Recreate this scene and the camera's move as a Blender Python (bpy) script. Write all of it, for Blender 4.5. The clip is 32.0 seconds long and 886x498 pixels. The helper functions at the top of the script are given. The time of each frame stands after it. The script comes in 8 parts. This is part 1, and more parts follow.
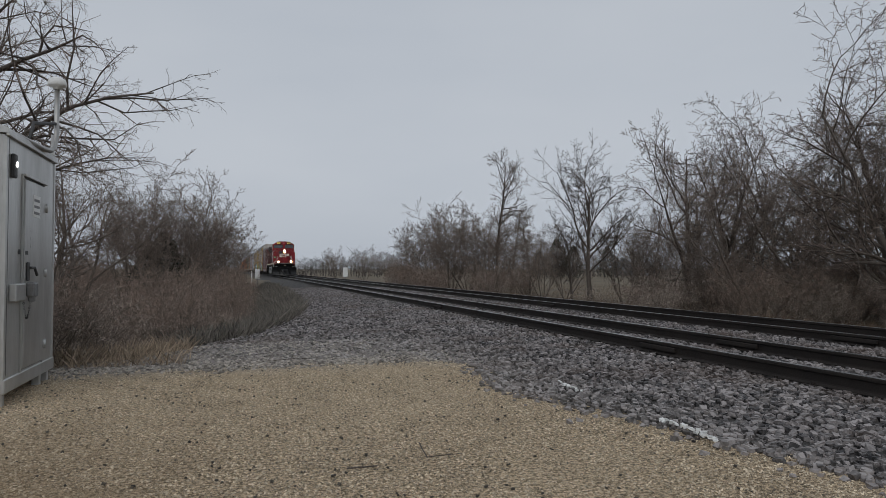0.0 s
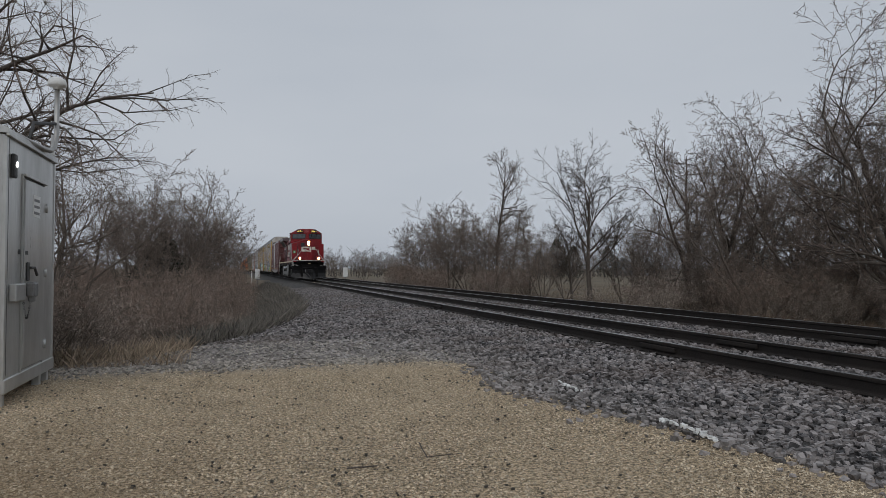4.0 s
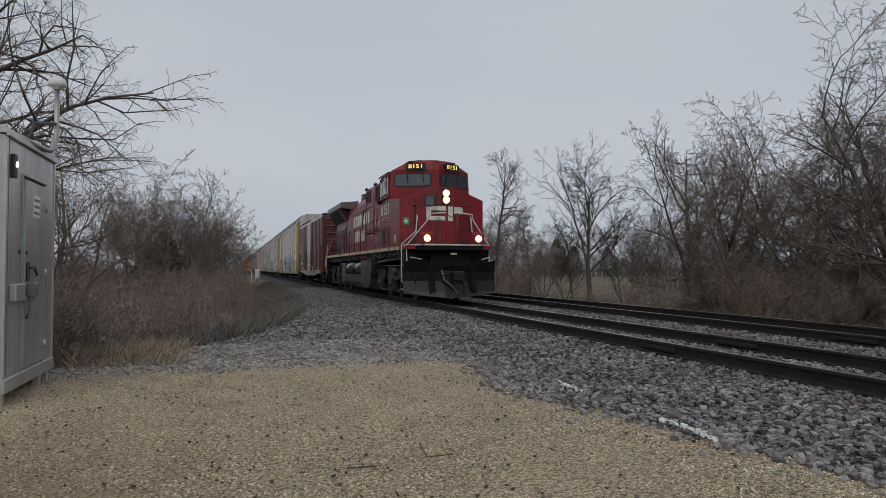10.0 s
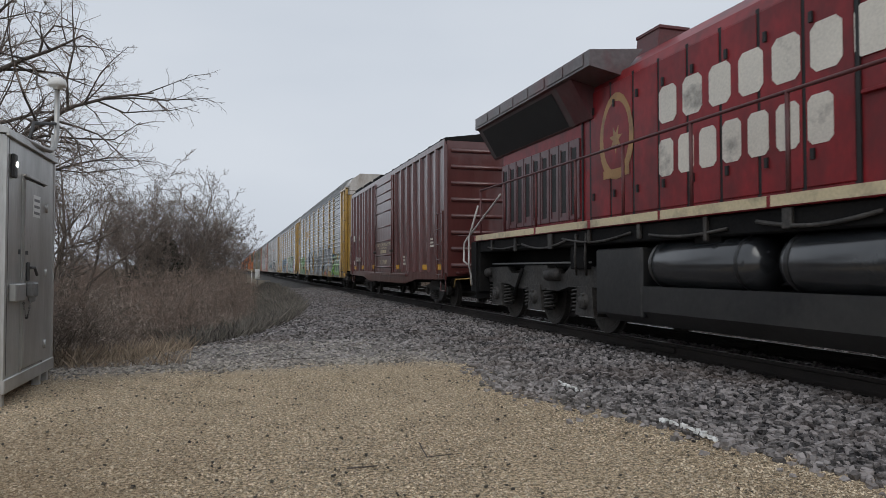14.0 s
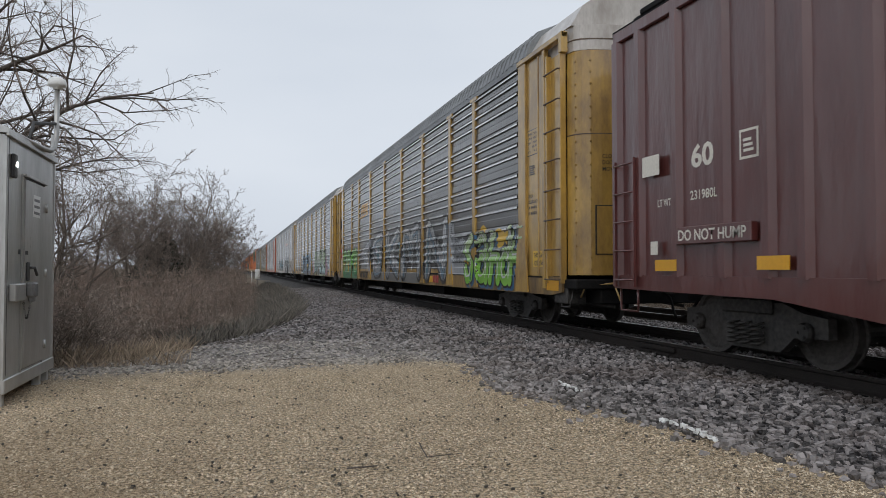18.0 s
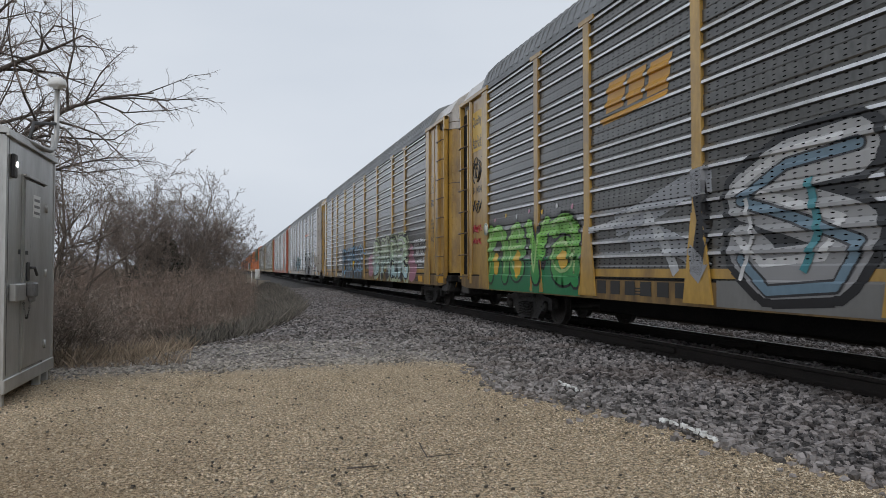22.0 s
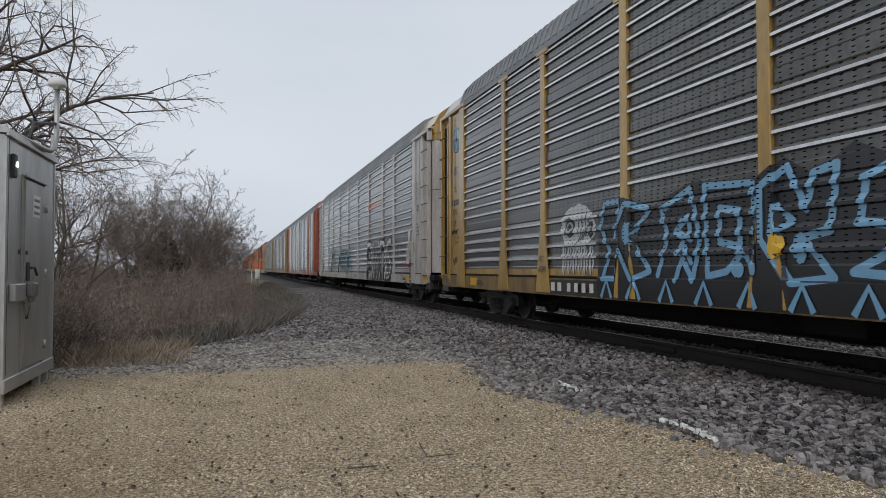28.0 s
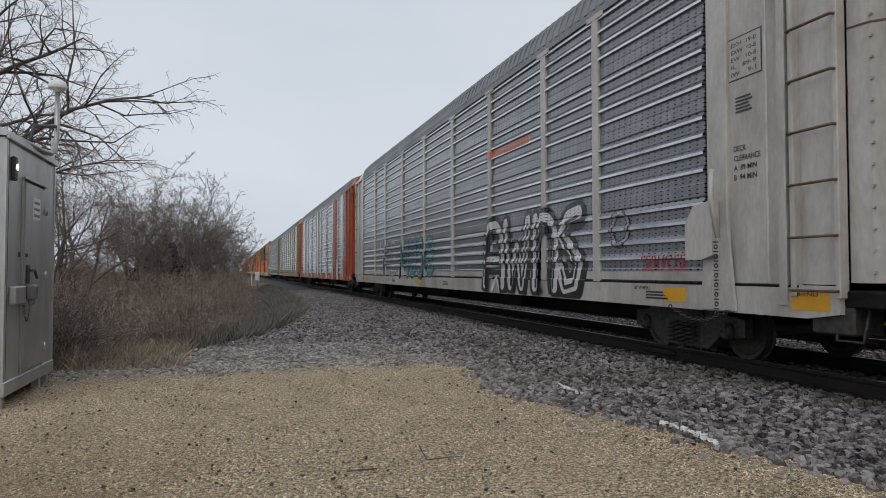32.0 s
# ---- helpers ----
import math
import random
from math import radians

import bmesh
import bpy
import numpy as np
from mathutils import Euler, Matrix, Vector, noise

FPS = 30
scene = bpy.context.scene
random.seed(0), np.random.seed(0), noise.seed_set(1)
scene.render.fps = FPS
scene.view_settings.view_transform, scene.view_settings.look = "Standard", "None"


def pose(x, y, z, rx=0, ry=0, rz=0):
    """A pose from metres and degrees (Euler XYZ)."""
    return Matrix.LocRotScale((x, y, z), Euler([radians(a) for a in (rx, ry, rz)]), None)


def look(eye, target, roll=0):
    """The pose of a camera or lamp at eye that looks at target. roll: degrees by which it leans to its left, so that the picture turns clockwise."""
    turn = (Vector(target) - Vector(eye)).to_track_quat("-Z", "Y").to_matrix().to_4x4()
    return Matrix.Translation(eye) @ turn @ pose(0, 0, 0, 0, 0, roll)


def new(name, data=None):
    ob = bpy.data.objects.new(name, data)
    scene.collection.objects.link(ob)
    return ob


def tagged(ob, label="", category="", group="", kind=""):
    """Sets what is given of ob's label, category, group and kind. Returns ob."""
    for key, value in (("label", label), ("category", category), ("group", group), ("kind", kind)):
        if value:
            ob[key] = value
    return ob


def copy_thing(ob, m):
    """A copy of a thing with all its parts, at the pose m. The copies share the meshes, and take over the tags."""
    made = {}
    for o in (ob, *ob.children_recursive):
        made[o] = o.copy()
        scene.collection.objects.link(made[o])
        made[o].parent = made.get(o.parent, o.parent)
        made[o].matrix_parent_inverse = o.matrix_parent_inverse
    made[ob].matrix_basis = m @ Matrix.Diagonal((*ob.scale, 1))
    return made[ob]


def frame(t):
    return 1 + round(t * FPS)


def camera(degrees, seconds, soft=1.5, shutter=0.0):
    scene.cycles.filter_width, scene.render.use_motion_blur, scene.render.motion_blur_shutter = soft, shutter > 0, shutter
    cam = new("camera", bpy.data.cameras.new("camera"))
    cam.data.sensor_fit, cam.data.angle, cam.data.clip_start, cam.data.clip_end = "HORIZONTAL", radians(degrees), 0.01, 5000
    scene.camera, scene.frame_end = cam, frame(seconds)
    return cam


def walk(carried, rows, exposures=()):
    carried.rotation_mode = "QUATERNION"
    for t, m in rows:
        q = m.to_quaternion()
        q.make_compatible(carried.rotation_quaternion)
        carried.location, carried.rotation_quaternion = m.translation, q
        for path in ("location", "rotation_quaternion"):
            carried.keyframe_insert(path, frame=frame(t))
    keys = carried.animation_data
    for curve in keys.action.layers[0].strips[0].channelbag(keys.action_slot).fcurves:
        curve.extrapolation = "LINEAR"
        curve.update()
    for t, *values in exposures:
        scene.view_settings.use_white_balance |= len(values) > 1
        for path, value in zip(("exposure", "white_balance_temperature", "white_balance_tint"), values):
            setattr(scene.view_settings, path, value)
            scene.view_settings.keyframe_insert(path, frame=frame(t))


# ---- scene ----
# World: y runs along the tracks, x to the far side of them, z = 0 is the gravel lot.
EYE = (0.0, 0.0, 1.35)


def aim(tilt):
    a, b = radians(16.914), radians(tilt)
    return look(EYE, (math.sin(a) * math.cos(b), math.cos(a) * math.cos(b), EYE[2] + math.sin(b)))


cam = camera(65.45, 32.0, soft=0.7, shutter=0.1)
walk(cam, [(0, aim(1.643)), (15, aim(1.643)), (31.5, aim(1.643)), (31.8, aim(1.74)), (32, aim(1.86))],
     exposures=[(0, -0.12), (8, -0.12), (10, -0.08), (11.2, 0.01), (12, 0.21), (13.5, 0.23), (15, 0.34), (16.4, 0.39), (18.2, 0.39), (19.6, 0.34), (22.3, 0.34), (24.2, 0.40), (25, 0.36), (28, 0.32), (31, 0.38), (32, 0.30)])

# ---- light: an even overcast sky and a wide, weak sun behind it ----
world = bpy.data.worlds.new("overcast")
scene.world = world
world.use_nodes = True
wt = world.node_tree
wt.nodes.clear()


def wnode(kind, **values):
    n = wt.nodes.new(kind)
    for k, v in values.items():
        n.inputs[k].default_value = v
    return n


sky = wt.nodes.new("ShaderNodeTexSky")
sky.sky_type, sky.sun_disc = "NISHITA", False
sky.sun_elevation, sky.sun_rotation, sky.dust_density = radians(46), radians(199), 3.0
pale = wnode("ShaderNodeHueSaturation", Saturation=0.12, Value=0.09)
coord = wt.nodes.new("ShaderNodeTexCoord")
stretch = wnode("ShaderNodeMapping", Scale=(1.0, 1.0, 3.0))
cloud = wnode("ShaderNodeTexNoise", Scale=1.6, Detail=4.0, Roughness=0.5)
ramp = wt.nodes.new("ShaderNodeValToRGB")
ramp.color_ramp.elements[0].position, ramp.color_ramp.elements[0].color = 0.3, (0.585, 0.65, 0.745, 1)
ramp.color_ramp.elements[1].position, ramp.color_ramp.elements[1].color = 0.72, (0.685, 0.74, 0.82, 1)
mix = wt.nodes.new("ShaderNodeMixRGB")
mix.inputs[0].default_value = 0.8
back = wnode("ShaderNodeBackground", Strength=0.86)
out = wt.nodes.new("ShaderNodeOutputWorld")
wt.links.new(sky.outputs[0], pale.inputs["Color"])
wt.links.new(coord.outputs["Generated"], stretch.inputs[0])
wt.links.new(stretch.outputs[0], cloud.inputs["Vector"])
wt.links.new(cloud.outputs[0], ramp.inputs[0])
wt.links.new(pale.outputs[0], mix.inputs[1])
wt.links.new(ramp.outputs[0], mix.inputs[2])
wt.links.new(mix.outputs[0], back.inputs[0])
wt.links.new(back.outputs[0], out.inputs[0])
sun = new("sun", bpy.data.lights.new("sun", "SUN"))
sun.data.energy, sun.data.angle, sun.data.color = 0.65, radians(45), (1.0, 0.97, 0.93)
sun.matrix_world = look((0, 0, 0), (0.25, 0.72, -0.78))


# ---- materials ----
def surface(name, dark, light, size=3.0, fine=40.0, rough=0.6, metal=0.0, bump=0.15, vary=0.0, per="", glow=0.0, dirt=None, dirt_size=0.8, dirt_amount=0.5, stretch=(1, 1, 1), gap=0.35, spec=0.5, coat=0.0, relief=0.02):
    """A two-scale material: dark and light colours mixed by a coarse and a fine noise, with relief and, if given, dirt in patches."""
    m = bpy.data.materials.new(name)
    m.use_nodes = True
    t = m.node_tree
    b = t.nodes["Principled BSDF"]
    b.inputs["Roughness"].default_value, b.inputs["Metallic"].default_value, b.inputs["Specular IOR Level"].default_value = rough, metal, spec
    b.inputs["Coat Weight"].default_value, b.inputs["Coat Roughness"].default_value = coat, 0.14
    tc = t.nodes.new("ShaderNodeTexCoord")
    mp = t.nodes.new("ShaderNodeMapping")
    mp.inputs["Scale"].default_value = stretch
    t.links.new(tc.outputs["Object"], mp.inputs[0])
    n1, n2 = t.nodes.new("ShaderNodeTexNoise"), t.nodes.new("ShaderNodeTexNoise")
    for n, s in ((n1, size), (n2, fine)):
        n.inputs["Scale"].default_value, n.inputs["Detail"].default_value = s, 4
        t.links.new(mp.outputs[0], n.inputs["Vector"])
    add = t.nodes.new("ShaderNodeMath")
    add.operation = "ADD"
    t.links.new(n1.outputs[0], add.inputs[0])
    t.links.new(n2.outputs[0], add.inputs[1])
    last = add
    if per:
        src = t.nodes.new("ShaderNodeObjectInfo" if per == "object" else "ShaderNodeNewGeometry")
        k = t.nodes.new("ShaderNodeMath")
        k.operation = "MULTIPLY_ADD"
        t.links.new(src.outputs["Random" if per == "object" else "Random Per Island"], k.inputs[0])
        k.inputs[1].default_value = vary
        t.links.new(add.outputs[0], k.inputs[2])
        k2 = t.nodes.new("ShaderNodeMath")
        k2.operation = "SUBTRACT"
        t.links.new(k.outputs[0], k2.inputs[0])
        k2.inputs[1].default_value = vary / 2
        last = k2
    r = t.nodes.new("ShaderNodeMapRange")
    r.inputs["From Min"].default_value, r.inputs["From Max"].default_value = 1 - gap, 1 + gap
    t.links.new(last.outputs[0], r.inputs[0])
    cm = t.nodes.new("ShaderNodeMixRGB")
    cm.inputs[1].default_value, cm.inputs[2].default_value = (*dark, 1), (*light, 1)
    t.links.new(r.outputs[0], cm.inputs[0])
    color = cm
    if dirt:
        nd = t.nodes.new("ShaderNodeTexNoise")
        nd.inputs["Scale"].default_value, nd.inputs["Detail"].default_value, nd.inputs["Roughness"].default_value = dirt_size, 6, 0.65
        t.links.new(mp.outputs[0], nd.inputs["Vector"])
        rd = t.nodes.new("ShaderNodeMapRange")
        rd.inputs["From Min"].default_value, rd.inputs["From Max"].default_value = 0.62 - 0.25 * dirt_amount, 0.75
        t.links.new(nd.outputs[0], rd.inputs[0])
        cd = t.nodes.new("ShaderNodeMixRGB")
        cd.inputs[2].default_value = (*dirt, 1)
        t.links.new(rd.outputs[0], cd.inputs[0])
        t.links.new(cm.outputs[0], cd.inputs[1])
        color = cd
    t.links.new(color.outputs[0], b.inputs["Base Color"])
    if bump:
        bp = t.nodes.new("ShaderNodeBump")
        bp.inputs["Strength"].default_value, bp.inputs["Distance"].default_value = bump, relief
        t.links.new(n2.outputs[0], bp.inputs["Height"])
        t.links.new(bp.outputs[0], b.inputs["Normal"])
        if coat:
            t.links.new(bp.outputs[0], b.inputs["Coat Normal"])
    if glow:
        b.inputs["Emission Color"].default_value = (*light, 1)
        b.inputs["Emission Strength"].default_value = glow
    return m


def paint(name, c, rough=0.45, dirt=(0.06, 0.05, 0.045), amount=0.35, metal=0.0):
    return surface(name, tuple(v * 0.82 for v in c), tuple(min(1, v * 1.12) for v in c), 0.9, 30, rough, metal, 0.05, dirt=dirt, dirt_size=1.3, dirt_amount=amount)


M = {}
M["soil"] = surface("dry_grass_soil", (0.075, 0.058, 0.036), (0.17, 0.135, 0.085), 0.25, 18, 0.95, bump=0.8, dirt=(0.05, 0.045, 0.035), dirt_size=0.12)
M["lot"] = surface("crushed_limestone_lot", (0.185, 0.142, 0.09), (0.67, 0.52, 0.35), 34.0, 130, 0.9, bump=1.0, dirt=(0.34, 0.275, 0.18), dirt_size=0.5, dirt_amount=0.0, gap=0.1, spec=0.2)
M["pebble"] = surface("limestone_pebble", (0.10, 0.079, 0.055), (0.80, 0.67, 0.49), 2, 40, 0.85, bump=0.2, vary=1.0, per="island", gap=0.5)
# trackbed under the stones: shade of the gaps is put into its near-black colour
M["bed"] = surface("ballast_gap_shade", (0.018, 0.0165, 0.0165), (0.07, 0.065, 0.062), 2.2, 32, 0.95, bump=1.0)
M["stone"] = surface("crushed_granite_ballast", (0.018, 0.0165, 0.0175), (0.32, 0.292, 0.284), 1.5, 40, 0.6, bump=0.3, vary=1.1, per="island", gap=0.5, dirt=(0.12, 0.09, 0.075), dirt_size=0.6)
M["crumb"] = surface("dark_crumb", (0.022, 0.02, 0.018), (0.09, 0.078, 0.062), 3, 30, 0.9, bump=0.3, vary=0.6, per="island")
M["chip"] = surface("dusty_stone_chip", (0.12, 0.11, 0.10), (0.50, 0.455, 0.40), 1.5, 40, 0.85, bump=0.3, vary=1.0, per="island", gap=0.55)


def dusted(m, tint, axes, blotch=0.0):
    """A second tint over m, strongest where every (axis, from, to) ramp is full; blotch makes its edge uneven."""
    t = m.node_tree
    b = t.nodes["Principled BSDF"]
    tc, sp, last = t.nodes.new("ShaderNodeTexCoord"), t.nodes.new("ShaderNodeSeparateXYZ"), None
    spread = t.nodes.new("ShaderNodeTexNoise")
    spread.inputs["Scale"].default_value, spread.inputs["Detail"].default_value = 1.6, 6
    t.links.new(tc.outputs["Object"], sp.inputs[0])
    t.links.new(tc.outputs["Object"], spread.inputs["Vector"])
    for axis, a, c, most in axes:
        shift = t.nodes.new("ShaderNodeMath")
        shift.operation, shift.inputs[1].default_value = "MULTIPLY_ADD", blotch
        t.links.new(spread.outputs[0], shift.inputs[0])
        t.links.new(sp.outputs[axis], shift.inputs[2])
        r = t.nodes.new("ShaderNodeMapRange")
        t.links.new(shift.outputs[0], r.inputs[0])
        for k, v in zip(("From Min", "From Max", "To Min", "To Max"), (a + blotch / 2, c + blotch / 2, 0.0, most)):
            r.inputs[k].default_value = v
        if last:
            x = t.nodes.new("ShaderNodeMath")
            x.operation = "MULTIPLY"
            t.links.new(last.outputs[0], x.inputs[0])
            t.links.new(r.outputs[0], x.inputs[1])
            last = x
        else:
            last = r
    over = t.nodes.new("ShaderNodeMixRGB")
    over.inputs[2].default_value = (*tint, 1)
    t.links.new(last.outputs[0], over.inputs[0])
    t.links.new(b.inputs["Base Color"].links[0].from_socket, over.inputs[1])
    t.links.new(over.outputs[0], b.inputs["Base Color"])


# pale dust of the lot on the stones beside it, grey fines where the lot runs out
dusted(M["stone"], (0.42, 0.39, 0.345), [("X", 4.3, 2.6, 0.22), ("Y", 14.5, 11.0, 1.0)], 0.8)
dusted(M["lot"], (0.27, 0.25, 0.225), [("Y", 9.0, 10.3, 0.9)], 1.2)
for key in ("lot", "pebble"):
    dusted(M[key], (0.21, 0.14, 0.075), [("X", 0.2, -2.2, 0.85), ("Y", 7.5, 4.0, 1.0)], 1.5)
M["rail_side"] = surface("rusty_rail_steel", (0.010, 0.008, 0.007), (0.03, 0.022, 0.018), 1.5, 60, 0.8, 0.2, 0.3)
M["rail_head"] = surface("polished_rail_head", (0.38, 0.38, 0.38), (0.55, 0.55, 0.56), 2, 60, 0.28, 1.0, 0.03)
M["tie"] = surface("creosoted_timber", (0.022, 0.018, 0.016), (0.075, 0.062, 0.052), 2, 45, 0.9, bump=0.7, vary=0.6, per="object", stretch=(1, 6, 6))
M["alu"] = surface("weathered_aluminium", (0.42, 0.42, 0.41), (0.54, 0.54, 0.525), 1.2, 25, 0.32, 0.55, 0.03, dirt=(0.2, 0.19, 0.17), dirt_size=0.7, stretch=(1, 1, 0.3))
M["alu_dark"] = surface("dark_gasket", (0.03, 0.03, 0.03), (0.06, 0.06, 0.06), 3, 40, 0.6)
M["white"] = surface("white_plastic", (0.62, 0.62, 0.6), (0.78, 0.78, 0.76), 3, 40, 0.5)
M["bark"] = surface("grey_brown_bark", (0.045, 0.037, 0.031), (0.15, 0.124, 0.105), 3, 30, 0.95, bump=0.8, stretch=(2, 2, 0.5))
M["bark2"] = surface("pale_brown_bark", (0.085, 0.068, 0.056), (0.22, 0.18, 0.15), 3, 30, 0.95, bump=0.8, stretch=(2, 2, 0.5))
M["twig"] = surface("bare_twig", (0.105, 0.078, 0.064), (0.265, 0.20, 0.165), 2, 20, 0.9, bump=0)
M["twig_dark"] = surface("dark_bare_twig", (0.03, 0.025, 0.022), (0.09, 0.073, 0.062), 2, 20, 0.9, bump=0)
M["twig_mid"] = surface("brown_bare_twig", (0.11, 0.085, 0.072), (0.28, 0.22, 0.185), 2, 20, 0.9, bump=0)
M["twig_brown"] = surface("russet_bare_twig", (0.22, 0.155, 0.12), (0.48, 0.355, 0.28), 2, 20, 0.9, bump=0)
M["twig_pale"] = surface("grey_bare_twig", (0.32, 0.26, 0.215), (0.62, 0.525, 0.44), 2, 20, 0.9, bump=0)
M["twig_red"] = surface("reddish_bare_twig", (0.23, 0.165, 0.132), (0.50, 0.39, 0.325), 2, 20, 0.9, bump=0)
M["needle"] = surface("dark_cedar_needles", (0.014, 0.02, 0.013), (0.045, 0.055, 0.035), 4, 20, 0.9, bump=0)
M["straw"] = surface("dead_grass", (0.12, 0.092, 0.066), (0.52, 0.41, 0.30), 0.6, 8, 0.95, bump=0, vary=1.0, per="island", gap=0.6)
M["straw_brown"] = surface("russet_dead_weeds", (0.07, 0.05, 0.036), (0.30, 0.215, 0.15), 0.6, 8, 0.95, bump=0, vary=1.0, per="island", gap=0.6)
M["straw_bank"] = surface("grey_dead_weeds", (0.05, 0.045, 0.039), (0.27, 0.245, 0.21), 0.6, 8, 0.95, bump=0, vary=1.0, per="island", gap=0.6)
M["woods"] = surface("far_bare_woods", (0.07, 0.062, 0.058), (0.14, 0.125, 0.115), 0.2, 3, 1.0, bump=0)
M["red"] = surface("locomotive_red", (0.17, 0.011, 0.015), (0.29, 0.019, 0.024), 0.8, 9, 0.42, bump=0.09, coat=0.08, spec=0.3, dirt=(0.06, 0.016, 0.017), dirt_size=1.1, dirt_amount=0.7, stretch=(1, 1, 0.6))
M["red_roof"] = surface("faded_dark_red_roof", (0.07, 0.02, 0.022), (0.14, 0.035, 0.035), 0.8, 25, 0.5, dirt=(0.04, 0.03, 0.03))
M["red_grey"] = surface("grimy_red", (0.075, 0.026, 0.03), (0.15, 0.05, 0.055), 1.2, 12, 0.3, bump=0.08, dirt=(0.10, 0.075, 0.075), dirt_size=1.2, dirt_amount=0.7, stretch=(1, 1, 0.4))
M["red_faded"] = surface("faded_red", (0.22, 0.05, 0.055), (0.31, 0.09, 0.095), 1.2, 12, 0.3, bump=0.06)
M["roof_grime"] = surface("grimy_roof_edge", (0.07, 0.058, 0.06), (0.14, 0.12, 0.122), 1.2, 12, 0.35, bump=0.08, dirt=(0.12, 0.04, 0.042), dirt_size=1.1, dirt_amount=0.5)
M["plough"] = surface("wet_black_plough", (0.005, 0.005, 0.006), (0.012, 0.012, 0.013), 1.0, 9, 0.35, bump=0.12, spec=0.35, dirt=(0.02, 0.019, 0.018), dirt_size=1.5, dirt_amount=0.5)
M["reservoir"] = surface("glossy_black_reservoir", (0.014, 0.015, 0.017), (0.035, 0.037, 0.04), 1.0, 9, 0.2, bump=0.05, dirt=(0.05, 0.05, 0.05), dirt_size=1.5, spec=1.0)
M["cream"] = paint("cream_stripe", (0.62, 0.52, 0.33), amount=0.5)
M["letter"] = paint("off_white_lettering", (0.70, 0.66, 0.58), amount=0.25)
M["black"] = surface("black_underframe", (0.006, 0.006, 0.007), (0.018, 0.017, 0.016), 1.5, 30, 0.7, bump=0.1, dirt=(0.017, 0.015, 0.013), dirt_size=1.5, spec=0.12)
M["truck"] = surface("dusty_truck_steel", (0.016, 0.015, 0.0145), (0.07, 0.064, 0.058), 2, 18, 0.6, 0.1, 0.3, dirt=(0.026, 0.019, 0.015), dirt_size=1.6, gap=0.25)
M["wheel"] = surface("wheel_steel", (0.045, 0.04, 0.037), (0.12, 0.11, 0.10), 2, 25, 0.6, 0.6, 0.1)
M["tank"] = surface("black_fuel_tank", (0.01, 0.01, 0.011), (0.028, 0.028, 0.028), 1.0, 12, 0.35, bump=0.1, dirt=(0.045, 0.043, 0.04), dirt_size=1.2, dirt_amount=0.5, spec=0.5)
M["pipe"] = surface("grey_pipe", (0.10, 0.10, 0.10), (0.2, 0.2, 0.2), 3, 40, 0.5)
M["rail_white"] = paint("white_handrail", (0.58, 0.57, 0.54), amount=0.4)
M["glass"] = surface("dark_cab_glass", (0.03, 0.034, 0.04), (0.06, 0.066, 0.075), 2, 5, 0.12, 0.05, bump=0, spec=1.0)
M["grille"] = surface("black_grille", (0.008, 0.008, 0.009), (0.02, 0.02, 0.02), 3, 50, 0.6)
M["lamp"] = surface("lit_headlamp", (1, 0.74, 0.42), (1, 0.74, 0.42), bump=0, glow=40)
# glowing rings around the lamps, added for the warm halo of their light
M["lamp_warm"] = surface("warm_lamp_halo", (1, 0.50, 0.14), (1, 0.50, 0.14), bump=0, glow=3.5)
M["lamp_small"] = surface("lit_marker", (1, 0.6, 0.2), (1, 0.6, 0.2), bump=0, glow=4)
M["lamp_led"] = surface("lit_cabinet_lamp", (1, 0.97, 0.9), (1, 0.97, 0.9), bump=0, glow=30)
M["numeral"] = surface("lit_numeral", (1, 0.70, 0.16), (1, 0.70, 0.16), bump=0, glow=0.95)
M["green"] = surface("green_sign", (0.0, 0.22, 0.07), (0.0, 0.27, 0.09), bump=0)
M["gold"] = paint("faded_gold_crest", (0.36, 0.2, 0.07), amount=0.6)
M["ribbed_red"] = surface("boxcar_oxide_red", (0.07, 0.018, 0.016), (0.118, 0.032, 0.028), 0.9, 3.2, 0.3, bump=0.9, relief=0.03, coat=0.5, dirt=(0.095, 0.04, 0.034), dirt_size=1.6, dirt_amount=0.45, stretch=(1, 1, 0.25), spec=0.7)
M["yellow"] = surface("weathered_rail_yellow", (0.40, 0.235, 0.042), (0.55, 0.335, 0.065), 0.9, 20, 0.5, bump=0.05, dirt=(0.14, 0.078, 0.032), dirt_size=1.6, dirt_amount=0.85, stretch=(1, 1, 0.4), coat=1.0)
M["rung"] = surface("rusty_rung", (0.05, 0.033, 0.022), (0.15, 0.095, 0.055), 2, 20, 0.6)
M["sill_yellow"] = surface("rusty_yellow_sill", (0.21, 0.125, 0.036), (0.37, 0.225, 0.06), 0.9, 14, 0.5, bump=0.06, dirt=(0.05, 0.03, 0.02), dirt_size=2.6, dirt_amount=1.3, stretch=(1, 1.1, 0.35), coat=0.4)
M["tan"] = surface("dirty_white_end", (0.43, 0.40, 0.37), (0.60, 0.565, 0.525), 0.9, 20, 0.55, bump=0.05, dirt=(0.2, 0.165, 0.13), dirt_size=0.9, dirt_amount=0.75, stretch=(1, 1, 0.4), coat=0.6)
M["orange_red"] = surface("orange_red_end", (0.30, 0.065, 0.028), (0.44, 0.10, 0.045), 0.9, 20, 0.5, bump=0.05, dirt=(0.2, 0.06, 0.03), dirt_size=0.9)
M["olive"] = surface("olive_grey_end", (0.16, 0.15, 0.10), (0.25, 0.23, 0.16), 0.9, 20, 0.5)
M["brown_yellow"] = surface("brown_yellow_end", (0.25, 0.16, 0.07), (0.36, 0.24, 0.10), 0.9, 20, 0.5)
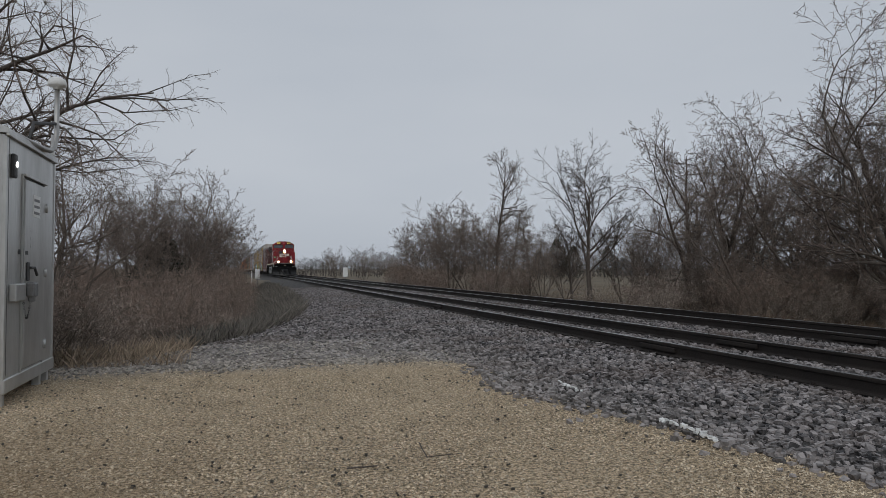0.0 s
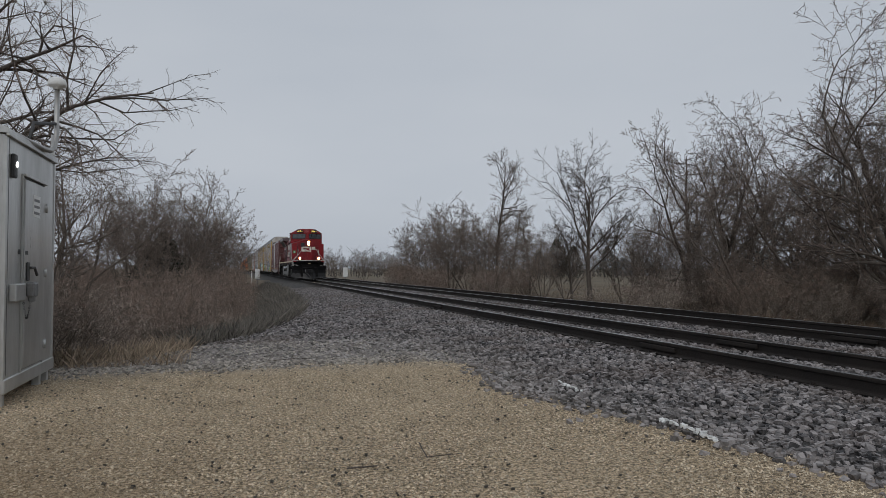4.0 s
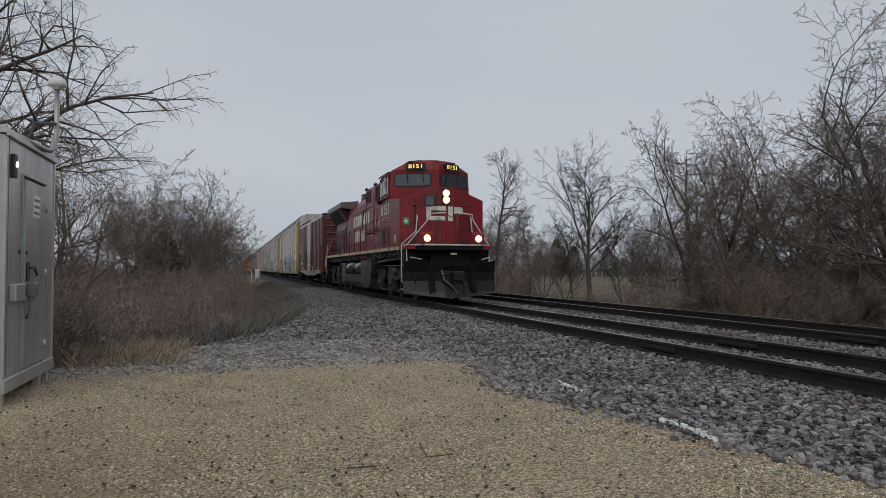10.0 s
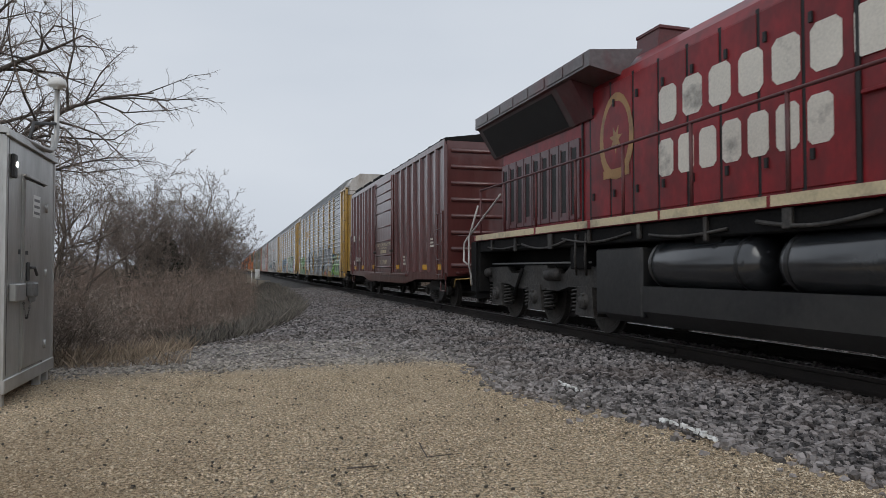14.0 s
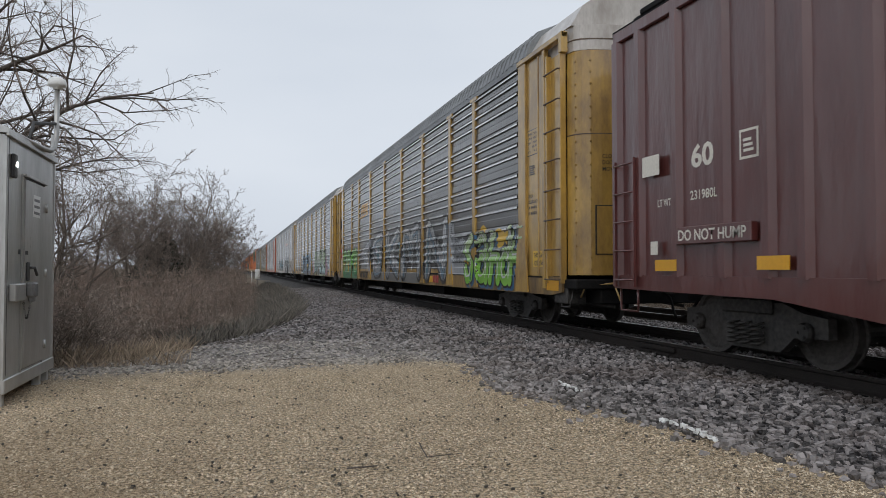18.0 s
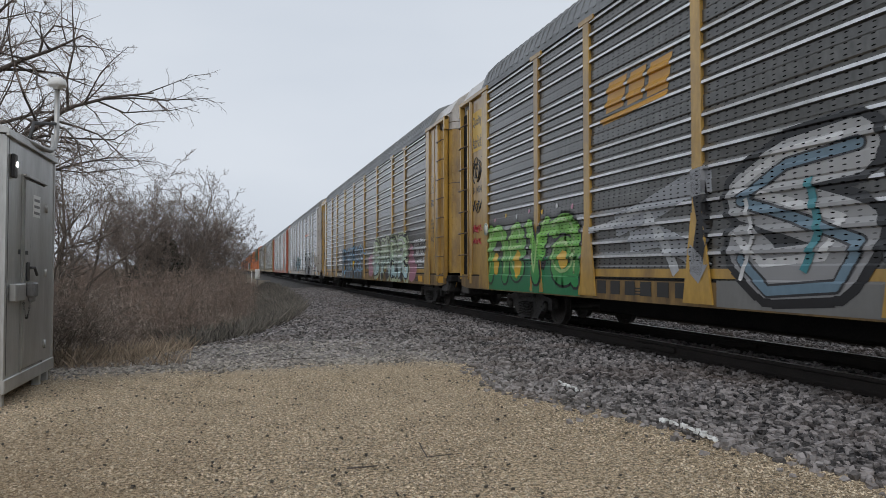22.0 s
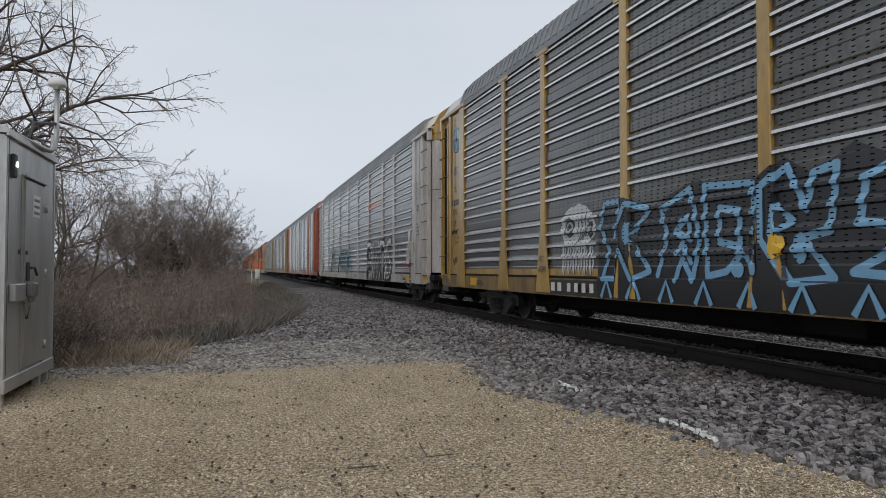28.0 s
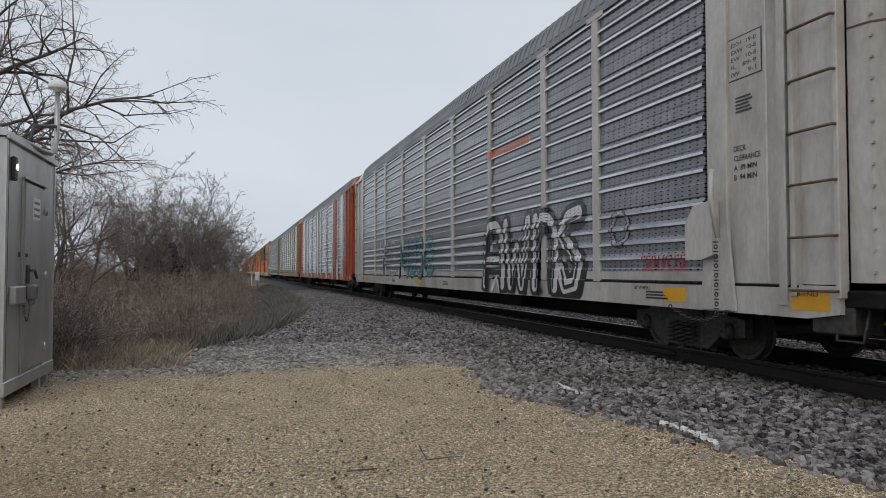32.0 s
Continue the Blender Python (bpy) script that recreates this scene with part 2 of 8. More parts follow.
M["roof_metal"] = surface("galvanised_roof", (0.16, 0.165, 0.17), (0.27, 0.28, 0.285), 0.7, 20, 0.5, 0.5, 0.05)
M["c_orange"] = surface("orange_container", (0.48, 0.13, 0.025), (0.62, 0.18, 0.04), 0.9, 10, 0.5)
M["c_green"] = surface("green_container", (0.06, 0.10, 0.05), (0.09, 0.14, 0.07), 0.9, 10, 0.5)
M["c_brown"] = surface("brown_container", (0.16, 0.06, 0.04), (0.22, 0.09, 0.06), 0.9, 10, 0.5)
M["c_grey"] = surface("grey_container", (0.3, 0.3, 0.3), (0.4, 0.4, 0.4), 0.9, 10, 0.5)


def plain(name, c, rough=0.5):
    M[name] = surface(name, tuple(v * 0.85 for v in c), c, 3.0, 30, rough, bump=0.02, coat=0.5)


def perforated(name, dark, light, dirt, metal=0.55, coat=0.9, above=-1.0):
    """Galvanised screen: rows of small holes between the ribs."""
    m = surface(name, dark, light, 0.5, 14, 0.33, metal, 0.06, dirt=dirt, dirt_size=0.35, dirt_amount=0.75, stretch=(1, 1, 0.5), spec=0.5, coat=coat)
    t = m.node_tree
    b = t.nodes["Principled BSDF"]
    tc = t.nodes.new("ShaderNodeTexCoord")
    sp = t.nodes.new("ShaderNodeSeparateXYZ")
    t.links.new(tc.outputs["Object"], sp.inputs[0])
    total = None
    for axis, step in (("Y", 0.15), ("Z", 0.055)):
        f = t.nodes.new("ShaderNodeMath")
        f.operation = "PINGPONG"
        f.inputs[1].default_value = step / 2
        t.links.new(sp.outputs[axis], f.inputs[0])
        p = t.nodes.new("ShaderNodeMath")
        p.operation = "POWER"
        p.inputs[1].default_value = 2
        w = t.nodes.new("ShaderNodeMath")
        w.operation = "MULTIPLY"
        w.inputs[1].default_value = 0.3 if axis == "Y" else 1.0
        t.links.new(f.outputs[0], w.inputs[0])
        t.links.new(w.outputs[0], p.inputs[0])
        if total:
            s = t.nodes.new("ShaderNodeMath")
            t.links.new(total.outputs[0], s.inputs[0])
            t.links.new(p.outputs[0], s.inputs[1])
            total = s
        else:
            total = p
    less = t.nodes.new("ShaderNodeMath")
    less.operation = "LESS_THAN"
    less.inputs[1].default_value = 0.0076 ** 2
    t.links.new(total.outputs[0], less.inputs[0])
    high = t.nodes.new("ShaderNodeMath")
    high.operation = "GREATER_THAN"
    high.inputs[1].default_value = above
    t.links.new(sp.outputs["Z"], high.inputs[0])
    both = t.nodes.new("ShaderNodeMath")
    both.operation = "MULTIPLY"
    t.links.new(less.outputs[0], both.inputs[0])
    t.links.new(high.outputs[0], both.inputs[1])
    hole = t.nodes.new("ShaderNodeMixRGB")
    hole.inputs[2].default_value = (0.01, 0.01, 0.01, 1)
    t.links.new(both.outputs[0], hole.inputs[0])
    t.links.new(b.inputs["Base Color"].links[0].from_socket, hole.inputs[1])
    t.links.new(hole.outputs[0], b.inputs["Base Color"])
    for socket, value in (("Coat Weight", coat), ("Specular IOR Level", 0.5)):
        gloss = t.nodes.new("ShaderNodeMapRange")
        gloss.inputs["To Min"].default_value, gloss.inputs["To Max"].default_value = value, 0.0
        t.links.new(both.outputs[0], gloss.inputs[0])
        t.links.new(gloss.outputs[0], b.inputs[socket])
    return m


for key, c in dict(g_silver=(0.52, 0.53, 0.54), g_mid=(0.20, 0.198, 0.19), g_steel=(0.16, 0.25, 0.32), g_black=(0.012, 0.012, 0.014), g_white=(0.66, 0.66, 0.66), g_dgreen=(0.02, 0.2, 0.08), g_blue=(0.20, 0.42, 0.62),
                   g_teal=(0.05, 0.26, 0.30), g_steelblue=(0.04, 0.14, 0.28), g_paler=(0.42, 0.62, 0.24), g_cream=(0.50, 0.55, 0.36), g_pink=(0.50, 0.20, 0.28), g_blueblack=(0.02, 0.03, 0.05), g_grey=(0.34, 0.35, 0.37), g_dark=(0.035, 0.035, 0.04), g_red=(0.45, 0.03, 0.05),
                   s_yellow=(0.70, 0.42, 0.02), s_reflect=(0.72, 0.36, 0.01), s_black=(0.02, 0.02, 0.02), s_orange=(0.60, 0.30, 0.03), s_sage=(0.45, 0.50, 0.42), g_orange=(0.6, 0.16, 0.07), s_blue=(0.06, 0.22, 0.42)).items():
    if key[0] == "s":
        plain(key, c)
    else:
        M[key] = perforated("sprayed_" + key[2:], tuple(v * 0.78 for v in c), c, tuple(v * 0.7 for v in c), 0.0, 0.25, 1.16)
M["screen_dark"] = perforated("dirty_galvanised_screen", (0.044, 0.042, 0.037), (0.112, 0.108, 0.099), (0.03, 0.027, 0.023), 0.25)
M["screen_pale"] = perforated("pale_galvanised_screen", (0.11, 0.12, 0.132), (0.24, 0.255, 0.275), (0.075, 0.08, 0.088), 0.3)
# galvanised rib crests, with the bright highlight of the sky put into their colour
M["rib_dark"] = surface("highlit_galvanised_rib", (0.62, 0.625, 0.63), (0.88, 0.885, 0.89), 0.6, 14, 0.3, 0.7, 0.04, dirt=(0.2, 0.19, 0.17), dirt_size=0.6, dirt_amount=0.5, coat=0.7)
M["rib_pale"] = surface("highlit_pale_galvanised_rib", (0.60, 0.615, 0.63), (0.84, 0.86, 0.88), 0.6, 14, 0.3, 0.7, 0.04, dirt=(0.27, 0.28, 0.29), dirt_size=0.6, dirt_amount=0.5, coat=0.7)


# ---- mesh building ----
class Solid:
    """Collects vertices and faces of one part."""

    def __init__(self):
        self.v, self.f, self.smooth = [], [], False

    def add(self, vs, fs):
        n = len(self.v)
        self.v += [tuple(p) for p in vs]
        self.f += [tuple(i + n for i in q) for q in fs]
        return self

    def box(self, x0, x1, y0, y1, z0, z1, b=0.0):
        if b <= 0:
            vs = [(x, y, z) for x in (x0, x1) for y in (y0, y1) for z in (z0, z1)]
            return self.add(vs, [(0, 1, 3, 2), (4, 6, 7, 5), (0, 4, 5, 1), (2, 3, 7, 6), (0, 2, 6, 4), (1, 5, 7, 3)])
        lo, hi, vs, idx = (x0, y0, z0), (x1, y1, z1), [], {}
        for sx in (0, 1):
            for sy in (0, 1):
                for sz in (0, 1):
                    for k in range(3):
                        p = []
                        for a, sgn in enumerate((sx, sy, sz)):
                            base = hi[a] if sgn else lo[a]
                            p.append(base if a == k else base + (-b if sgn else b))
                        idx[sx, sy, sz, k] = len(vs)
                        vs.append(p)
        fs = []
        for k in range(3):
            a, c = [(1, 2), (0, 2), (0, 1)][k]
            for s in (0, 1):
                q = []
                for u, w in ((0, 0), (1, 0), (1, 1), (0, 1)):
                    key = [0, 0, 0]
                    key[k], key[a], key[c] = s, u, w
                    q.append(idx[(*key, k)])
                fs.append(q)
            for u in (0, 1):
                for w in (0, 1):
                    q = []
                    for s in (0, 1):
                        key = [0, 0, 0]
                        key[k], key[a], key[c] = s, u, w
                        q.append((idx[(*key, a)], idx[(*key, c)]))
                    fs.append([q[0][0], q[0][1], q[1][1], q[1][0]])
        for sx in (0, 1):
            for sy in (0, 1):
                for sz in (0, 1):
                    fs.append([idx[sx, sy, sz, k] for k in range(3)])
        return self.add(vs, fs)

    def tube(self, pts, r, n=8, caps=True):
        """A round bar along points; r is one radius or one for each point."""
        pts = [Vector(p) for p in pts]
        rs = r if isinstance(r, (list, tuple)) else [r] * len(pts)
        vs, fs = [], []
        up = None
        for i, p in enumerate(pts):
            d = (pts[min(i + 1, len(pts) - 1)] - pts[max(i - 1, 0)]).normalized()
            if up is None:
                up = Vector((0, 0, 1)) if abs(d.z) < 0.9 else Vector((1, 0, 0))
            a = d.cross(up).normalized()
            up = a.cross(d).normalized()
            for k in range(n):
                w = 2 * math.pi * k / n
                vs.append(p + (a * math.cos(w) + up * math.sin(w)) * rs[i])
        for i in range(len(pts) - 1):
            for k in range(n):
                j = (k + 1) % n
                fs.append((i * n + k, i * n + j, (i + 1) * n + j, (i + 1) * n + k))
        if caps:
            fs += [tuple(range(n - 1, -1, -1)), tuple(range((len(pts) - 1) * n, len(pts) * n))]
        return self.add(vs, fs)

    def prism(self, poly, axis, a0, a1):
        """A polygon of (u, w) pushed along an axis: 'x' takes (y, z), 'y' takes (x, z), 'z' takes (x, y)."""
        def at(u, w, a):
            return {"x": (a, u, w), "y": (u, a, w), "z": (u, w, a)}[axis]
        n = len(poly)
        vs = [at(u, w, a0) for u, w in poly] + [at(u, w, a1) for u, w in poly]
        fs = [tuple(range(n)), tuple(range(2 * n - 1, n - 1, -1))] + [(i, i + n, (i + 1) % n + n, (i + 1) % n) for i in range(n)]
        return self.add(vs, fs)

    def lathe(self, prof, axis, centre, n=24):
        """A profile of (radius, along) turned about an axis through centre."""
        vs, fs = [], []
        for r, a in prof:
            for k in range(n):
                w = 2 * math.pi * k / n
                p, q = r * math.cos(w), r * math.sin(w)
                o = {"x": (a, p, q), "y": (p, a, q), "z": (p, q, a)}[axis]
                vs.append([centre[i] + o[i] for i in range(3)])
        for i in range(len(prof) - 1):
            for k in range(n):
                j = (k + 1) % n
                fs.append((i * n + k, i * n + j, (i + 1) * n + j, (i + 1) * n + k))
        return self.add(vs, fs)

    def mesh(self, name):
        me = bpy.data.meshes.new(name)
        me.from_pydata(self.v, [], self.f)
        bm = bmesh.new()
        bm.from_mesh(me)
        bmesh.ops.recalc_face_normals(bm, faces=bm.faces)
        bm.to_mesh(me)
        bm.free()
        if self.smooth:
            me.shade_smooth()
        return me


def soft(solid):
    solid.smooth = True
    return solid


def part(name, solid, material, parent=None, label="", at=None):
    """Links a Solid or a mesh as one object, under a thing or under a part."""
    me = solid.mesh(name) if isinstance(solid, Solid) else solid
    if not me.materials:
        me.materials.append(M[material] if isinstance(material, str) else material)
    ob = new(name, me)
    if at:
        ob.matrix_basis = at
    if parent:
        ob.parent = parent
    if label:
        tagged(ob, label)
    return ob


def thing(name, label, category, group="", kind="", at=None):
    ob = new(name)
    ob.empty_display_size = 0.2
    if at:
        ob.matrix_basis = at
    return tagged(ob, label, category, group, kind)


def smooth(a, b, x):
    t = min(1, max(0, (x - a) / (b - a)))
    return t * t * (3 - 2 * t)


# ---- ground, lot and trackbed ----
RAIL = 0.24          # height of the rail heads
TRACK = 7.01         # middle of the near track
TRACK_FAR = 10.86    # middle of the far track


LOT_SIDE = [(-40, 4.7), (2.0, 4.1), (3.4, 3.85), (4.7, 3.62), (5.6, 3.32), (6.5, 3.02), (7.3, 2.82), (8.3, 3.05), (9.2, 3.2), (10.2, 2.75), (11.0, 2.2)]
BANK_SIDE = [(9.3, 3.15), (10.0, 1.0), (10.5, -2.3), (11.0, -1.35), (12.1, -0.72), (13.2, -0.3), (14.2, 0.3), (18.3, 1.5), (23.6, 2.4), (43, 3.15), (70, 3.0), (900, 2.6)]


def along(line, y):
    """x of an edge, given as (y, x) from near to far."""
    for (a, u), (b, w) in zip(line, line[1:]):
        if y <= b:
            return u + (w - u) * min(1, max(0, (y - a) / (b - a)))
    return line[-1][1]


def lot_edge(y):
    """x at which the ballast begins, beside the lot and then beside the grassy bank."""
    return along(LOT_SIDE, y) if y < 9.3 else along(BANK_SIDE, y)


def ground_z(x, y):
    e = lot_edge(y) - 0.15 if y > 10.5 else -2.4
    left = smooth(e, e - 3.2, x) if x < e else 0.0
    back = smooth(10.5, 13.0, y + 0.12 * math.sin(x * 2.1))
    ditch = -1.25 * left * back
    ditch += 0.75 * back * smooth(-3.5, -8.0, x) if x < -3.5 else 0.0
    right = -0.75 * smooth(13.0, 16.5, x) if x > 13 else 0.0
    return -0.03 + ditch + right + 0.04 * noise.noise((x * 0.4, y * 0.4, 0))


def grid(name, xs, ys, zf):
    vs = [(x, y, zf(x, y)) for y in ys for x in xs]
    w = len(xs)
    fs = [(j * w + i, j * w + i + 1, (j + 1) * w + i + 1, (j + 1) * w + i) for j in range(len(ys) - 1) for i in range(w - 1)]
    me = bpy.data.meshes.new(name)
    me.from_pydata(vs, [], fs)
    me.shade_smooth()
    return me


def steps(*spans):
    r = []
    for a, b, n in spans:
        r += [a + (b - a) * i / n for i in range(n)]
    return r + [spans[-1][1]]


ground = part("ground", grid("ground", steps((-2500, -60, 12), (-60, -12, 24), (-12, 4, 50), (4, 13, 6), (13, 18, 14), (18, 60, 20), (60, 2500, 14)),
                             steps((-2000, -30, 8), (-30, 9, 20), (9, 16, 30), (16, 60, 60), (60, 200, 30), (200, 4000, 16)), ground_z), "soil")
tagged(ground, "flat dry winter grass and bare soil", "ground", kind="structure")


def lot_x(i, n, y):
    right = along(LOT_SIDE, y) + 0.2
    return -16 + (right + 16) * i / n


ys = steps((-25, 2, 20), (2, 10.7, 44))
n = 44
vs = [(lot_x(i, n, y), y, 0.006 * noise.noise((lot_x(i, n, y) * 0.7, y * 0.7, 3)) - 0.06 * smooth(10.35, 10.7, y)) for y in ys for i in range(n + 1)]
me = bpy.data.meshes.new("gravel_lot")
me.from_pydata(vs, [], [(j * (n + 1) + i, j * (n + 1) + i + 1, (j + 1) * (n + 1) + i + 1, (j + 1) * (n + 1) + i) for j in range(len(ys) - 1) for i in range(n)])
me.shade_smooth()
tagged(part("gravel_lot", me, "lot"), "tan crushed limestone lot beside the tracks", "gravel lot", kind="structure")

# the trackbed: a low ballast bank under both tracks
BED = [(0.0, -0.05), (0.12, -0.02), (0.5, 0.0), (0.75, 0.03), (1.0, 0.035)]


def bed_z(x, y):
    e = lot_edge(y)
    if x < 5.6:
        k = max(0.0, (x - e) / (5.6 - e))
        if 9.3 < y < 10.8 and x < 3.2:
            return -0.03
        for (a, u), (b, w) in zip(BED, BED[1:]):
            if k <= b:
                return u + (w - u) * max(0, (k - a)) / (b - a)
    if x < 8.5:
        return 0.035
    if x < 9.4:
        return 0.035 - 0.05 * math.sin((x - 8.5) / 0.9 * math.pi)
    if x < 12.6:
        return 0.035
    return 0.035 - 0.9 * smooth(12.6, 16.5, x)


ys = steps((-30, 0, 20), (0, 40, 120), (40, 120, 40), (120, 900, 30))
vs, n = [], 36
for y in ys:
    e = lot_edge(y)
    xs = [e + (5.6 - e) * i / 12 for i in range(12)] + [5.6 + (16.4 - 5.6) * i / 23 for i in range(24)]
    vs += [(x, y, bed_z(x, y) + 0.012 * noise.noise((x * 2, y * 2, 0))) for x in xs]
me = bpy.data.meshes.new("trackbed")
me.from_pydata(vs, [], [(j * n + i, j * n + i + 1, (j + 1) * n + i + 1, (j + 1) * n + i) for j in range(len(ys) - 1) for i in range(n - 1)])
me.shade_smooth()
tagged(part("trackbed", me, "bed"), "crushed stone trackbed under two tracks, darkened as shade between the stones", "trackbed", kind="structure")


def stones(name, count, spots, low, high, sink, material, label, flat=0.65, seed=1, chip=False):
    """Many small angular stones in one mesh: each a squashed, skewed block of eight corners; chips are low four-sided points."""
    rng = np.random.default_rng(seed)
    p = np.array(spots[:count])
    k = len(p)
    c = 5 if chip else 8
    cube = np.array([(-1, -1, -0.5), (1, -1, -0.5), (1, 1, -0.5), (-1, 1, -0.5), (0, 0, 0.9)], float) * 0.8 if chip else np.array([(x, y, z) for x in (-1, 1) for y in (-1, 1) for z in (-1, 1)], float) * 0.62
    v = cube[None] * (1 + rng.uniform(-0.45, 0.45, (k, c, 3))) + (rng.uniform(-0.4, 0.4, (k, c, 3)) if chip else 0)
    size = rng.uniform(low, high, k) ** 1.0
    v *= (size[:, None] * np.stack([np.ones(k), rng.uniform(0.6, 1, k), rng.uniform(0.4, 0.8, k) * flat / 0.65], 1))[:, None, :]
    a, b = rng.uniform(0, 2 * math.pi, k), rng.uniform(-0.5, 0.5, k)
    ca, sa, cb, sb = np.cos(a)[:, None], np.sin(a)[:, None], np.cos(b)[:, None], np.sin(b)[:, None]
    x, y, z = v[..., 0] * cb - v[..., 2] * sb, v[..., 1], v[..., 0] * sb + v[..., 2] * cb
    v = np.stack([x * ca - y * sa, x * sa + y * ca, z], 2) + p[:, None, :] + np.stack([0 * size, 0 * size, size * sink], 1)[:, None, :]
    quads = np.array([(0, 1, 4), (1, 2, 4), (2, 3, 4), (3, 0, 4)] if chip else [(0, 1, 3, 2), (4, 6, 7, 5), (0, 4, 5, 1), (2, 3, 7, 6), (0, 2, 6, 4), (1, 5, 7, 3)])
    f = (quads[None] + c * np.arange(k)[:, None, None]).reshape(-1)
    side, q = quads.shape[1], len(quads)
    me = bpy.data.meshes.new(name)
    me.vertices.add(c * k)
    me.vertices.foreach_set("co", v.reshape(-1))
    me.loops.add(side * q * k)
    me.loops.foreach_set("vertex_index", f)
    me.polygons.add(q * k)
    me.polygons.foreach_set("loop_start", np.arange(q * k) * side)
    me.update(calc_edges=True)
    me.shade_flat()
    return tagged(part(name, me, material), label, "gravel", kind="stuff")


rng = random.Random(4)
spots, small = [], []
while len(spots) < 105000:
    y = 2.2 + 46 * rng.random() ** 1.9
    x = rng.uniform(-2.6, 13.2)
    e = lot_edge(y)
    side = along(LOT_SIDE, y) if y < 10.3 else e
    if x < side - 0.02 and (y > 10.3 or rng.random() > 0.5 * math.exp(-(side - x) / 0.1)):
        continue
    if 6.12 < x < 6.4 or 7.62 < x < 7.9 or x > 9.9 and rng.random() < 0.4:
        continue
    # the ends of the ties show between the stones
    if (5.62 < x < 6.15 or 9.5 < x < 10.0) and abs((y - 1.0) % 0.52 - 0.26) > 0.15 and rng.random() < 0.6:
        continue
    spots.append((x, y, max(bed_z(max(x, e), y), -0.01) + rng.uniform(0, 0.02)))
stones("ballast", 105000, spots, 0.017, 0.05, 0.2, "stone", "loose angular grey crushed granite ballast", flat=0.7)
# dusty chips where the lot runs out against the ballast
while len(small) < 15000:
    y = 9.3 + 3.6 * rng.random()
    x = rng.uniform(-2.5, 3.6)
    if x < lot_edge(y) - 0.05 and y > 10.5 or rng.random() > smooth(9.3, 10.4, y + 0.35 * noise.noise((x * 1.3, y * 1.3, 8))):
        continue
    small.append((x, y, 0.005))
stones("dusty_chips", 15000, small, 0.012, 0.034, 0.2, "chip", "pale dusty stone chips at the end of the lot", seed=6)
spots = []
while len(spots) < 95000:
    y = 2.0 + 8.5 * rng.random() ** 1.6
    x = rng.uniform(-3.0, 4.3)
    if x < along(LOT_SIDE, y) + 0.1:
        spots.append((x, y, 0.002))
stones("lot_pebbles", 95000, spots, 0.004, 0.0115, 0.25, "pebble", "small tan limestone pebbles on the lot", seed=2, chip=True)
spots = [(rng.uniform(-2.5, 3.6), 2.3 + 7.5 * rng.random() ** 1.3, 0.006) for i in range(700)]
stones("scattered_stones", 700, [s for s in spots if s[0] < along(LOT_SIDE, s[1])], 0.004, 0.018, 0.15, "crumb", "dark loose stones strewn over the gravel lot", seed=3)
marks = []
for (x0, y0), (x1, y1), n in (((3.61, 7.26), (3.58, 6.63), 16), ((3.56, 5.24), (3.6, 4.9), 14), ((3.6, 4.88), (3.54, 4.42), 16)):
    for i in range(n):
        x, y = x0 + (x1 - x0) * i / n + rng.uniform(-0.03, 0.03), y0 + (y1 - y0) * i / n + rng.uniform(-0.03, 0.03)
        marks.append((x, y, max(bed_z(x, y), 0.0) + 0.035))
stones("limestone_marks", len(marks), marks, 0.014, 0.036, 0.3, "white", "pale white stones along the edge of the ballast", seed=5)


# ---- the two tracks ----
def rail_profile(x):
    h = RAIL
    half = [(0.0, -0.186), (0.076, -0.186), (0.076, -0.175), (0.022, -0.158), (0.010, -0.145), (0.010, -0.055), (0.036, -0.040), (0.037, -0.012), (0.030, 0.0)]
    return [(x + u, h + w) for u, w in half[1:]] + [(x - u, h + w) for u, w in reversed(half[1:])]


def rail_part(x, parent):
    s = Solid()
    prof = rail_profile(x)
    for a, b in ((-40, 30), (30, 300), (300, 1200)):
        s.prism(prof, "y", a, b)
    r = part("rail", s, "rail_side", parent, "dark rusty steel rail")
    part("rail_head", Solid().box(x - 0.030, x + 0.030, -40, 1200, RAIL - 0.002, RAIL + 0.0025), "rail_head", r, "polished bright running surface")
    return r


tie_mesh = Solid().box(-1.3, 1.3, -0.115, 0.115, -0.16, 0.0, 0.012).mesh("tie")
plate_mesh = Solid().box(-0.18, 0.18, -0.095, 0.095, 0.0, 0.016, 0.004).box(-0.13, -0.1, -0.05, -0.02, 0.01, 0.045).box(0.1, 0.13, 0.02, 0.05, 0.01, 0.045).box(0.1, 0.13, -0.05, -0.02, 0.01, 0.04).mesh("tie_plate")
joint_mesh = Solid().box(-0.03, 0.03, -0.46, 0.46, -0.13, -0.06, 0.008).mesh("joint_bar")


def track(mid, label):
    t = thing("track", label, "railway track", "parallel tracks")
    for k in (-0.7525, 0.7525):
        rail_part(mid + k, t)
    rr = random.Random(int(mid * 10))
    for i in range(110):
        y = 1.0 + 0.52 * i
        o = part("tie", tie_mesh, "tie", t, at=pose(mid + rr.uniform(-0.05, 0.05), y, RAIL - 0.196, 0, 0, rr.uniform(-1.2, 1.2)))
        if i < 45:
            for k in (-0.7525, 0.7525):
                part("tie_plate", plate_mesh, "rail_side", o, at=pose(k, 0, 0))
    for k, y in ((-0.7525, 9.2), (0.7525, 9.25), (-0.7525, 21.1)):
        for d in (-0.025, 0.025):
            part("joint_bar", joint_mesh, "rail_side", t, at=pose(mid + k + d, y, RAIL))
    return t


track(TRACK, "near railway track with dark rails on buried timber ties")
track(TRACK_FAR, "far railway track with dark rails on buried timber ties")


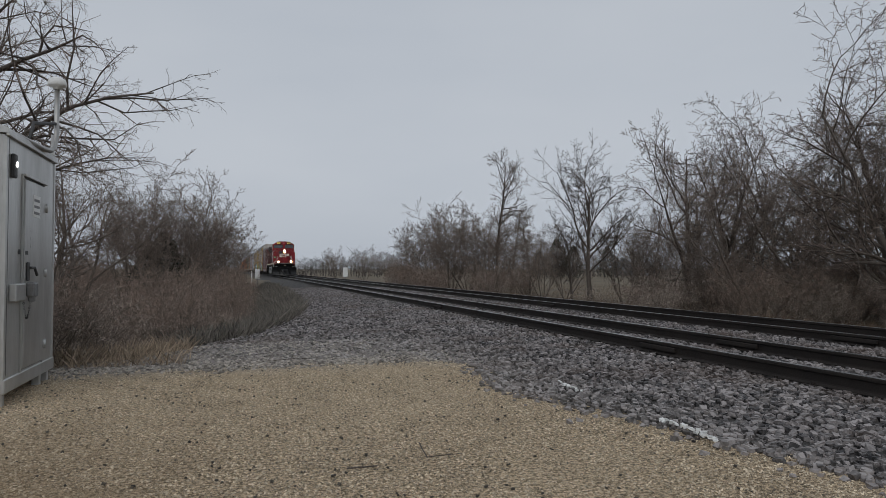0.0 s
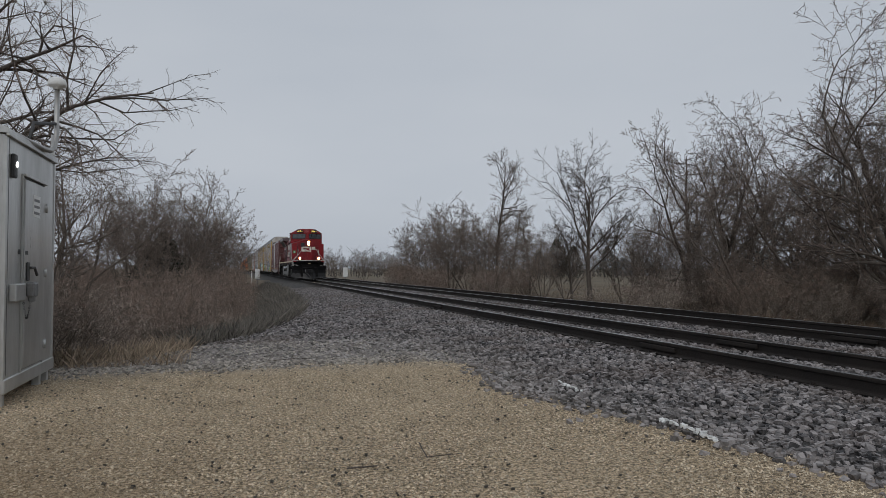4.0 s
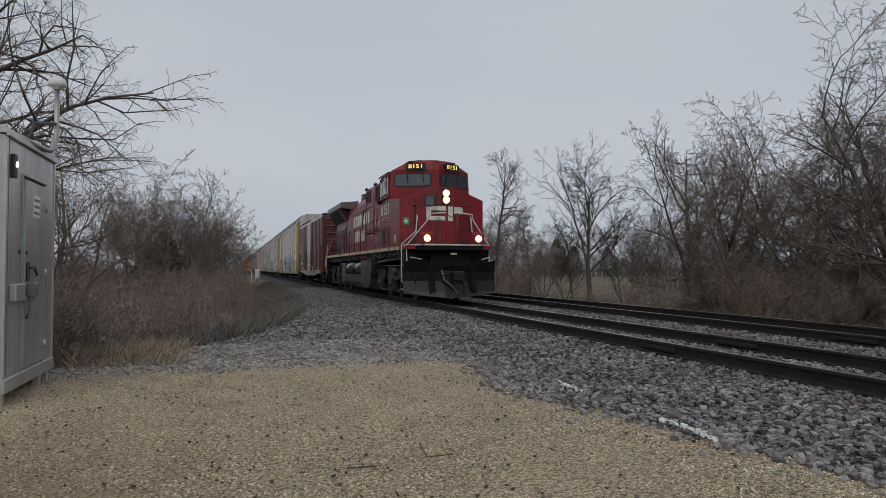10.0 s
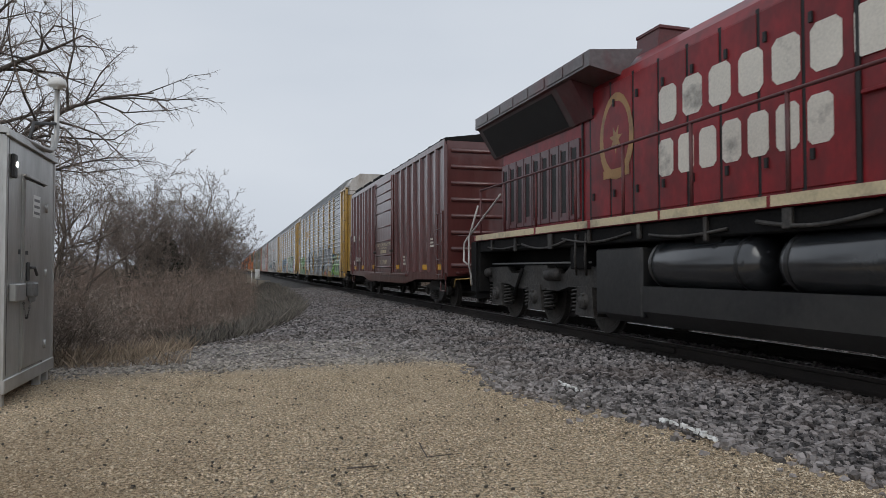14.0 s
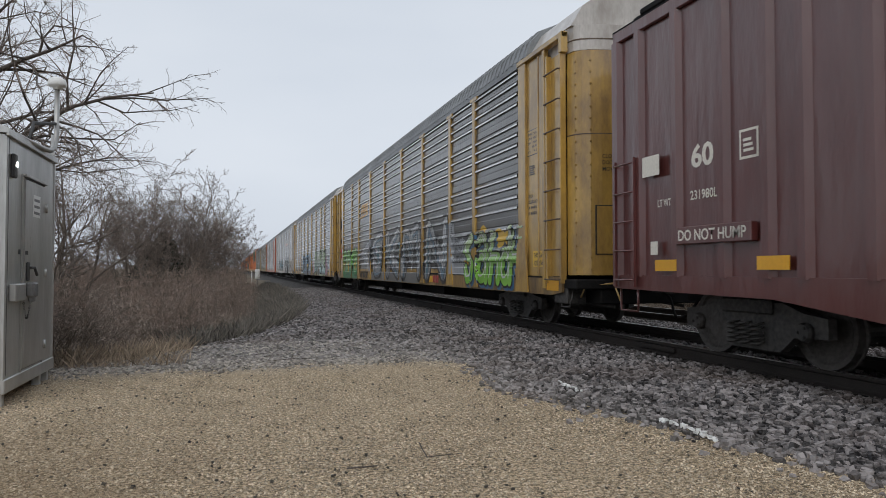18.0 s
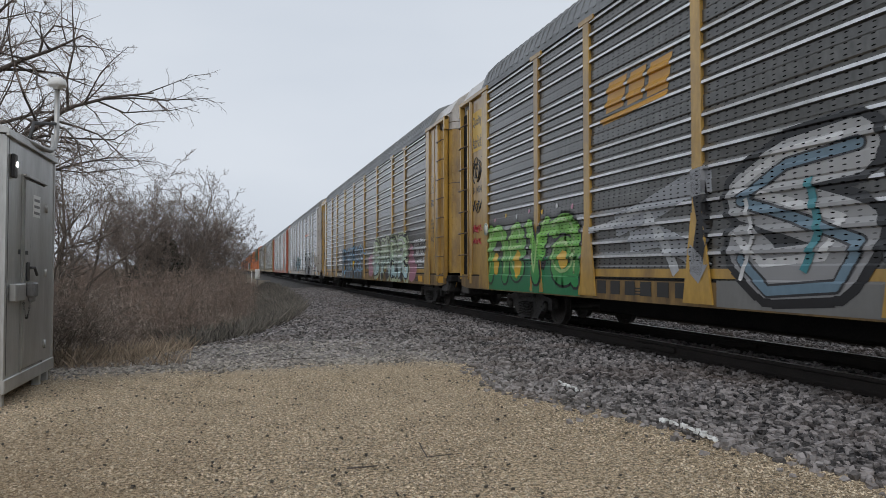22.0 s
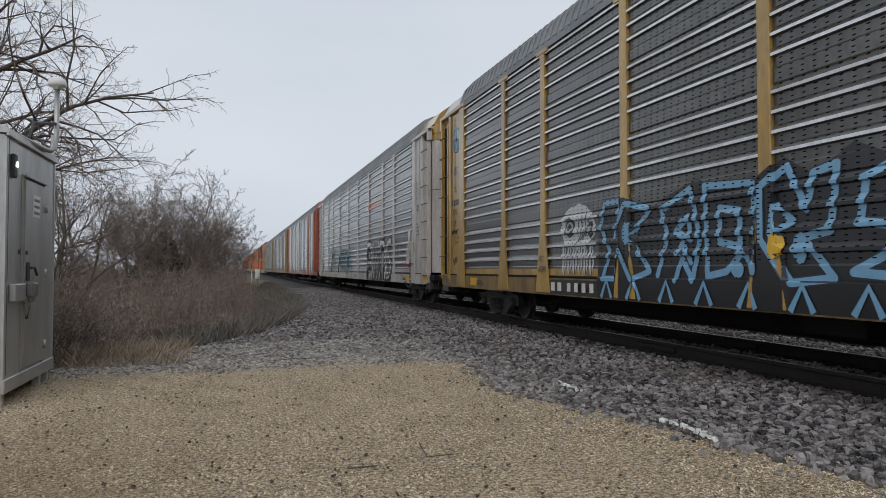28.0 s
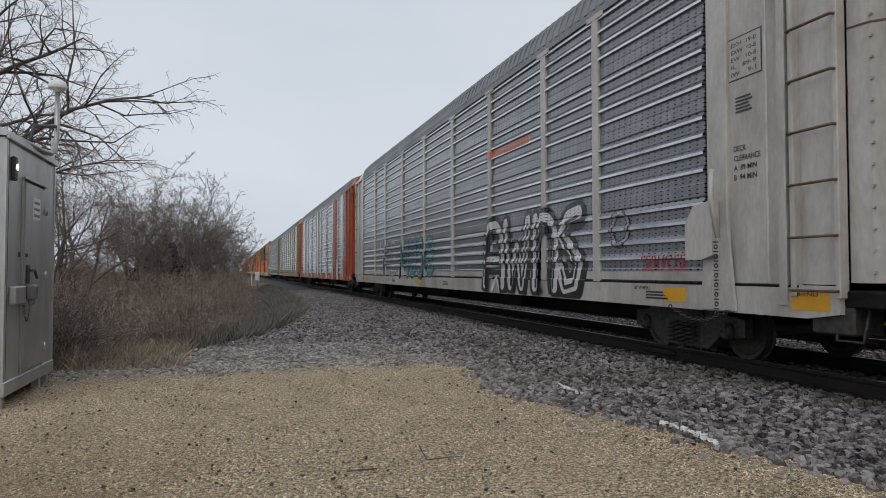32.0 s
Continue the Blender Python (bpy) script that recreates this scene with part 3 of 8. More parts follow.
# ---- the signal cabinet ----
def cabinet():
    x1, x0, y0, y1, z0, z1 = -2.13, -3.95, 7.66, 9.56, 0.2, 2.68
    c = thing("signal_cabinet", "weathered grey aluminium railway signal cabinet standing on the gravel lot", "equipment cabinet")
    body = part("body", Solid().box(x0, x1, y0, y1, z0, z1, 0.015), "alu", c)
    part("base_frame", Solid().box(x0 + 0.01, x1 + 0.02, y0 - 0.01, y1 + 0.01, z0 - 0.07, z0 + 0.07, 0.008), "alu", c)
    for x in (x0 + 0.06, x1 - 0.06):
        for y in (y0 + 0.1, y1 - 0.45, y1 - 0.12):
            part("leg", Solid().box(x - 0.04, x + 0.04, y - 0.04, y + 0.04, -0.02, z0 - 0.07, 0.006), "alu", c)
    part("roof", Solid().prism([(x0 - 0.03, z1), (x1 + 0.03, z1), (x1 + 0.03, z1 + 0.04), (x1 - 0.3, z1 + 0.2), (x0 + 0.3, z1 + 0.2), (x0 - 0.03, z1 + 0.04)], "y", y0 - 0.03, y1 + 0.03), "alu", c, "low hipped aluminium roof")
    part("drip_rail", Solid().box(x1 + 0.002, x1 + 0.035, y0 - 0.03, y1 + 0.03, z1 - 0.03, z1 + 0.01, 0.005), "alu", c)
    for y in (y0, y1):
        part("corner_trim", Solid().box(x1 - 0.03, x1 + 0.008, y - 0.008 if y == y0 else y - 0.05, y + 0.05 if y == y0 else y + 0.008, z0 + 0.07, z1 - 0.03, 0.004), "alu", c)
    part("seam", Solid().box(x1 + 0.001, x1 + 0.006, y0 + 0.06, y0 + 0.075, z0 + 0.1, z1 - 0.04), "alu_dark", c)
    dy0, dy1, dz0, dz1 = 8.22, 9.02, 0.3, 2.3
    door = part("door", Solid().box(x1 + 0.002, x1 + 0.03, dy0, dy1, dz0, dz1, 0.008), "alu", c, "closed aluminium door")
    fr = Solid()
    for a, b, e, f in ((dy0 - 0.035, dy0 - 0.006, dz0 - 0.03, dz1 + 0.05), (dy1 + 0.006, dy1 + 0.03, dz0 - 0.03, dz1 + 0.05)):
        fr.box(x1, x1 + 0.018, a, b, e, f, 0.003)
    fr.box(x1, x1 + 0.045, dy0 - 0.04, dy1 + 0.03, dz1 + 0.02, dz1 + 0.05, 0.004)
    part("door_frame", fr, "alu", c)
    part("door_gap", Solid().box(x1 + 0.001, x1 + 0.004, dy0 - 0.012, dy1 + 0.012, dz0 - 0.012, dz1 + 0.012), "alu_dark", c)
    for z in (0.48, 1.3, 2.05):
        part("hinge", soft(Solid().tube([(x1 + 0.04, dy1 + 0.012, z - 0.05), (x1 + 0.04, dy1 + 0.012, z + 0.05)], 0.013, 8).box(x1 + 0.03, x1 + 0.038, dy1 - 0.03, dy1 + 0.05, z - 0.04, z + 0.04, 0.003)), "alu", door)
    h = part("door_handle", Solid().box(x1 + 0.03, x1 + 0.05, dy0 + 0.05, dy0 + 0.13, 1.22, 1.42, 0.008), "alu_dark", door, "black door handle")
    part("lever", Solid().tube([(x1 + 0.06, dy0 + 0.09, 1.36), (x1 + 0.075, dy0 + 0.2, 1.36), (x1 + 0.075, dy0 + 0.3, 1.28)], 0.015, 8), "alu_dark", h)
    sign = part("notice", Solid().box(x1 + 0.031, x1 + 0.034, 8.5, 8.78, 1.92, 2.16), "white", door, "faded notice with unreadable lines")
    for k in range(3):
        part("line", Solid().box(x1 + 0.0345, x1 + 0.0355, 8.53, 8.75, 1.95 + k * 0.07, 1.98 + k * 0.07), "pipe", sign)
    for k in range(3):
        part("faded_writing", Solid().box(x1 + 0.031, x1 + 0.0325, 8.42, 8.86, 1.58 + k * 0.085, 1.61 + k * 0.085), "alu", door)
    box = part("inlet_box", Solid().box(x1, x1 + 0.07, 7.79, 8.15, 1.02, 1.2, 0.012), "alu", c, "grey power inlet box")
    part("inlet_cover", Solid().box(x1 + 0.05, x1 + 0.14, 8.17, 8.33, 1.05, 1.21, 0.02).box(x1 + 0.07, x1 + 0.12, 8.2, 8.3, 1.0, 1.06, 0.012), "pipe", box, "grey plug cover hanging from the inlet")
    part("conduit", soft(Solid().tube([(x1 + 0.1, 8.26, 1.19), (x1 + 0.08, 8.34, 1.2), (x1 + 0.06, 8.4, 1.12), (x1 + 0.06, 8.44, 1.14)], 0.014, 8)), "white", box)
    ch = [(x1 + 0.05, 8.12 + 0.26 * a / math.pi, 1.02 - 0.19 * math.sin(a)) for a in [i * math.pi / 20 for i in range(21)]]
    for i, p in enumerate(ch):
        part("chain_link", chain_mesh, "alu_dark", box, at=pose(*p, 90 * (i % 2), 0, 20 * i))
    lamp = part("door_lamp", Solid().box(x1, x1 + 0.04, 7.79, 7.89, 2.26, 2.5, 0.01), "alu_dark", c, "small dark wall lamp, lit")
    part("lens", soft(Solid().lathe([(0.0, 0.012), (0.03, 0.0), (0.03, -0.012)], "x", (x1 + 0.04, 7.87, 2.4), 12)), "lamp_led", lamp)
    part("keyhole", Solid().box(x1 + 0.001, x1 + 0.012, 8.1, 8.13, 1.5, 1.55), "alu_dark", c)
    part("data_plate", Solid().box(x1 + 0.03, x1 + 0.036, dy0 + 0.02, dy0 + 0.1, 1.5, 1.54), "alu_dark", door)
    arm = part("antenna_arm", soft(Solid().tube([(x1 - 0.02, 8.05, z1 + 0.05), (x1 + 0.04, 8.8, z1 + 0.04), (x1 + 0.06, 9.08, z1 + 0.06), (x1 + 0.07, 9.22, z1 + 0.13), (x1 + 0.07, 9.3, z1 + 0.3), (x1 + 0.07, 9.3, z1 + 0.86)], 0.03, 10)), "alu", c, "bent grey antenna mast")
    part("brace", soft(Solid().tube([(x1, 8.42, z1 + 0.05), (x1 + 0.01, 8.55, z1 + 0.28), (x1 + 0.06, 9.28, z1 + 0.42)], 0.02, 8)), "alu_dark", arm, "black mast brace")
    part("antenna_dome", soft(Solid().lathe([(0.0, 0.0), (0.045, 0.0), (0.05, 0.03), (0.1, 0.04), (0.105, 0.06), (0.105, 0.08), (0.09, 0.12), (0.055, 0.145), (0.0, 0.15)], "z", (x1 + 0.07, 9.3, z1 + 0.84), 20)), "white", arm, "white domed antenna")
    part("end_bracket", Solid().box(x1 - 0.01, x1 + 0.03, 9.38, 9.41, z1 + 0.02, z1 + 0.3, 0.004), "alu", c)
    return c


chain_mesh = soft(Solid().lathe([(0.009, -0.003), (0.013, 0.0), (0.009, 0.003), (0.006, 0.0), (0.009, -0.003)], "z", (0, 0, 0), 8)).mesh("chain_link")
cabinet()


# ---- marker posts beside the line ----
def marker(x, y, z, h, w, label, box):
    m = thing("marker_post", label, "marker post", at=pose(x, y, z))
    part("post", Solid().box(-0.05, 0.05, -0.05, 0.05, -0.2, h, 0.008), "white" if not box else "pipe", m)
    if box:
        part("box", Solid().box(-w, w, -0.12, 0.12, h * 0.35, h + 0.15, 0.03), "white", m)


marker(1.75, 71.0, -0.05, 1.15, 0.2, "thin white marker post beside the ballast", False)
marker(2.25, 70.0, -0.05, 1.2, 0.22, "white equipment box on a short post", True)
marker(13.7, 88.0, -0.25, 1.6, 0.3, "pale equipment box on a post beyond the tracks", True)

# a few fallen twigs on the lot
for pts, label in (([(1.38, 5.16, 0.012), (1.345, 4.95, 0.02), (1.33, 4.76, 0.012), (1.42, 4.75, 0.02), (1.6, 4.79, 0.01)], "thin bent dry twig"),
                   ([(0.06, 4.15, 0.01), (0.16, 4.1, 0.02), (0.24, 4.13, 0.01)], "thin dry twig"), ([(0.74, 4.66, 0.01), (0.86, 4.62, 0.02), (0.95, 4.66, 0.01)], "thin dry twig"),
                   ([(0.15, 10.22, 0.015), (0.85, 10.36, 0.03), (1.65, 10.42, 0.015)], "long dry stick")):
    tagged(part("twig", soft(Solid().tube(pts, [0.006 - 0.0008 * i for i in range(len(pts))], 5)), "bark"), label + " lying on the gravel lot", "twig", "fallen twigs")


# ---- bare trees and brush ----
def grow(seed, height, spread, stems=1, lean=0.15, kids=(9, 9, 8, 7), thick=0.018, droop=0.0, up=0.35, start=0.25, wild=0.22, short=1.0, tip=0.004, limbs=(), fork=(0.5, 1.0)):
    """Trunk and limbs in one mesh, fine twigs in another. limbs: (height, turn, rise, length) of boughs that leave the trunk besides the others."""
    r = random.Random(seed)
    wood, twigs = Solid(), Solid()
    last = len(kids)

    def branch(p, d, length, rad, level, turns=wild):
        n = (8, 6, 4, 2, 1)[level + 4 - last if level else 0]
        pts, rs = [p.copy()], [rad]
        wander = (turns * 0.45 if level == 0 else turns) / math.sqrt(n / 3)
        for i in range(n):
            pull = Vector((0, 0, up * (1.0, 0.8, 0.25, 0.1, 0.0)[level] - (droop if level > 2 else 0)))
            d = (d + Vector((r.gauss(0, wander), r.gauss(0, wander), r.gauss(0, wander))) + pull * (1.1 / n)).normalized()
            p = p + d * (length / n)
            pts.append(p.copy())
            rs.append(max(tip, rad * (1 - 0.8 * (i + 1) / n)))
        if level == last:
            a = d.orthogonal().normalized() * tip * 1.1
            a.rotate(Matrix.Rotation(r.uniform(0, 3.1), 3, d))
            twigs.add([pts[0] + a, pts[0] - a, p], [(0, 1, 2)])
            return
        (wood if level < 3 else twigs).tube(pts, rs, 7 if level == 0 else 5 if level == 1 else 3, caps=level == 0)
        k = kids[level]
        for i in range(k):
            low = start if level == 0 else 0.18
            f = min(0.999, low + (1 - low) * (i + r.random()) / k)
            j = int(f * n)
            q = pts[j].lerp(pts[j + 1], f * n - j)
            axis = (pts[j + 1] - pts[j]).normalized()
            side = axis.orthogonal().normalized()
            side.rotate(Matrix.Rotation(r.uniform(0, 2 * math.pi), 3, axis))
            ang = r.uniform(*fork) if level == 0 else r.uniform(0.45, 1.1)
            nd = (axis * math.cos(ang) + side * math.sin(ang)).normalized()
            ln = length * r.uniform(0.36, 0.66) * (1.25 - 0.6 * f)
            if level >= 2:
                ln *= short
            if level == 0:
                ln = min(ln, spread) * r.uniform(0.8, 1.2)
            branch(q, nd, ln, max(tip * 1.2, rs[j] * r.uniform(0.5, 0.72)), level + 1)

    for s in range(stems):
        a = 2 * math.pi * (s + r.random() * 0.6) / stems
        t = lean * r.uniform(0.5, 1.3) if stems > 1 else lean * r.uniform(-1, 1)
        d = Vector((math.cos(a) * t, math.sin(a) * t, 1)).normalized()
        h = height * (r.uniform(0.75, 1.0) if s else 1.0)
        branch(Vector((math.cos(a) * 0.12 * (stems > 1), math.sin(a) * 0.12 * (stems > 1), -0.3)), d, h * 0.86, height * thick * r.uniform(0.75, 1) / (1 if stems == 1 else 1.4), 0)
    for z, turn, rise, length, rad in limbs:
        a = radians(turn)
        branch(Vector((0, 0, z)), Vector((math.cos(a), math.sin(a), rise)).normalized(), length, rad, 1, wild * 0.7)
    wood.smooth = twigs.smooth = True
    return wood.mesh("trunk"), twigs.mesh("crown")


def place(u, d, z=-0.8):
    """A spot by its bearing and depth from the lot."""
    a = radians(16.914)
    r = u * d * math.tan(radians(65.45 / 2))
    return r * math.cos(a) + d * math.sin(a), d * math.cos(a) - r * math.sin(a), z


KINDS = dict(
    broad=(grow(11, 9.5, 4.2, 3, 0.35, (10, 9, 8, 6), 0.019, up=0.35, start=0.25, wild=0.34, short=0.62, tip=0.006), "bark", "twig_mid"),
    leaning=(grow(23, 9.0, 4.2, 4, 0.6, (9, 9, 8, 6), 0.019, up=0.3, start=0.25, wild=0.34, short=0.62, tip=0.006), "bark2", "twig_mid"),
    slender=(grow(31, 12.0, 2.2, 1, 0.04, (22, 7, 6, 4), 0.015, up=0.3, start=0.3, wild=0.26, short=0.75, tip=0.008), "bark", "twig_mid"),
    vase=(grow(48, 9.0, 5.2, 1, 0.04, (14, 10, 8, 6), 0.022, up=0.45, start=0.3, wild=0.2, short=0.7, tip=0.007, fork=(0.35, 0.8)), "bark", "twig_dark"),
    round_top=(grow(59, 7.5, 3.2, 6, 0.5, (9, 7, 6, 5), 0.013, up=0.35, start=0.25, wild=0.22, short=0.7, tip=0.007, fork=(0.3, 0.75)), "bark2", "twig_mid"),
    bough=(grow(67, 8.0, 3.6, 1, 0.05, (7, 13, 9, 6), 0.02, droop=0.2, up=0.2, start=0.4, wild=0.3, short=0.6, tip=0.0035,
                limbs=((4.0, -12, 0.2, 5.2, 0.085), (5.6, -6, 0.16, 3.8, 0.075), (3.4, 4, 0.1, 4.0, 0.05), (6.3, -20, 0.25, 3.6, 0.055), (3.8, -40, 0.15, 4.2, 0.05))), "bark", "twig_mid"),
    drooping=(grow(71, 9.0, 4.4, 3, 0.4, (9, 8, 7, 5), 0.016, droop=0.2, up=0.2, start=0.2, wild=0.32, short=0.65, tip=0.0045), "bark2", "twig_mid"),
)
BUSH = [(grow(s, h, 1.3, 13, 0.5, (6, 6, 5), 0.006, up=0.2, start=0.15, wild=0.3, tip=0.0045, fork=(0.3, 0.8)), b, t) for s, h, b, t in ((101, 2.6, "bark2", "twig_red"), (113, 2.2, "bark2", "twig_pale"), (127, 3.0, "bark2", "twig_brown"))]


def plant(model, name, label, category, group, spots):
    """One tree or bush with its parts, then copies at (x, y, z, turn, scale)."""
    (wood, twigs), bark, twig = model
    first = None
    for x, y, z, turn, k in spots:
        m = pose(x, y, z, 0, 0, turn) @ Matrix.Scale(k, 4)
        if first is None:
            first = thing(name, label, category, group, at=m)
            part("trunk", wood, bark, first)
            part("crown", twigs, twig, first)
        else:
            o = copy_thing(first, Matrix.Identity(4))
            o.matrix_basis = m


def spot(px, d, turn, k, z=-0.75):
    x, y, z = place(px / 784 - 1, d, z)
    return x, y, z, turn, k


def tall(kind, *rows):
    """Spots for trees of a given height: bearing, depth, turn, height."""
    top = max(v.co.z for v in KINDS[kind][0][1].vertices)
    return [spot(px, d, turn, h / top) for px, d, turn, h in rows]


FAR_SIDE = "trees beyond the tracks"
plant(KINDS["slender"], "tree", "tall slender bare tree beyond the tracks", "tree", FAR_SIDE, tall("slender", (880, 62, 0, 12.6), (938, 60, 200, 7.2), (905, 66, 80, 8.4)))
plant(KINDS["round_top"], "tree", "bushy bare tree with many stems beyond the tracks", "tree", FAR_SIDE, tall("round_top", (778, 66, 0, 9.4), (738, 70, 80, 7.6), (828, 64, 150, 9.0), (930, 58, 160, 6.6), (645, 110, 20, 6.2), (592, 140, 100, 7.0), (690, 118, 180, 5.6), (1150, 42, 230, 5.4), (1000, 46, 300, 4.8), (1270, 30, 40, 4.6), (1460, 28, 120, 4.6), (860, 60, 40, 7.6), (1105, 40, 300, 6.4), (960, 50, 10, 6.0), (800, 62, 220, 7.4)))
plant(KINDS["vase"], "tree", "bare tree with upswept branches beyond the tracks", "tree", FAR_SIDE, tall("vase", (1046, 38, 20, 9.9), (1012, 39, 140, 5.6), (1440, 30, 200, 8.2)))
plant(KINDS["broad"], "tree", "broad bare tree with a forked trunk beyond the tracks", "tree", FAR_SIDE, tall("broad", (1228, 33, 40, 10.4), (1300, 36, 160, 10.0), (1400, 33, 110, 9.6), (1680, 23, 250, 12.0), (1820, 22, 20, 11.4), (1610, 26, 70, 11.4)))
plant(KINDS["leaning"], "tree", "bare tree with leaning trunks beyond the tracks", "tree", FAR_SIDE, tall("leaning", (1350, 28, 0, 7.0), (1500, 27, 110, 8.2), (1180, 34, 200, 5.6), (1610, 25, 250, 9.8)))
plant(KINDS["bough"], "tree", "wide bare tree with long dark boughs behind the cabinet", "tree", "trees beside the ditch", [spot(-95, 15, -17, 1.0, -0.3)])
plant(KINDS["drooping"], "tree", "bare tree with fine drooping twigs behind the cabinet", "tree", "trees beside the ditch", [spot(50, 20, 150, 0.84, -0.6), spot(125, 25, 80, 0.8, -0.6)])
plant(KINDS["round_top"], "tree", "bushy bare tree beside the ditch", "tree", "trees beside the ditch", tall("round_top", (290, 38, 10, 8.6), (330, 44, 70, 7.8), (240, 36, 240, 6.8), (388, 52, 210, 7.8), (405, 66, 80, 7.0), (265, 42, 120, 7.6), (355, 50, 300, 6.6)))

# brush in the ditch and under the trees
rng = random.Random(9)
left, right = [], []
for i in range(135):
    y = 11.2 + 58 * rng.random() ** 1.8
    x = lot_edge(y) - (1.1 if y < 12.5 else 1.5 + 0.1 * min(y - 12.5, 14)) - rng.random() ** 1.3 * (3.5 + 0.14 * y)
    left.append((x, y, ground_z(x, y) - 0.05, rng.uniform(0, 360), rng.uniform(0.5, 0.85) + 0.012 * min(y - 11, 30)))
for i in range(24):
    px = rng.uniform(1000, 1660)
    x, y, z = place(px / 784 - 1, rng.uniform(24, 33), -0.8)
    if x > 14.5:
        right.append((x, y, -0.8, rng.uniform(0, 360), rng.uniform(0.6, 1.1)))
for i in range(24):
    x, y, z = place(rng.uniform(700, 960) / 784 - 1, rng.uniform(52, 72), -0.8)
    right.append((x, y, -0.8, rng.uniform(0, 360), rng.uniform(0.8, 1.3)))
for k in range(3):
    plant(BUSH[k], "bush", "leafless brown bush in the ditch", "bush", "brush in the ditch", left[k::3])
    plant(BUSH[k], "bush", "leafless reddish bush beyond the tracks", "bush", "brush beyond the tracks", right[k::3])


def blades(name, spots, low, high, width, material, label, seed):
    """Dead stalks: narrow bent triangles in one mesh."""
    g = np.random.default_rng(seed)
    p = np.array(spots)
    k = len(p)
    h, a, w = g.uniform(low, high, k), g.uniform(0, 2 * math.pi, k), g.uniform(0.6, 1.4, k) * width
    tip = np.stack([g.normal(0, 0.4, k) * h, g.normal(0, 0.4, k) * h, h * g.uniform(0.5, 1.1, k)], 1)
    side = np.stack([np.cos(a) * w, np.sin(a) * w, 0 * a], 1)
    v = np.stack([p - side, p + side, p + tip * 0.55 + side * 0.6 + np.array([0, 0, 0.05]) * h[:, None], p + tip], 1)
    f = (np.array([(0, 1, 2), (0, 2, 3)])[None] + 4 * np.arange(k)[:, None, None]).reshape(-1)
    me = bpy.data.meshes.new(name)
    me.vertices.add(4 * k)
    me.vertices.foreach_set("co", v.reshape(-1))
    me.loops.add(6 * k)
    me.loops.foreach_set("vertex_index", f)
    me.polygons.add(2 * k)
    me.polygons.foreach_set("loop_start", np.arange(2 * k) * 3)
    me.update(calc_edges=True)
    me.shade_flat()
    return tagged(part(name, me, material), label, "grass", kind="stuff")


near, bank, far = [], [], []
for i in range(38000):
    y = 10.6 + 50 * rng.random() ** 2.0
    x = lot_edge(y) - abs(rng.gauss(0, 1.5)) - 0.03 + 0.12 * noise.noise((y * 1.7, 0, 5))
    (bank if y > 12.6 and x > lot_edge(y) - 2.2 else near).append((x, y, ground_z(x, y)))
for i in range(12000):
    y = 10.3 + 30 * rng.random() ** 2
    x = -0.6 - rng.random() * (4 + 0.3 * y)
    near.append((x, y, ground_z(x, y)))
for i in range(40000):
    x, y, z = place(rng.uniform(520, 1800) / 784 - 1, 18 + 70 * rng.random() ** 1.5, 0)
    if x > 13.6:
        far.append((x, y, ground_z(x, y)))
blades("ditch_grass", near, 0.1, 0.4, 0.007, "straw", "dead brown grass and weeds in the ditch", 1)
blades("bank_grass", bank, 0.16, 0.46, 0.011, "straw_bank", "short grey dead grass on the bank", 2)
blades("field_grass", far, 0.12, 0.45, 0.007, "straw_brown", "dead grass beyond the tracks", 3)


# dark cedars and the far woods
def cedar(seed, h, w):
    r = random.Random(seed)
    s, t = Solid(), Solid()
    t.tube([(0, 0, -0.2), (0.02, 0.02, h * 0.5), (0, 0, h)], [0.09, 0.06, 0.01], 6)
    for i in range(1500):
        f = r.random() ** 0.8
        z = 0.3 + (h - 0.3) * f
        rad = w * (1 - f ** 1.6) ** 0.8 * min(1, 0.4 + 3 * f) * (0.55 + 0.45 * r.random()) * (1 + 0.2 * math.sin(i * 1.7))
        a = r.uniform(0, 2 * math.pi)
        p = Vector((math.cos(a) * rad, math.sin(a) * rad, z))
        d = Vector((math.cos(a) + r.gauss(0, 0.5), math.sin(a) + r.gauss(0, 0.5), r.gauss(0.25, 0.5))).normalized() * r.uniform(0.18, 0.42)
        sd = d.orthogonal().normalized() * 0.07
        s.add([p - sd, p + sd, p + d, p + d * 0.5 + Vector((0, 0, 0.08))], [(0, 1, 2), (0, 2, 3), (1, 3, 2)])
    return (t.mesh("trunk"), s.mesh("crown")), "bark", "needle"


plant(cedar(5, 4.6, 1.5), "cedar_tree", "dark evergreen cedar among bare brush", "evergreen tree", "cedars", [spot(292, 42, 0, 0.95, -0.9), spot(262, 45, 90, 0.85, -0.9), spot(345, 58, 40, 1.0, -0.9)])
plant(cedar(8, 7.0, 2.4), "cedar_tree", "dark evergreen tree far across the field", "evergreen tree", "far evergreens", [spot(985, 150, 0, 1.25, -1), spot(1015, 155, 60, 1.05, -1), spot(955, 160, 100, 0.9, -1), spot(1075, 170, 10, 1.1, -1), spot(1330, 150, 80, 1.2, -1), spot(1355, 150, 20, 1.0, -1)])


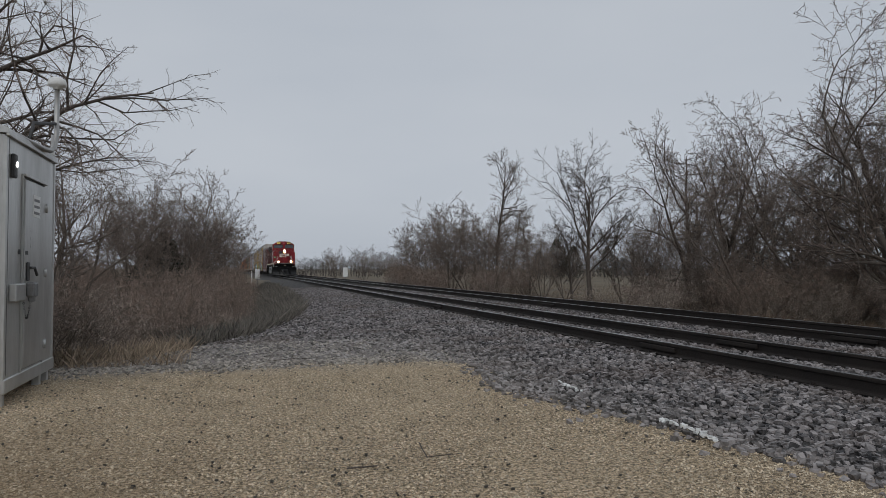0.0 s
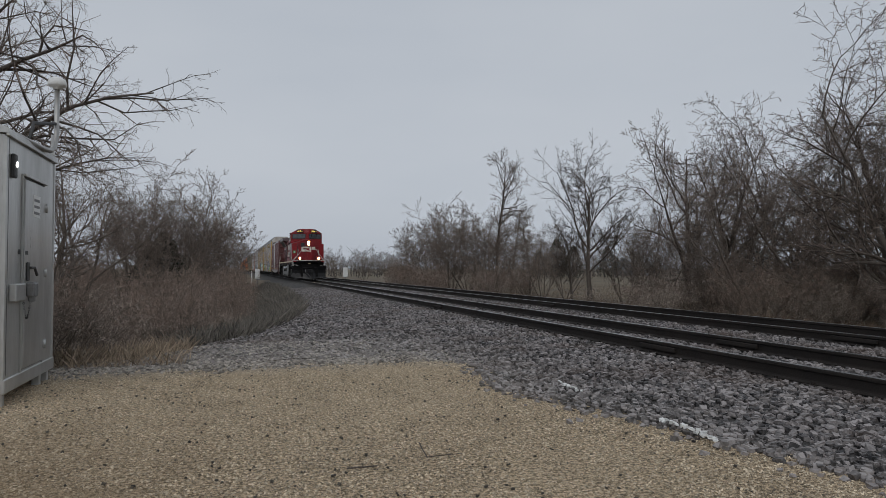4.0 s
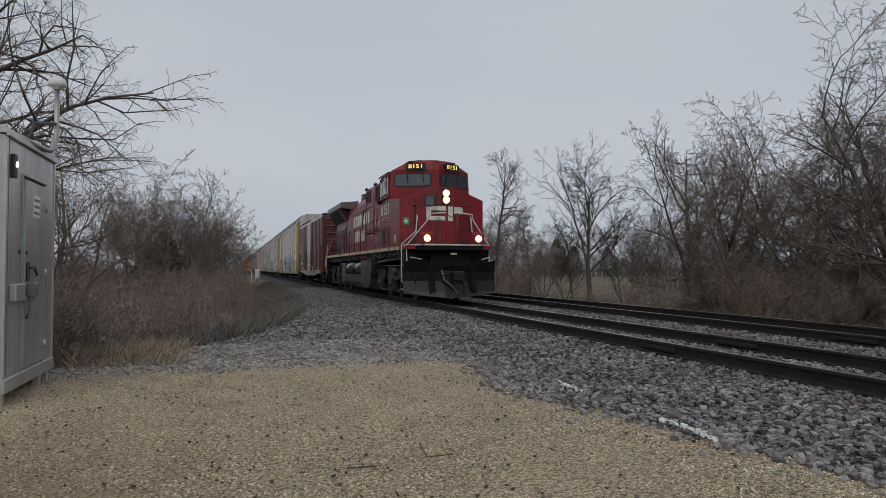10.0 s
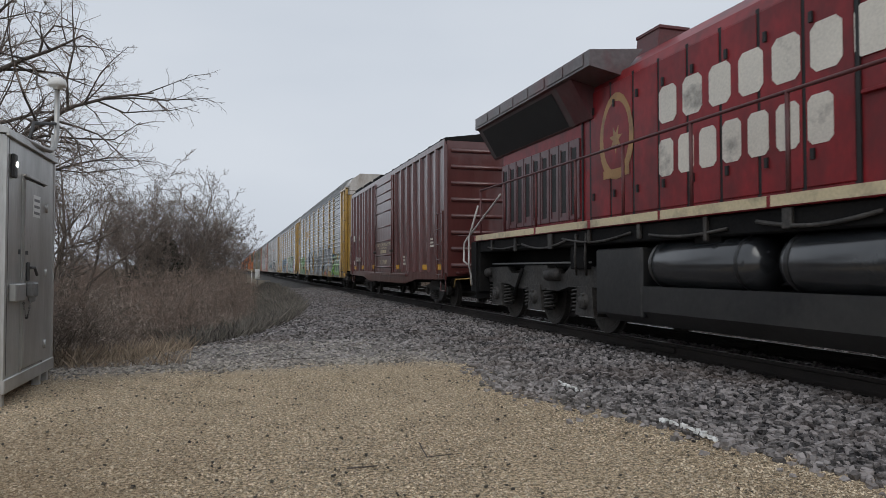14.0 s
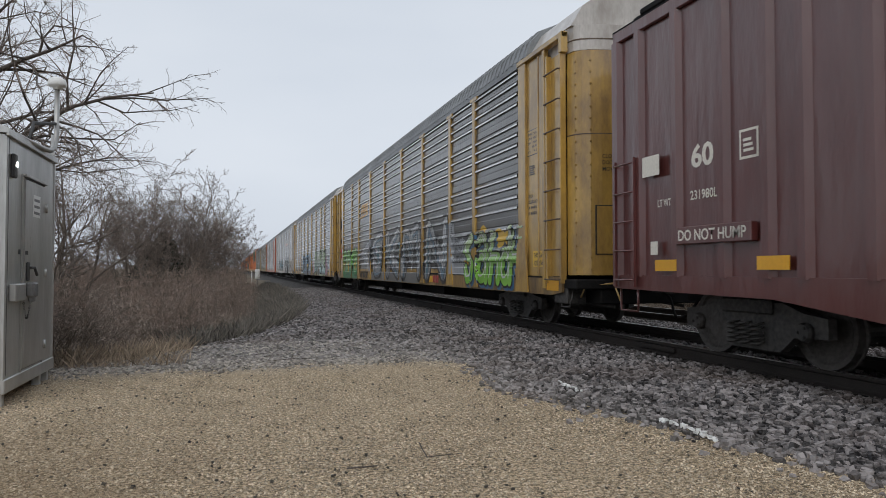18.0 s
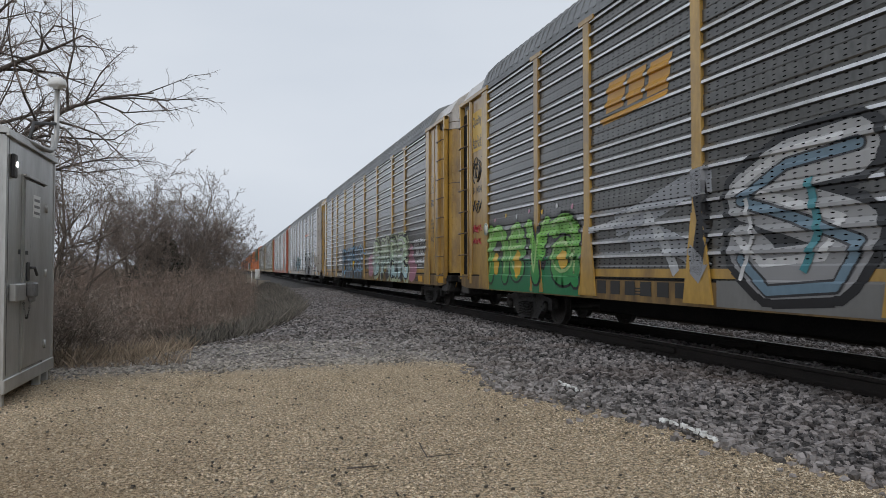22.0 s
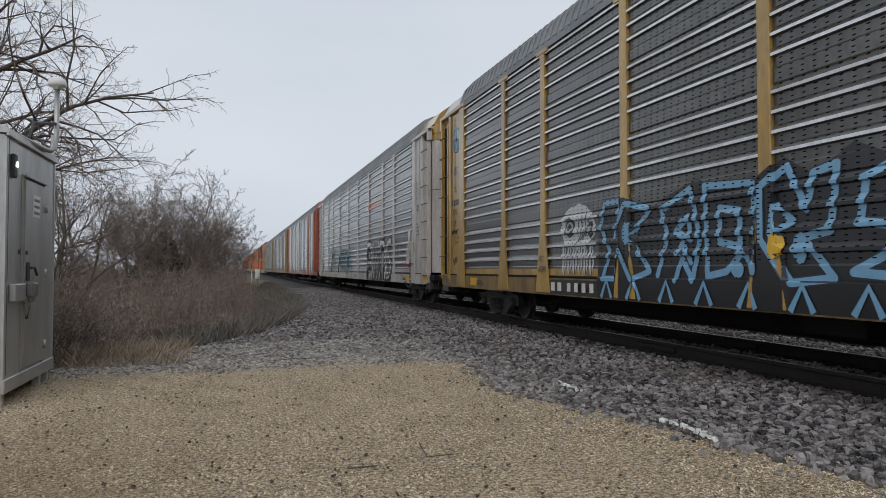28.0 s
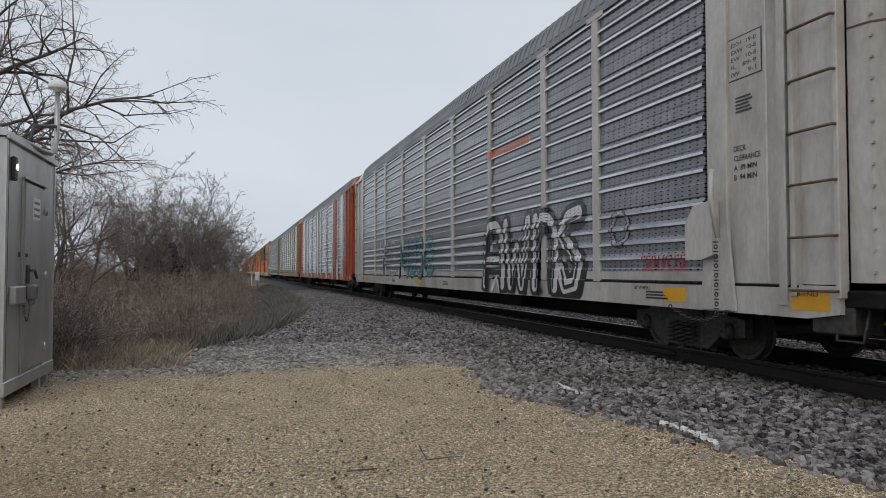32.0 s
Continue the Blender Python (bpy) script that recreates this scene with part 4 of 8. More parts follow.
def far_woods(name, d, lo, hi, px0, px1, n, seed):
    r = random.Random(seed)
    s = Solid()
    for i in range(n):
        px = px0 + (px1 - px0) * (i + r.random()) / n
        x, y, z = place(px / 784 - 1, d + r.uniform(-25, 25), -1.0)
        h = r.uniform(lo, hi) * (0.8 + 0.4 * noise.noise((px * 0.01, seed, 0)))
        s.tube([(x, y, z), (x + r.gauss(0, 0.3), y, z + h * 0.6)], [0.16, 0.05], 3, False)
        for k in range(15):
            f = r.uniform(0.1, 0.85)
            a, q = r.uniform(0, 2 * math.pi), h * r.uniform(0.12, 0.32)
            s.tube([(x, y, z + h * f), (x + math.cos(a) * q, y + math.sin(a) * q, z + h * f + q * r.uniform(0.3, 1.0))], [0.09, 0.03], 3, False)
    tagged(part(name, s.mesh(name), "woods"), "hazy line of bare woods on the horizon", "woods", kind="stuff")


far_woods("far_woods", 330, 9, 15, 395, 1900, 560, 3)
far_woods("far_woods", 190, 3, 6, 520, 1600, 240, 4)

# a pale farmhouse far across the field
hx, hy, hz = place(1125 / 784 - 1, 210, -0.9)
house = thing("farmhouse", "small pale farmhouse with a grey roof far across the field", "house", at=pose(hx, hy, hz, 0, 0, 25))
part("wall", Solid().box(-6, 6, -4, 4, 0, 3.2), "pipe", house)
part("roof", Solid().prism([(-4.5, 3.2), (4.5, 3.2), (0, 5.6)], "x", -6.4, 6.4), "roof_metal", house)
for k in (-3.5, 0, 3.5):
    part("window", Solid().box(k - 0.6, k + 0.6, -4.05, -3.9, 1.0, 2.2), "glass", house)


# ---- the train ----
def travelled(t):
    """Metres that the train has rolled since the start; it slows all the way."""
    a = t / 16
    return t * (8.5264 - 0.8947 * a - 0.314 * a * a + 0.0659 * a ** 3)


CARS, WHEELS = [], []     # (thing, distance of its front from the camera's plane at the start), (wheelset, y, radius)


def car(name, label, category, start, group=""):
    c = thing(name, label, category, group, at=pose(TRACK, start, RAIL))
    CARS.append((c, start))
    return c


def wheel_mesh(r):
    s = Solid()
    for k in (-1, 1):
        x = 0.7525 * k
        prof = [(0.0, -0.09), (r * 0.22, -0.09), (r * 0.25, -0.03), (r * 0.8, -0.02), (r * 0.86, -0.06), (r, -0.065), (r, 0.055), (r * 0.86, 0.05), (r * 0.8, 0.03), (r * 0.25, 0.03), (r * 0.22, 0.09), (0.0, 0.09)]
        s.lathe([(a, b * k) for a, b in prof], "x", (x, 0, 0), 28)
        s.lathe([(r + 0.028, 0.07 * -k), (r + 0.028, 0.045 * -k), (r, 0.04 * -k), (r, 0.07 * -k), (r + 0.028, 0.07 * -k)], "x", (x, 0, 0), 28)
        for i in range(6):
            w = i * math.pi / 3
            s.box(x - 0.1 * k - 0.01, x - 0.1 * k + 0.01, math.cos(w) * r * 0.12 - 0.02, math.cos(w) * r * 0.12 + 0.02, math.sin(w) * r * 0.12 - 0.02, math.sin(w) * r * 0.12 + 0.02)
    s.lathe([(0.08, -0.95), (0.08, 0.95)], "x", (0, 0, 0), 10)
    return s.mesh("wheelset")


WHEEL = {0.42: wheel_mesh(0.42), 0.36: wheel_mesh(0.36), 0.53: wheel_mesh(0.53)}


def wheelset(c, y, r):
    w = part("wheelset", WHEEL[r], "wheel", c, "dark steel wheels on an axle", at=pose(0, y, r))
    WHEELS.append((w, y, r))


def side_frame(w, r):
    """The cast side frame of a freight truck, in the plane of x = 0."""
    s = Solid()
    poly = [(-w - 0.28, r + 0.16), (-w + 0.05, r + 0.2), (-0.55, r + 0.3), (0.55, r + 0.3), (w - 0.05, r + 0.2), (w + 0.28, r + 0.16), (w + 0.28, r - 0.06), (w - 0.18, r - 0.08), (0.5, r - 0.26), (-0.5, r - 0.26), (-w + 0.18, r - 0.08), (-w - 0.28, r - 0.06)]
    s.prism(poly, "x", -0.06, 0.06)
    for k in (-w, w):
        s.lathe([(0.0, -0.13), (0.09, -0.13), (0.11, -0.1), (0.11, -0.04), (0.0, -0.04)], "x", (0, k, r), 12)
        for i in range(3):
            q = i * 2.1
            s.box(-0.15, -0.12, k + math.cos(q) * 0.06 - 0.015, k + math.cos(q) * 0.06 + 0.015, r + math.sin(q) * 0.06 - 0.015, r + math.sin(q) * 0.06 + 0.015)
    s.box(-0.11, -0.05, -0.42, 0.42, r + 0.16, r + 0.34, 0.02)
    return s


SPRING = soft(Solid().tube([(0.07 * math.cos(i * 0.7), 0.07 * math.sin(i * 0.7), 0.28 * i / 44) for i in range(45)], 0.014, 5)).mesh("spring")
FRAME = {r: side_frame(0.89, r).mesh("side_frame") for r in (0.42, 0.36)}


def freight_truck(c, y, r):
    """Two wheelsets, two side frames with springs, and the bolster between."""
    t = part("truck", Solid().box(-1.0, 1.0, y - 0.2, y + 0.2, r - 0.08, r + 0.26, 0.03), "truck", c, "dusty dark steel truck")
    for x in (-1.0, 1.0):
        part("side_frame", FRAME[r], "truck", t, at=pose(x, y, 0, 0, 0, 0 if x < 0 else 180))
        for k in (-0.2, 0.0, 0.2):
            part("spring", SPRING, "truck", t, at=pose(x - 0.11 if x < 0 else x + 0.11, y + k, r - 0.22))
    for k in (-0.89, 0.89):
        part("brake_shoe", Solid().box(-0.85, -0.66, y + k * 0.42 - 0.05, y + k * 0.42 + 0.05, r - 0.18, r + 0.14, 0.02), "truck", t)
        wheelset(c, y + k, r)


def coupler(c, y, way, lever="yellow", steel="truck"):
    s = Solid().box(-0.09, 0.09, min(y, y - way * 0.9), max(y, y - way * 0.9), 0.76, 0.98, 0.02)
    s.box(-0.16, 0.16, y - 0.16, y + 0.16, 0.7, 1.04, 0.05)
    k = part("coupler", s, steel, c, "dark steel knuckle coupler")
    part("air_hose", soft(Solid().tube([(0.3, y - way * 0.5, 0.75), (0.3, y - way * 0.2, 0.6), (0.25, y - way * 0.02, 0.35), (0.2, y + way * 0.1, 0.3)], 0.025, 8)), "black", k, "black rubber air hose")
    part("cut_lever", soft(Solid().tube([(-1.3, y - way * 0.45, 0.62), (-1.3, y - way * 0.3, 0.82), (-0.3, y - way * 0.25, 0.9), (0, y - way * 0.1, 1.0)], 0.018, 6)), lever, k)


SIDE_TO_VIEW = Matrix(((0, 0, -1, 0), (-1, 0, 0, 0), (0, 1, 0, 0), (0, 0, 0, 1)))


def text_mesh(text, size, width=None, fat=0.0, lean=0.0, spacing=1.0):
    """Flat letters as a mesh, width across, starting at 0, 0; built-in font."""
    cu = bpy.data.curves.new("text", "FONT")
    cu.body, cu.size, cu.offset, cu.shear, cu.space_character, cu.resolution_u = text, 1.0, fat, lean, spacing, 3
    ob = bpy.data.objects.new("text", cu)
    scene.collection.objects.link(ob)
    me = bpy.data.meshes.new_from_object(ob.evaluated_get(bpy.context.evaluated_depsgraph_get()))
    bpy.data.objects.remove(ob)
    bpy.data.curves.remove(cu)
    co = np.array([v.co[:] for v in me.vertices])
    lo, hi = co.min(0), co.max(0)
    kx = width / (hi[0] - lo[0]) if width else size
    ky = size / (hi[1] - lo[1]) if width else size
    for v in me.vertices:
        v.co = ((v.co.x - lo[0]) * kx, (v.co.y - lo[1]) * ky, 0)
    return me


def writing(text, y, z, h, w, x, material, parent, name="lettering", label="", fat=0.015, lean=0.0):
    """Painted words on the side that faces the lot: y is where they begin, z their foot."""
    me = text_mesh(text, h, w, fat, lean)
    me.transform(Matrix.Translation((x, y, z)) @ SIDE_TO_VIEW)
    return part(name, me, material, parent, label)


def bars(y, z, h, w, x, material, parent, n=1, name="small_print"):
    """Plain bars in place of print too small to read."""
    for i in range(n):
        a = z + h * i / n
        part(name, Solid().box(x - 0.002, x, y - w * (1 - 0.2 * ((i * 7) % 3) / 2), y, a, a + h / n * 0.55), material, parent)


# ---- enclosed car carriers ----
POSTS = [4.65, 6.57, 9.37, 12.13, 14.93, 17.73, 20.5, 22.45]
BAYS = [2.0] + POSTS + [25.1]
RACK_X, ROW = 1.50, 1.05


def ribs(z):
    """How far the screen stands out at height z within a row: a flat band at the foot and four ribs above it."""
    a = z % ROW
    if a < 0.19:
        return 0.012 * min(1, a / 0.02, (0.19 - a) / 0.02)
    b = (a - 0.19) % 0.215
    if b < 0.105:
        return 0.0
    return 0.042 * min(1, (b - 0.105) / 0.015, (0.215 - b) / 0.06)


RIB_Z = sorted({round(v, 4) for v in ([0, 0.02, 0.17, 0.19] + [0.19 + 0.215 * i + q for i in range(4) for q in (0, 0.105, 0.12, 0.155, 0.215)])})


def screen_mesh(width, screen):
    s = Solid()
    zs = [z for z in RIB_Z if z <= ROW + 0.001]
    vs, fs = [], []
    for y in (0.0, width):
        vs += [(-ribs(min(z, ROW - 1e-5)), y, z) for z in zs] + [(0.03, y, z) for z in zs]
    n = len(zs)
    for i in range(n - 1):
        fs.append((i, i + 1, 2 * n + i + 1, 2 * n + i))
        fs.append((n + i, 3 * n + i, 3 * n + i + 1, n + i + 1))
    for j in (0, 2 * n):
        fs.append(tuple([j + i for i in range(n)] + [j + n + i for i in range(n - 1, -1, -1)]))
    me = s.add(vs, fs).mesh("panel")
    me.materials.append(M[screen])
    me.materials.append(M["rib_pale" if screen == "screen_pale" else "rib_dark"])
    # only the outermost rib faces get the painted highlight
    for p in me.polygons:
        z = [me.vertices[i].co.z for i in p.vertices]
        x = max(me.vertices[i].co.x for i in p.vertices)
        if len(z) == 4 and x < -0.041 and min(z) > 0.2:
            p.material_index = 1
    return me


SCREENS = {}


def decal(me, c, material, name, label="", lift=0.004, gussets=True):
    """Paint that follows the ribs of the screens: me lies in the plane of the side, x = 0."""
    bm = bmesh.new()
    bm.from_mesh(me)
    lo, hi = min(v.co.z for v in bm.verts), max(v.co.z for v in bm.verts)
    for row in range(5):
        for z in RIB_Z[:-1]:
            h = 0.97 + row * ROW + z
            if lo < h < hi:
                bmesh.ops.bisect_plane(bm, geom=bm.verts[:] + bm.edges[:] + bm.faces[:], plane_co=(0, 0, h), plane_no=(0, 0, 1))
    if lo < 0.655:
        bmesh.ops.bisect_plane(bm, geom=bm.verts[:] + bm.edges[:] + bm.faces[:], plane_co=(0, 0, 0.655), plane_no=(0, 0, 1), clear_inner=True)
    y0, y1 = min(v.co.y for v in bm.verts), max(v.co.y for v in bm.verts)
    for post in POSTS:
        for k in (-0.3, -0.118, -0.098, 0.098, 0.118, 0.3):
            if y0 < post + k < y1:
                bmesh.ops.bisect_plane(bm, geom=bm.verts[:] + bm.edges[:] + bm.faces[:], plane_co=(0, post + k, 0), plane_no=(0, 1, 0))
    for v in bm.verts:
        near = min(abs(v.co.y - p) for p in POSTS)
        out = ribs(v.co.z - 0.97) if v.co.z > 0.975 else 0.035
        if near < 0.1 or v.co.z < 1.8 and gussets and near < 0.115 + 0.16 * (1.81 - v.co.z):
            out = 0.066
        v.co.x = v.co.x - RACK_X - lift - out
    bm.to_mesh(me)
    bm.free()
    return part(name, me, material, c, label)


def arc(cx, cy, rx, ry, a0, a1, n=9):
    return [(cx + rx * math.cos(radians(a0 + (a1 - a0) * i / n)), cy + ry * math.sin(radians(a0 + (a1 - a0) * i / n))) for i in range(n + 1)]


# letters as sprayed strokes in a unit square
GLYPHS = {
    "A": [[(0.0, 0.0), (0.12, 0.75)] + arc(0.5, 0.72, 0.38, 0.28, 170, 10) + [(0.88, 0.75), (1.0, 0.0)], [(0.12, 0.38), (0.88, 0.38)]],
    "B": [[(0.05, 0), (0.05, 1)] + arc(0.45, 0.75, 0.45, 0.25, 90, -90) + arc(0.45, 0.27, 0.5, 0.27, 90, -90) + [(0.05, 0)]],
    "K": [[(0.1, 0), (0.05, 1)], [(0.95, 1.0), (0.15, 0.5), (1.0, 0.0)]],
    "M": [[(0.0, 0), (0.1, 1), (0.5, 0.4), (0.9, 1), (1.0, 0)]],
    "N": [[(0.0, 0), (0.08, 1.0), (0.9, 0.0), (1.0, 1.0)]],
    "O": [arc(0.5, 0.5, 0.48, 0.5, 100, 460, 16)],
    "R": [[(0.08, 0), (0.05, 1)] + arc(0.5, 0.75, 0.45, 0.25, 90, -90) + [(0.1, 0.5), (1.0, 0.0)]],
    "S": [arc(0.5, 0.75, 0.45, 0.25, 30, 250, 10) + arc(0.5, 0.26, 0.47, 0.26, 90, -150, 10)],
    "U": [[(0.05, 1), (0.05, 0.4)] + arc(0.5, 0.35, 0.45, 0.33, 180, 360) + [(0.95, 1.0)]],
    "W": [[(0.0, 1.0), (0.25, 0.0), (0.5, 0.6), (0.75, 0.0), (1.0, 1.0)]],
}


def spray(lines, w, step=0.0003):
    """Round-ended strokes of width w through (y, z) lines, as one flat mesh; each piece lies a hair over the last."""
    vs, fs, k = [], [], 0
    for pts in lines:
        for p, q in zip(pts, pts[1:]):
            d = Vector((q[0] - p[0], q[1] - p[1]))
            if d.length < 1e-4:
                continue
            d = d.normalized() * w / 2
            n = len(vs)
            x = -step * (k % 12)
            vs += [(x, p[0] - d.y, p[1] + d.x), (x, p[0] + d.y, p[1] - d.x), (x, q[0] + d.y, q[1] - d.x), (x, q[0] - d.y, q[1] + d.x)]
            fs.append((n, n + 1, n + 2, n + 3))
            k += 1
        for p in pts:
            n = len(vs)
            x = -step * (k % 12)
            vs += [(x, p[0] + w / 2 * math.cos(math.pi * i / 5), p[1] + w / 2 * math.sin(math.pi * i / 5)) for i in range(10)]
            fs.append(tuple(range(n, n + 10)))
            k += 1
    me = bpy.data.meshes.new("graffiti")
    me.from_pydata(vs, [], fs)
    return me


def tag(c, text, y, z, h, w, fill, edge, glow=None, fat=0.3, lean=0.0, label="spray-painted graffiti", wild=0.06, rim=0.1, seed=1, over=0.0):
    """A word sprayed across the screens: a wide outline, the fill on it, and thin lighter strokes on top. fat is the stroke's width, rim the outline's."""
    r = random.Random(seed + len(text))
    n = len(text)
    cell = w / n
    for i, ch in enumerate(text):
        tilt, drop, grow_by = r.uniform(-wild, wild), r.uniform(-wild, wild) * h, 1 + r.uniform(-wild, wild)
        lines = []
        for pts in GLYPHS[ch]:
            lines.append([(y - cell * (i + 0.5) - (cell - fat - rim * 1.1) * (px - 0.5 + (pz - 0.5) * (tilt + lean)), z + fat / 2 + (h - fat) * pz * grow_by + drop) for px, pz in pts])
        out = decal(spray(lines, fat + rim), c, edge, "graffiti", label, 0.002 + over)
        decal(spray(lines, fat), out, fill, "graffiti_fill", "", 0.007 + over)
        if glow:
            shifted = [[(py + fat * 0.22, pz + fat * 0.2) for py, pz in pts] for pts in lines]
            decal(spray(shifted, fat * 0.16), out, glow, "graffiti_shine", "", 0.0115 + over)


def blob(c, y0, y1, z0, z1, material, seed, lift=0.002, n=26, rough=0.18):
    """A rounded sprayed patch."""
    r = random.Random(seed)
    cy, cz, ry, rz = (y0 + y1) / 2, (z0 + z1) / 2, abs(y1 - y0) / 2, (z1 - z0) / 2
    pts = [(cy + ry * math.cos(a) * (1 - rough * r.random()), cz + rz * math.sin(a) * (1 - rough * r.random())) for a in [2 * math.pi * i / n for i in range(n)]]
    me = bpy.data.meshes.new("graffiti")
    me.from_pydata([(0, p, q) for p, q in pts], [], [tuple(range(n))])
    return decal(me, c, material, "graffiti", "", lift)


def stroke(c, pts, w, material, lift=0.008, name="graffiti"):
    """A sprayed line of width w through (y, z) points."""
    me = bpy.data.meshes.new("graffiti")
    vs, fs = [], []
    for i, p in enumerate(pts):
        a, b = pts[max(0, i - 1)], pts[min(len(pts) - 1, i + 1)]
        d = Vector((b[0] - a[0], b[1] - a[1])).normalized()
        vs += [(0, p[0] - d.y * w / 2, p[1] + d.x * w / 2), (0, p[0] + d.y * w / 2, p[1] - d.x * w / 2)]
    for i in range(len(pts) - 1):
        fs.append((2 * i, 2 * i + 1, 2 * i + 3, 2 * i + 2))
    me.from_pydata(vs, [], fs)
    return decal(me, c, material, name, "", lift)


def rack(label, start, screen, end, post, sill, cap, gusset=True, rear_print=True):
    """An enclosed two-deck car carrier, 27 m long: sill, posts, screens, roof, end panels, ladders and curved end doors."""
    c = car("autorack_car", label, "railway car", start, "car carriers of the train")
    L, X = 27.05, RACK_X
    part("underframe", Solid().box(-0.35, 0.35, 0.2, L - 0.2, 0.62, 0.95, 0.03).box(-1.2, 1.2, 2.0, 3.5, 0.72, 0.95, 0.02).box(-1.2, 1.2, L - 3.5, L - 2.0, 0.72, 0.95, 0.02), "black", c)
    part("centre_sill", Solid().box(-0.4, 0.4, 4.9, L - 4.9, 0.3, 0.64, 0.03).box(-0.95, -0.6, 9.0, 10.2, 0.35, 0.66, 0.02).box(-1.0, -0.62, 14.2, 15.0, 0.4, 0.66, 0.02), "black", c, "deep black centre sill with brake gear")
    part("deck", Solid().box(-X + 0.06, X - 0.06, 0.4, L - 0.4, 0.955, 1.02), "black", c)
    for x0, x1 in ((-X - 0.03, -X + 0.05), (X - 0.05, X + 0.03)):
        sl = Solid().prism([(0.5, 0.64), (L - 0.5, 0.64), (L - 0.1, 0.7), (L - 0.1, 0.97), (0.1, 0.97), (0.1, 0.7)], "x", x0, x1)
        part("side_sill", sl, sill, c, "weathered side sill")
    part("sill_seam", Solid().box(-X - 0.0312, -X + 0.02, 0.6, L - 0.6, 0.945, 0.971), "black", c)
    for i in range(9):
        a, b = BAYS[i] + 0.05, BAYS[i + 1] - 0.05
        key = round(b - a, 3)
        if (key, screen) not in SCREENS:
            SCREENS[key, screen] = screen_mesh(key, screen)
        for row in range(4):
            part("panel", SCREENS[key, screen], screen, c, at=pose(-X, a, 0.97 + row * ROW))
        part("bottom_rail", Solid().box(-X - 0.0125, -X + 0.01, a, b, 0.99, 1.11), post, c)
        part("far_panel", Solid().box(X - 0.04, X, a, b, 0.97, 5.17), screen, c)
    for i, y in enumerate(POSTS):
        for s in (-1, 1):
            p = Solid().box(min(s * (X - 0.03), s * (X + 0.055)), max(s * (X - 0.03), s * (X + 0.055)), y - 0.095, y + 0.095, 0.95, 5.2, 0.01)
            if gusset:
                p.prism([(y - 0.28, 0.68), (y + 0.28, 0.68), (y + 0.1, 1.81), (y - 0.1, 1.81)], "x", min(s * (X + 0.035), s * (X + 0.062)), max(s * (X + 0.035), s * (X + 0.062)))
            p.box(min(s * (X + 0.02), s * (X + 0.06)), max(s * (X + 0.02), s * (X + 0.06)), y - 0.24, y + 0.24, 5.1, 5.19, 0.006)
            part("post", p, post, c)
    # roof: low arch of ribbed sheet
    half = [(X + 0.03, 5.17), (X + 0.02, 5.34), (1.42, 5.6), (1.2, 5.84), (0.85, 6.0), (0.5, 6.03)]
    arch = [(-a, b) for a, b in half] + [(a, b) for a, b in reversed(half)]
    part("roof", Solid().prism(arch, "y", 1.6, L - 1.6), "roof_metal", c, "ribbed galvanised roof")
    rib = Solid()
    for i in range(90):
        y = 1.8 + (L - 3.6) * i / 89
        rib.prism([(-X - 0.035, 5.3), (-1.44, 5.62), (-1.21, 5.865), (-0.86, 6.02), (-0.86, 5.99), (-1.19, 5.83), (-1.41, 5.59), (-X - 0.01, 5.28)], "y", y - 0.045, y + 0.045)
    part("roof_ribs", rib, "roof_metal", c)
    for k, (y, w) in enumerate(((0, 1), (L, -1))):
        def at(a, b):
            return (min(y + w * a, y + w * b), max(y + w * a, y + w * b))
        e = part("end_panel", Solid().box(-X, -X + 0.05, *at(0.78, 1.95), 0.97, 5.2, 0.01), end, c, "flat painted end panel")
        part("end_panel", Solid().box(X - 0.05, X, *at(0.0, 1.95), 0.97, 5.2, 0.01), end, c)
        for a, b in ((0.74, 0.85), (1.62, 1.97)):
            part("end_post", Solid().box(-X - 0.05, -X + 0.04, *at(a, b), 0.75, 5.2, 0.012), end, c)
        part("end_header", Solid().box(-X - 0.07, -X + 0.06, *at(0.0, 2.0), 5.16, 5.27, 0.015).box(-X - 0.07, -X + 0.06, *at(0.0, 0.12), 4.9, 5.27, 0.01), end, c)
        part("hinge_strip", Solid().tube([(-X - 0.06, y + w * 0.98, 1.0), (-X - 0.06, y + w * 0.98, 5.1)], 0.018, 6), end, e)
        part("bolster_step", Solid().prism([(at(1.48, 2.08)[0], 0.66), (at(1.48, 2.08)[1], 0.66), (at(1.6, 1.99)[1], 1.62), (at(1.6, 1.99)[0], 1.62)], "x", -X - 0.07, -X - 0.04), end, c)
        # ladder with its flat back plate
        part("ladder_recess", Solid().box(-X + 0.03, -X + 0.07, *at(0.1, 0.66), 0.98, 4.95), end if k == 0 else "black", c)
        ld = part("ladder", Solid().box(-X - 0.06, -X + 0.05, *at(0.07, 0.13), 0.85, 5.0, 0.008).box(-X - 0.06, -X + 0.05, *at(0.62, 0.68), 0.85, 5.0, 0.008), end, c)
        for i in range(8):
            z = 0.92 + 0.53 * i
            part("rung", soft(Solid().tube([(-X - 0.05, y + w * 0.09, z), (-X - 0.1, y + w * 0.1, z), (-X - 0.1, y + w * 0.65, z), (-X - 0.05, y + w * 0.66, z)], 0.015, 6)), "rung", ld)
        # curved door across the end
        pts = [(-X + 0.08, 0.08)] + [(-1.4 * math.cos(math.pi * q / 16), -0.47 * math.sin(math.pi * q / 16) ** 0.7 + 0.02) for q in range(1, 16)] + [(X - 0.08, 0.08)]
        poly = [(px, y + w * py) for px, py in pts]
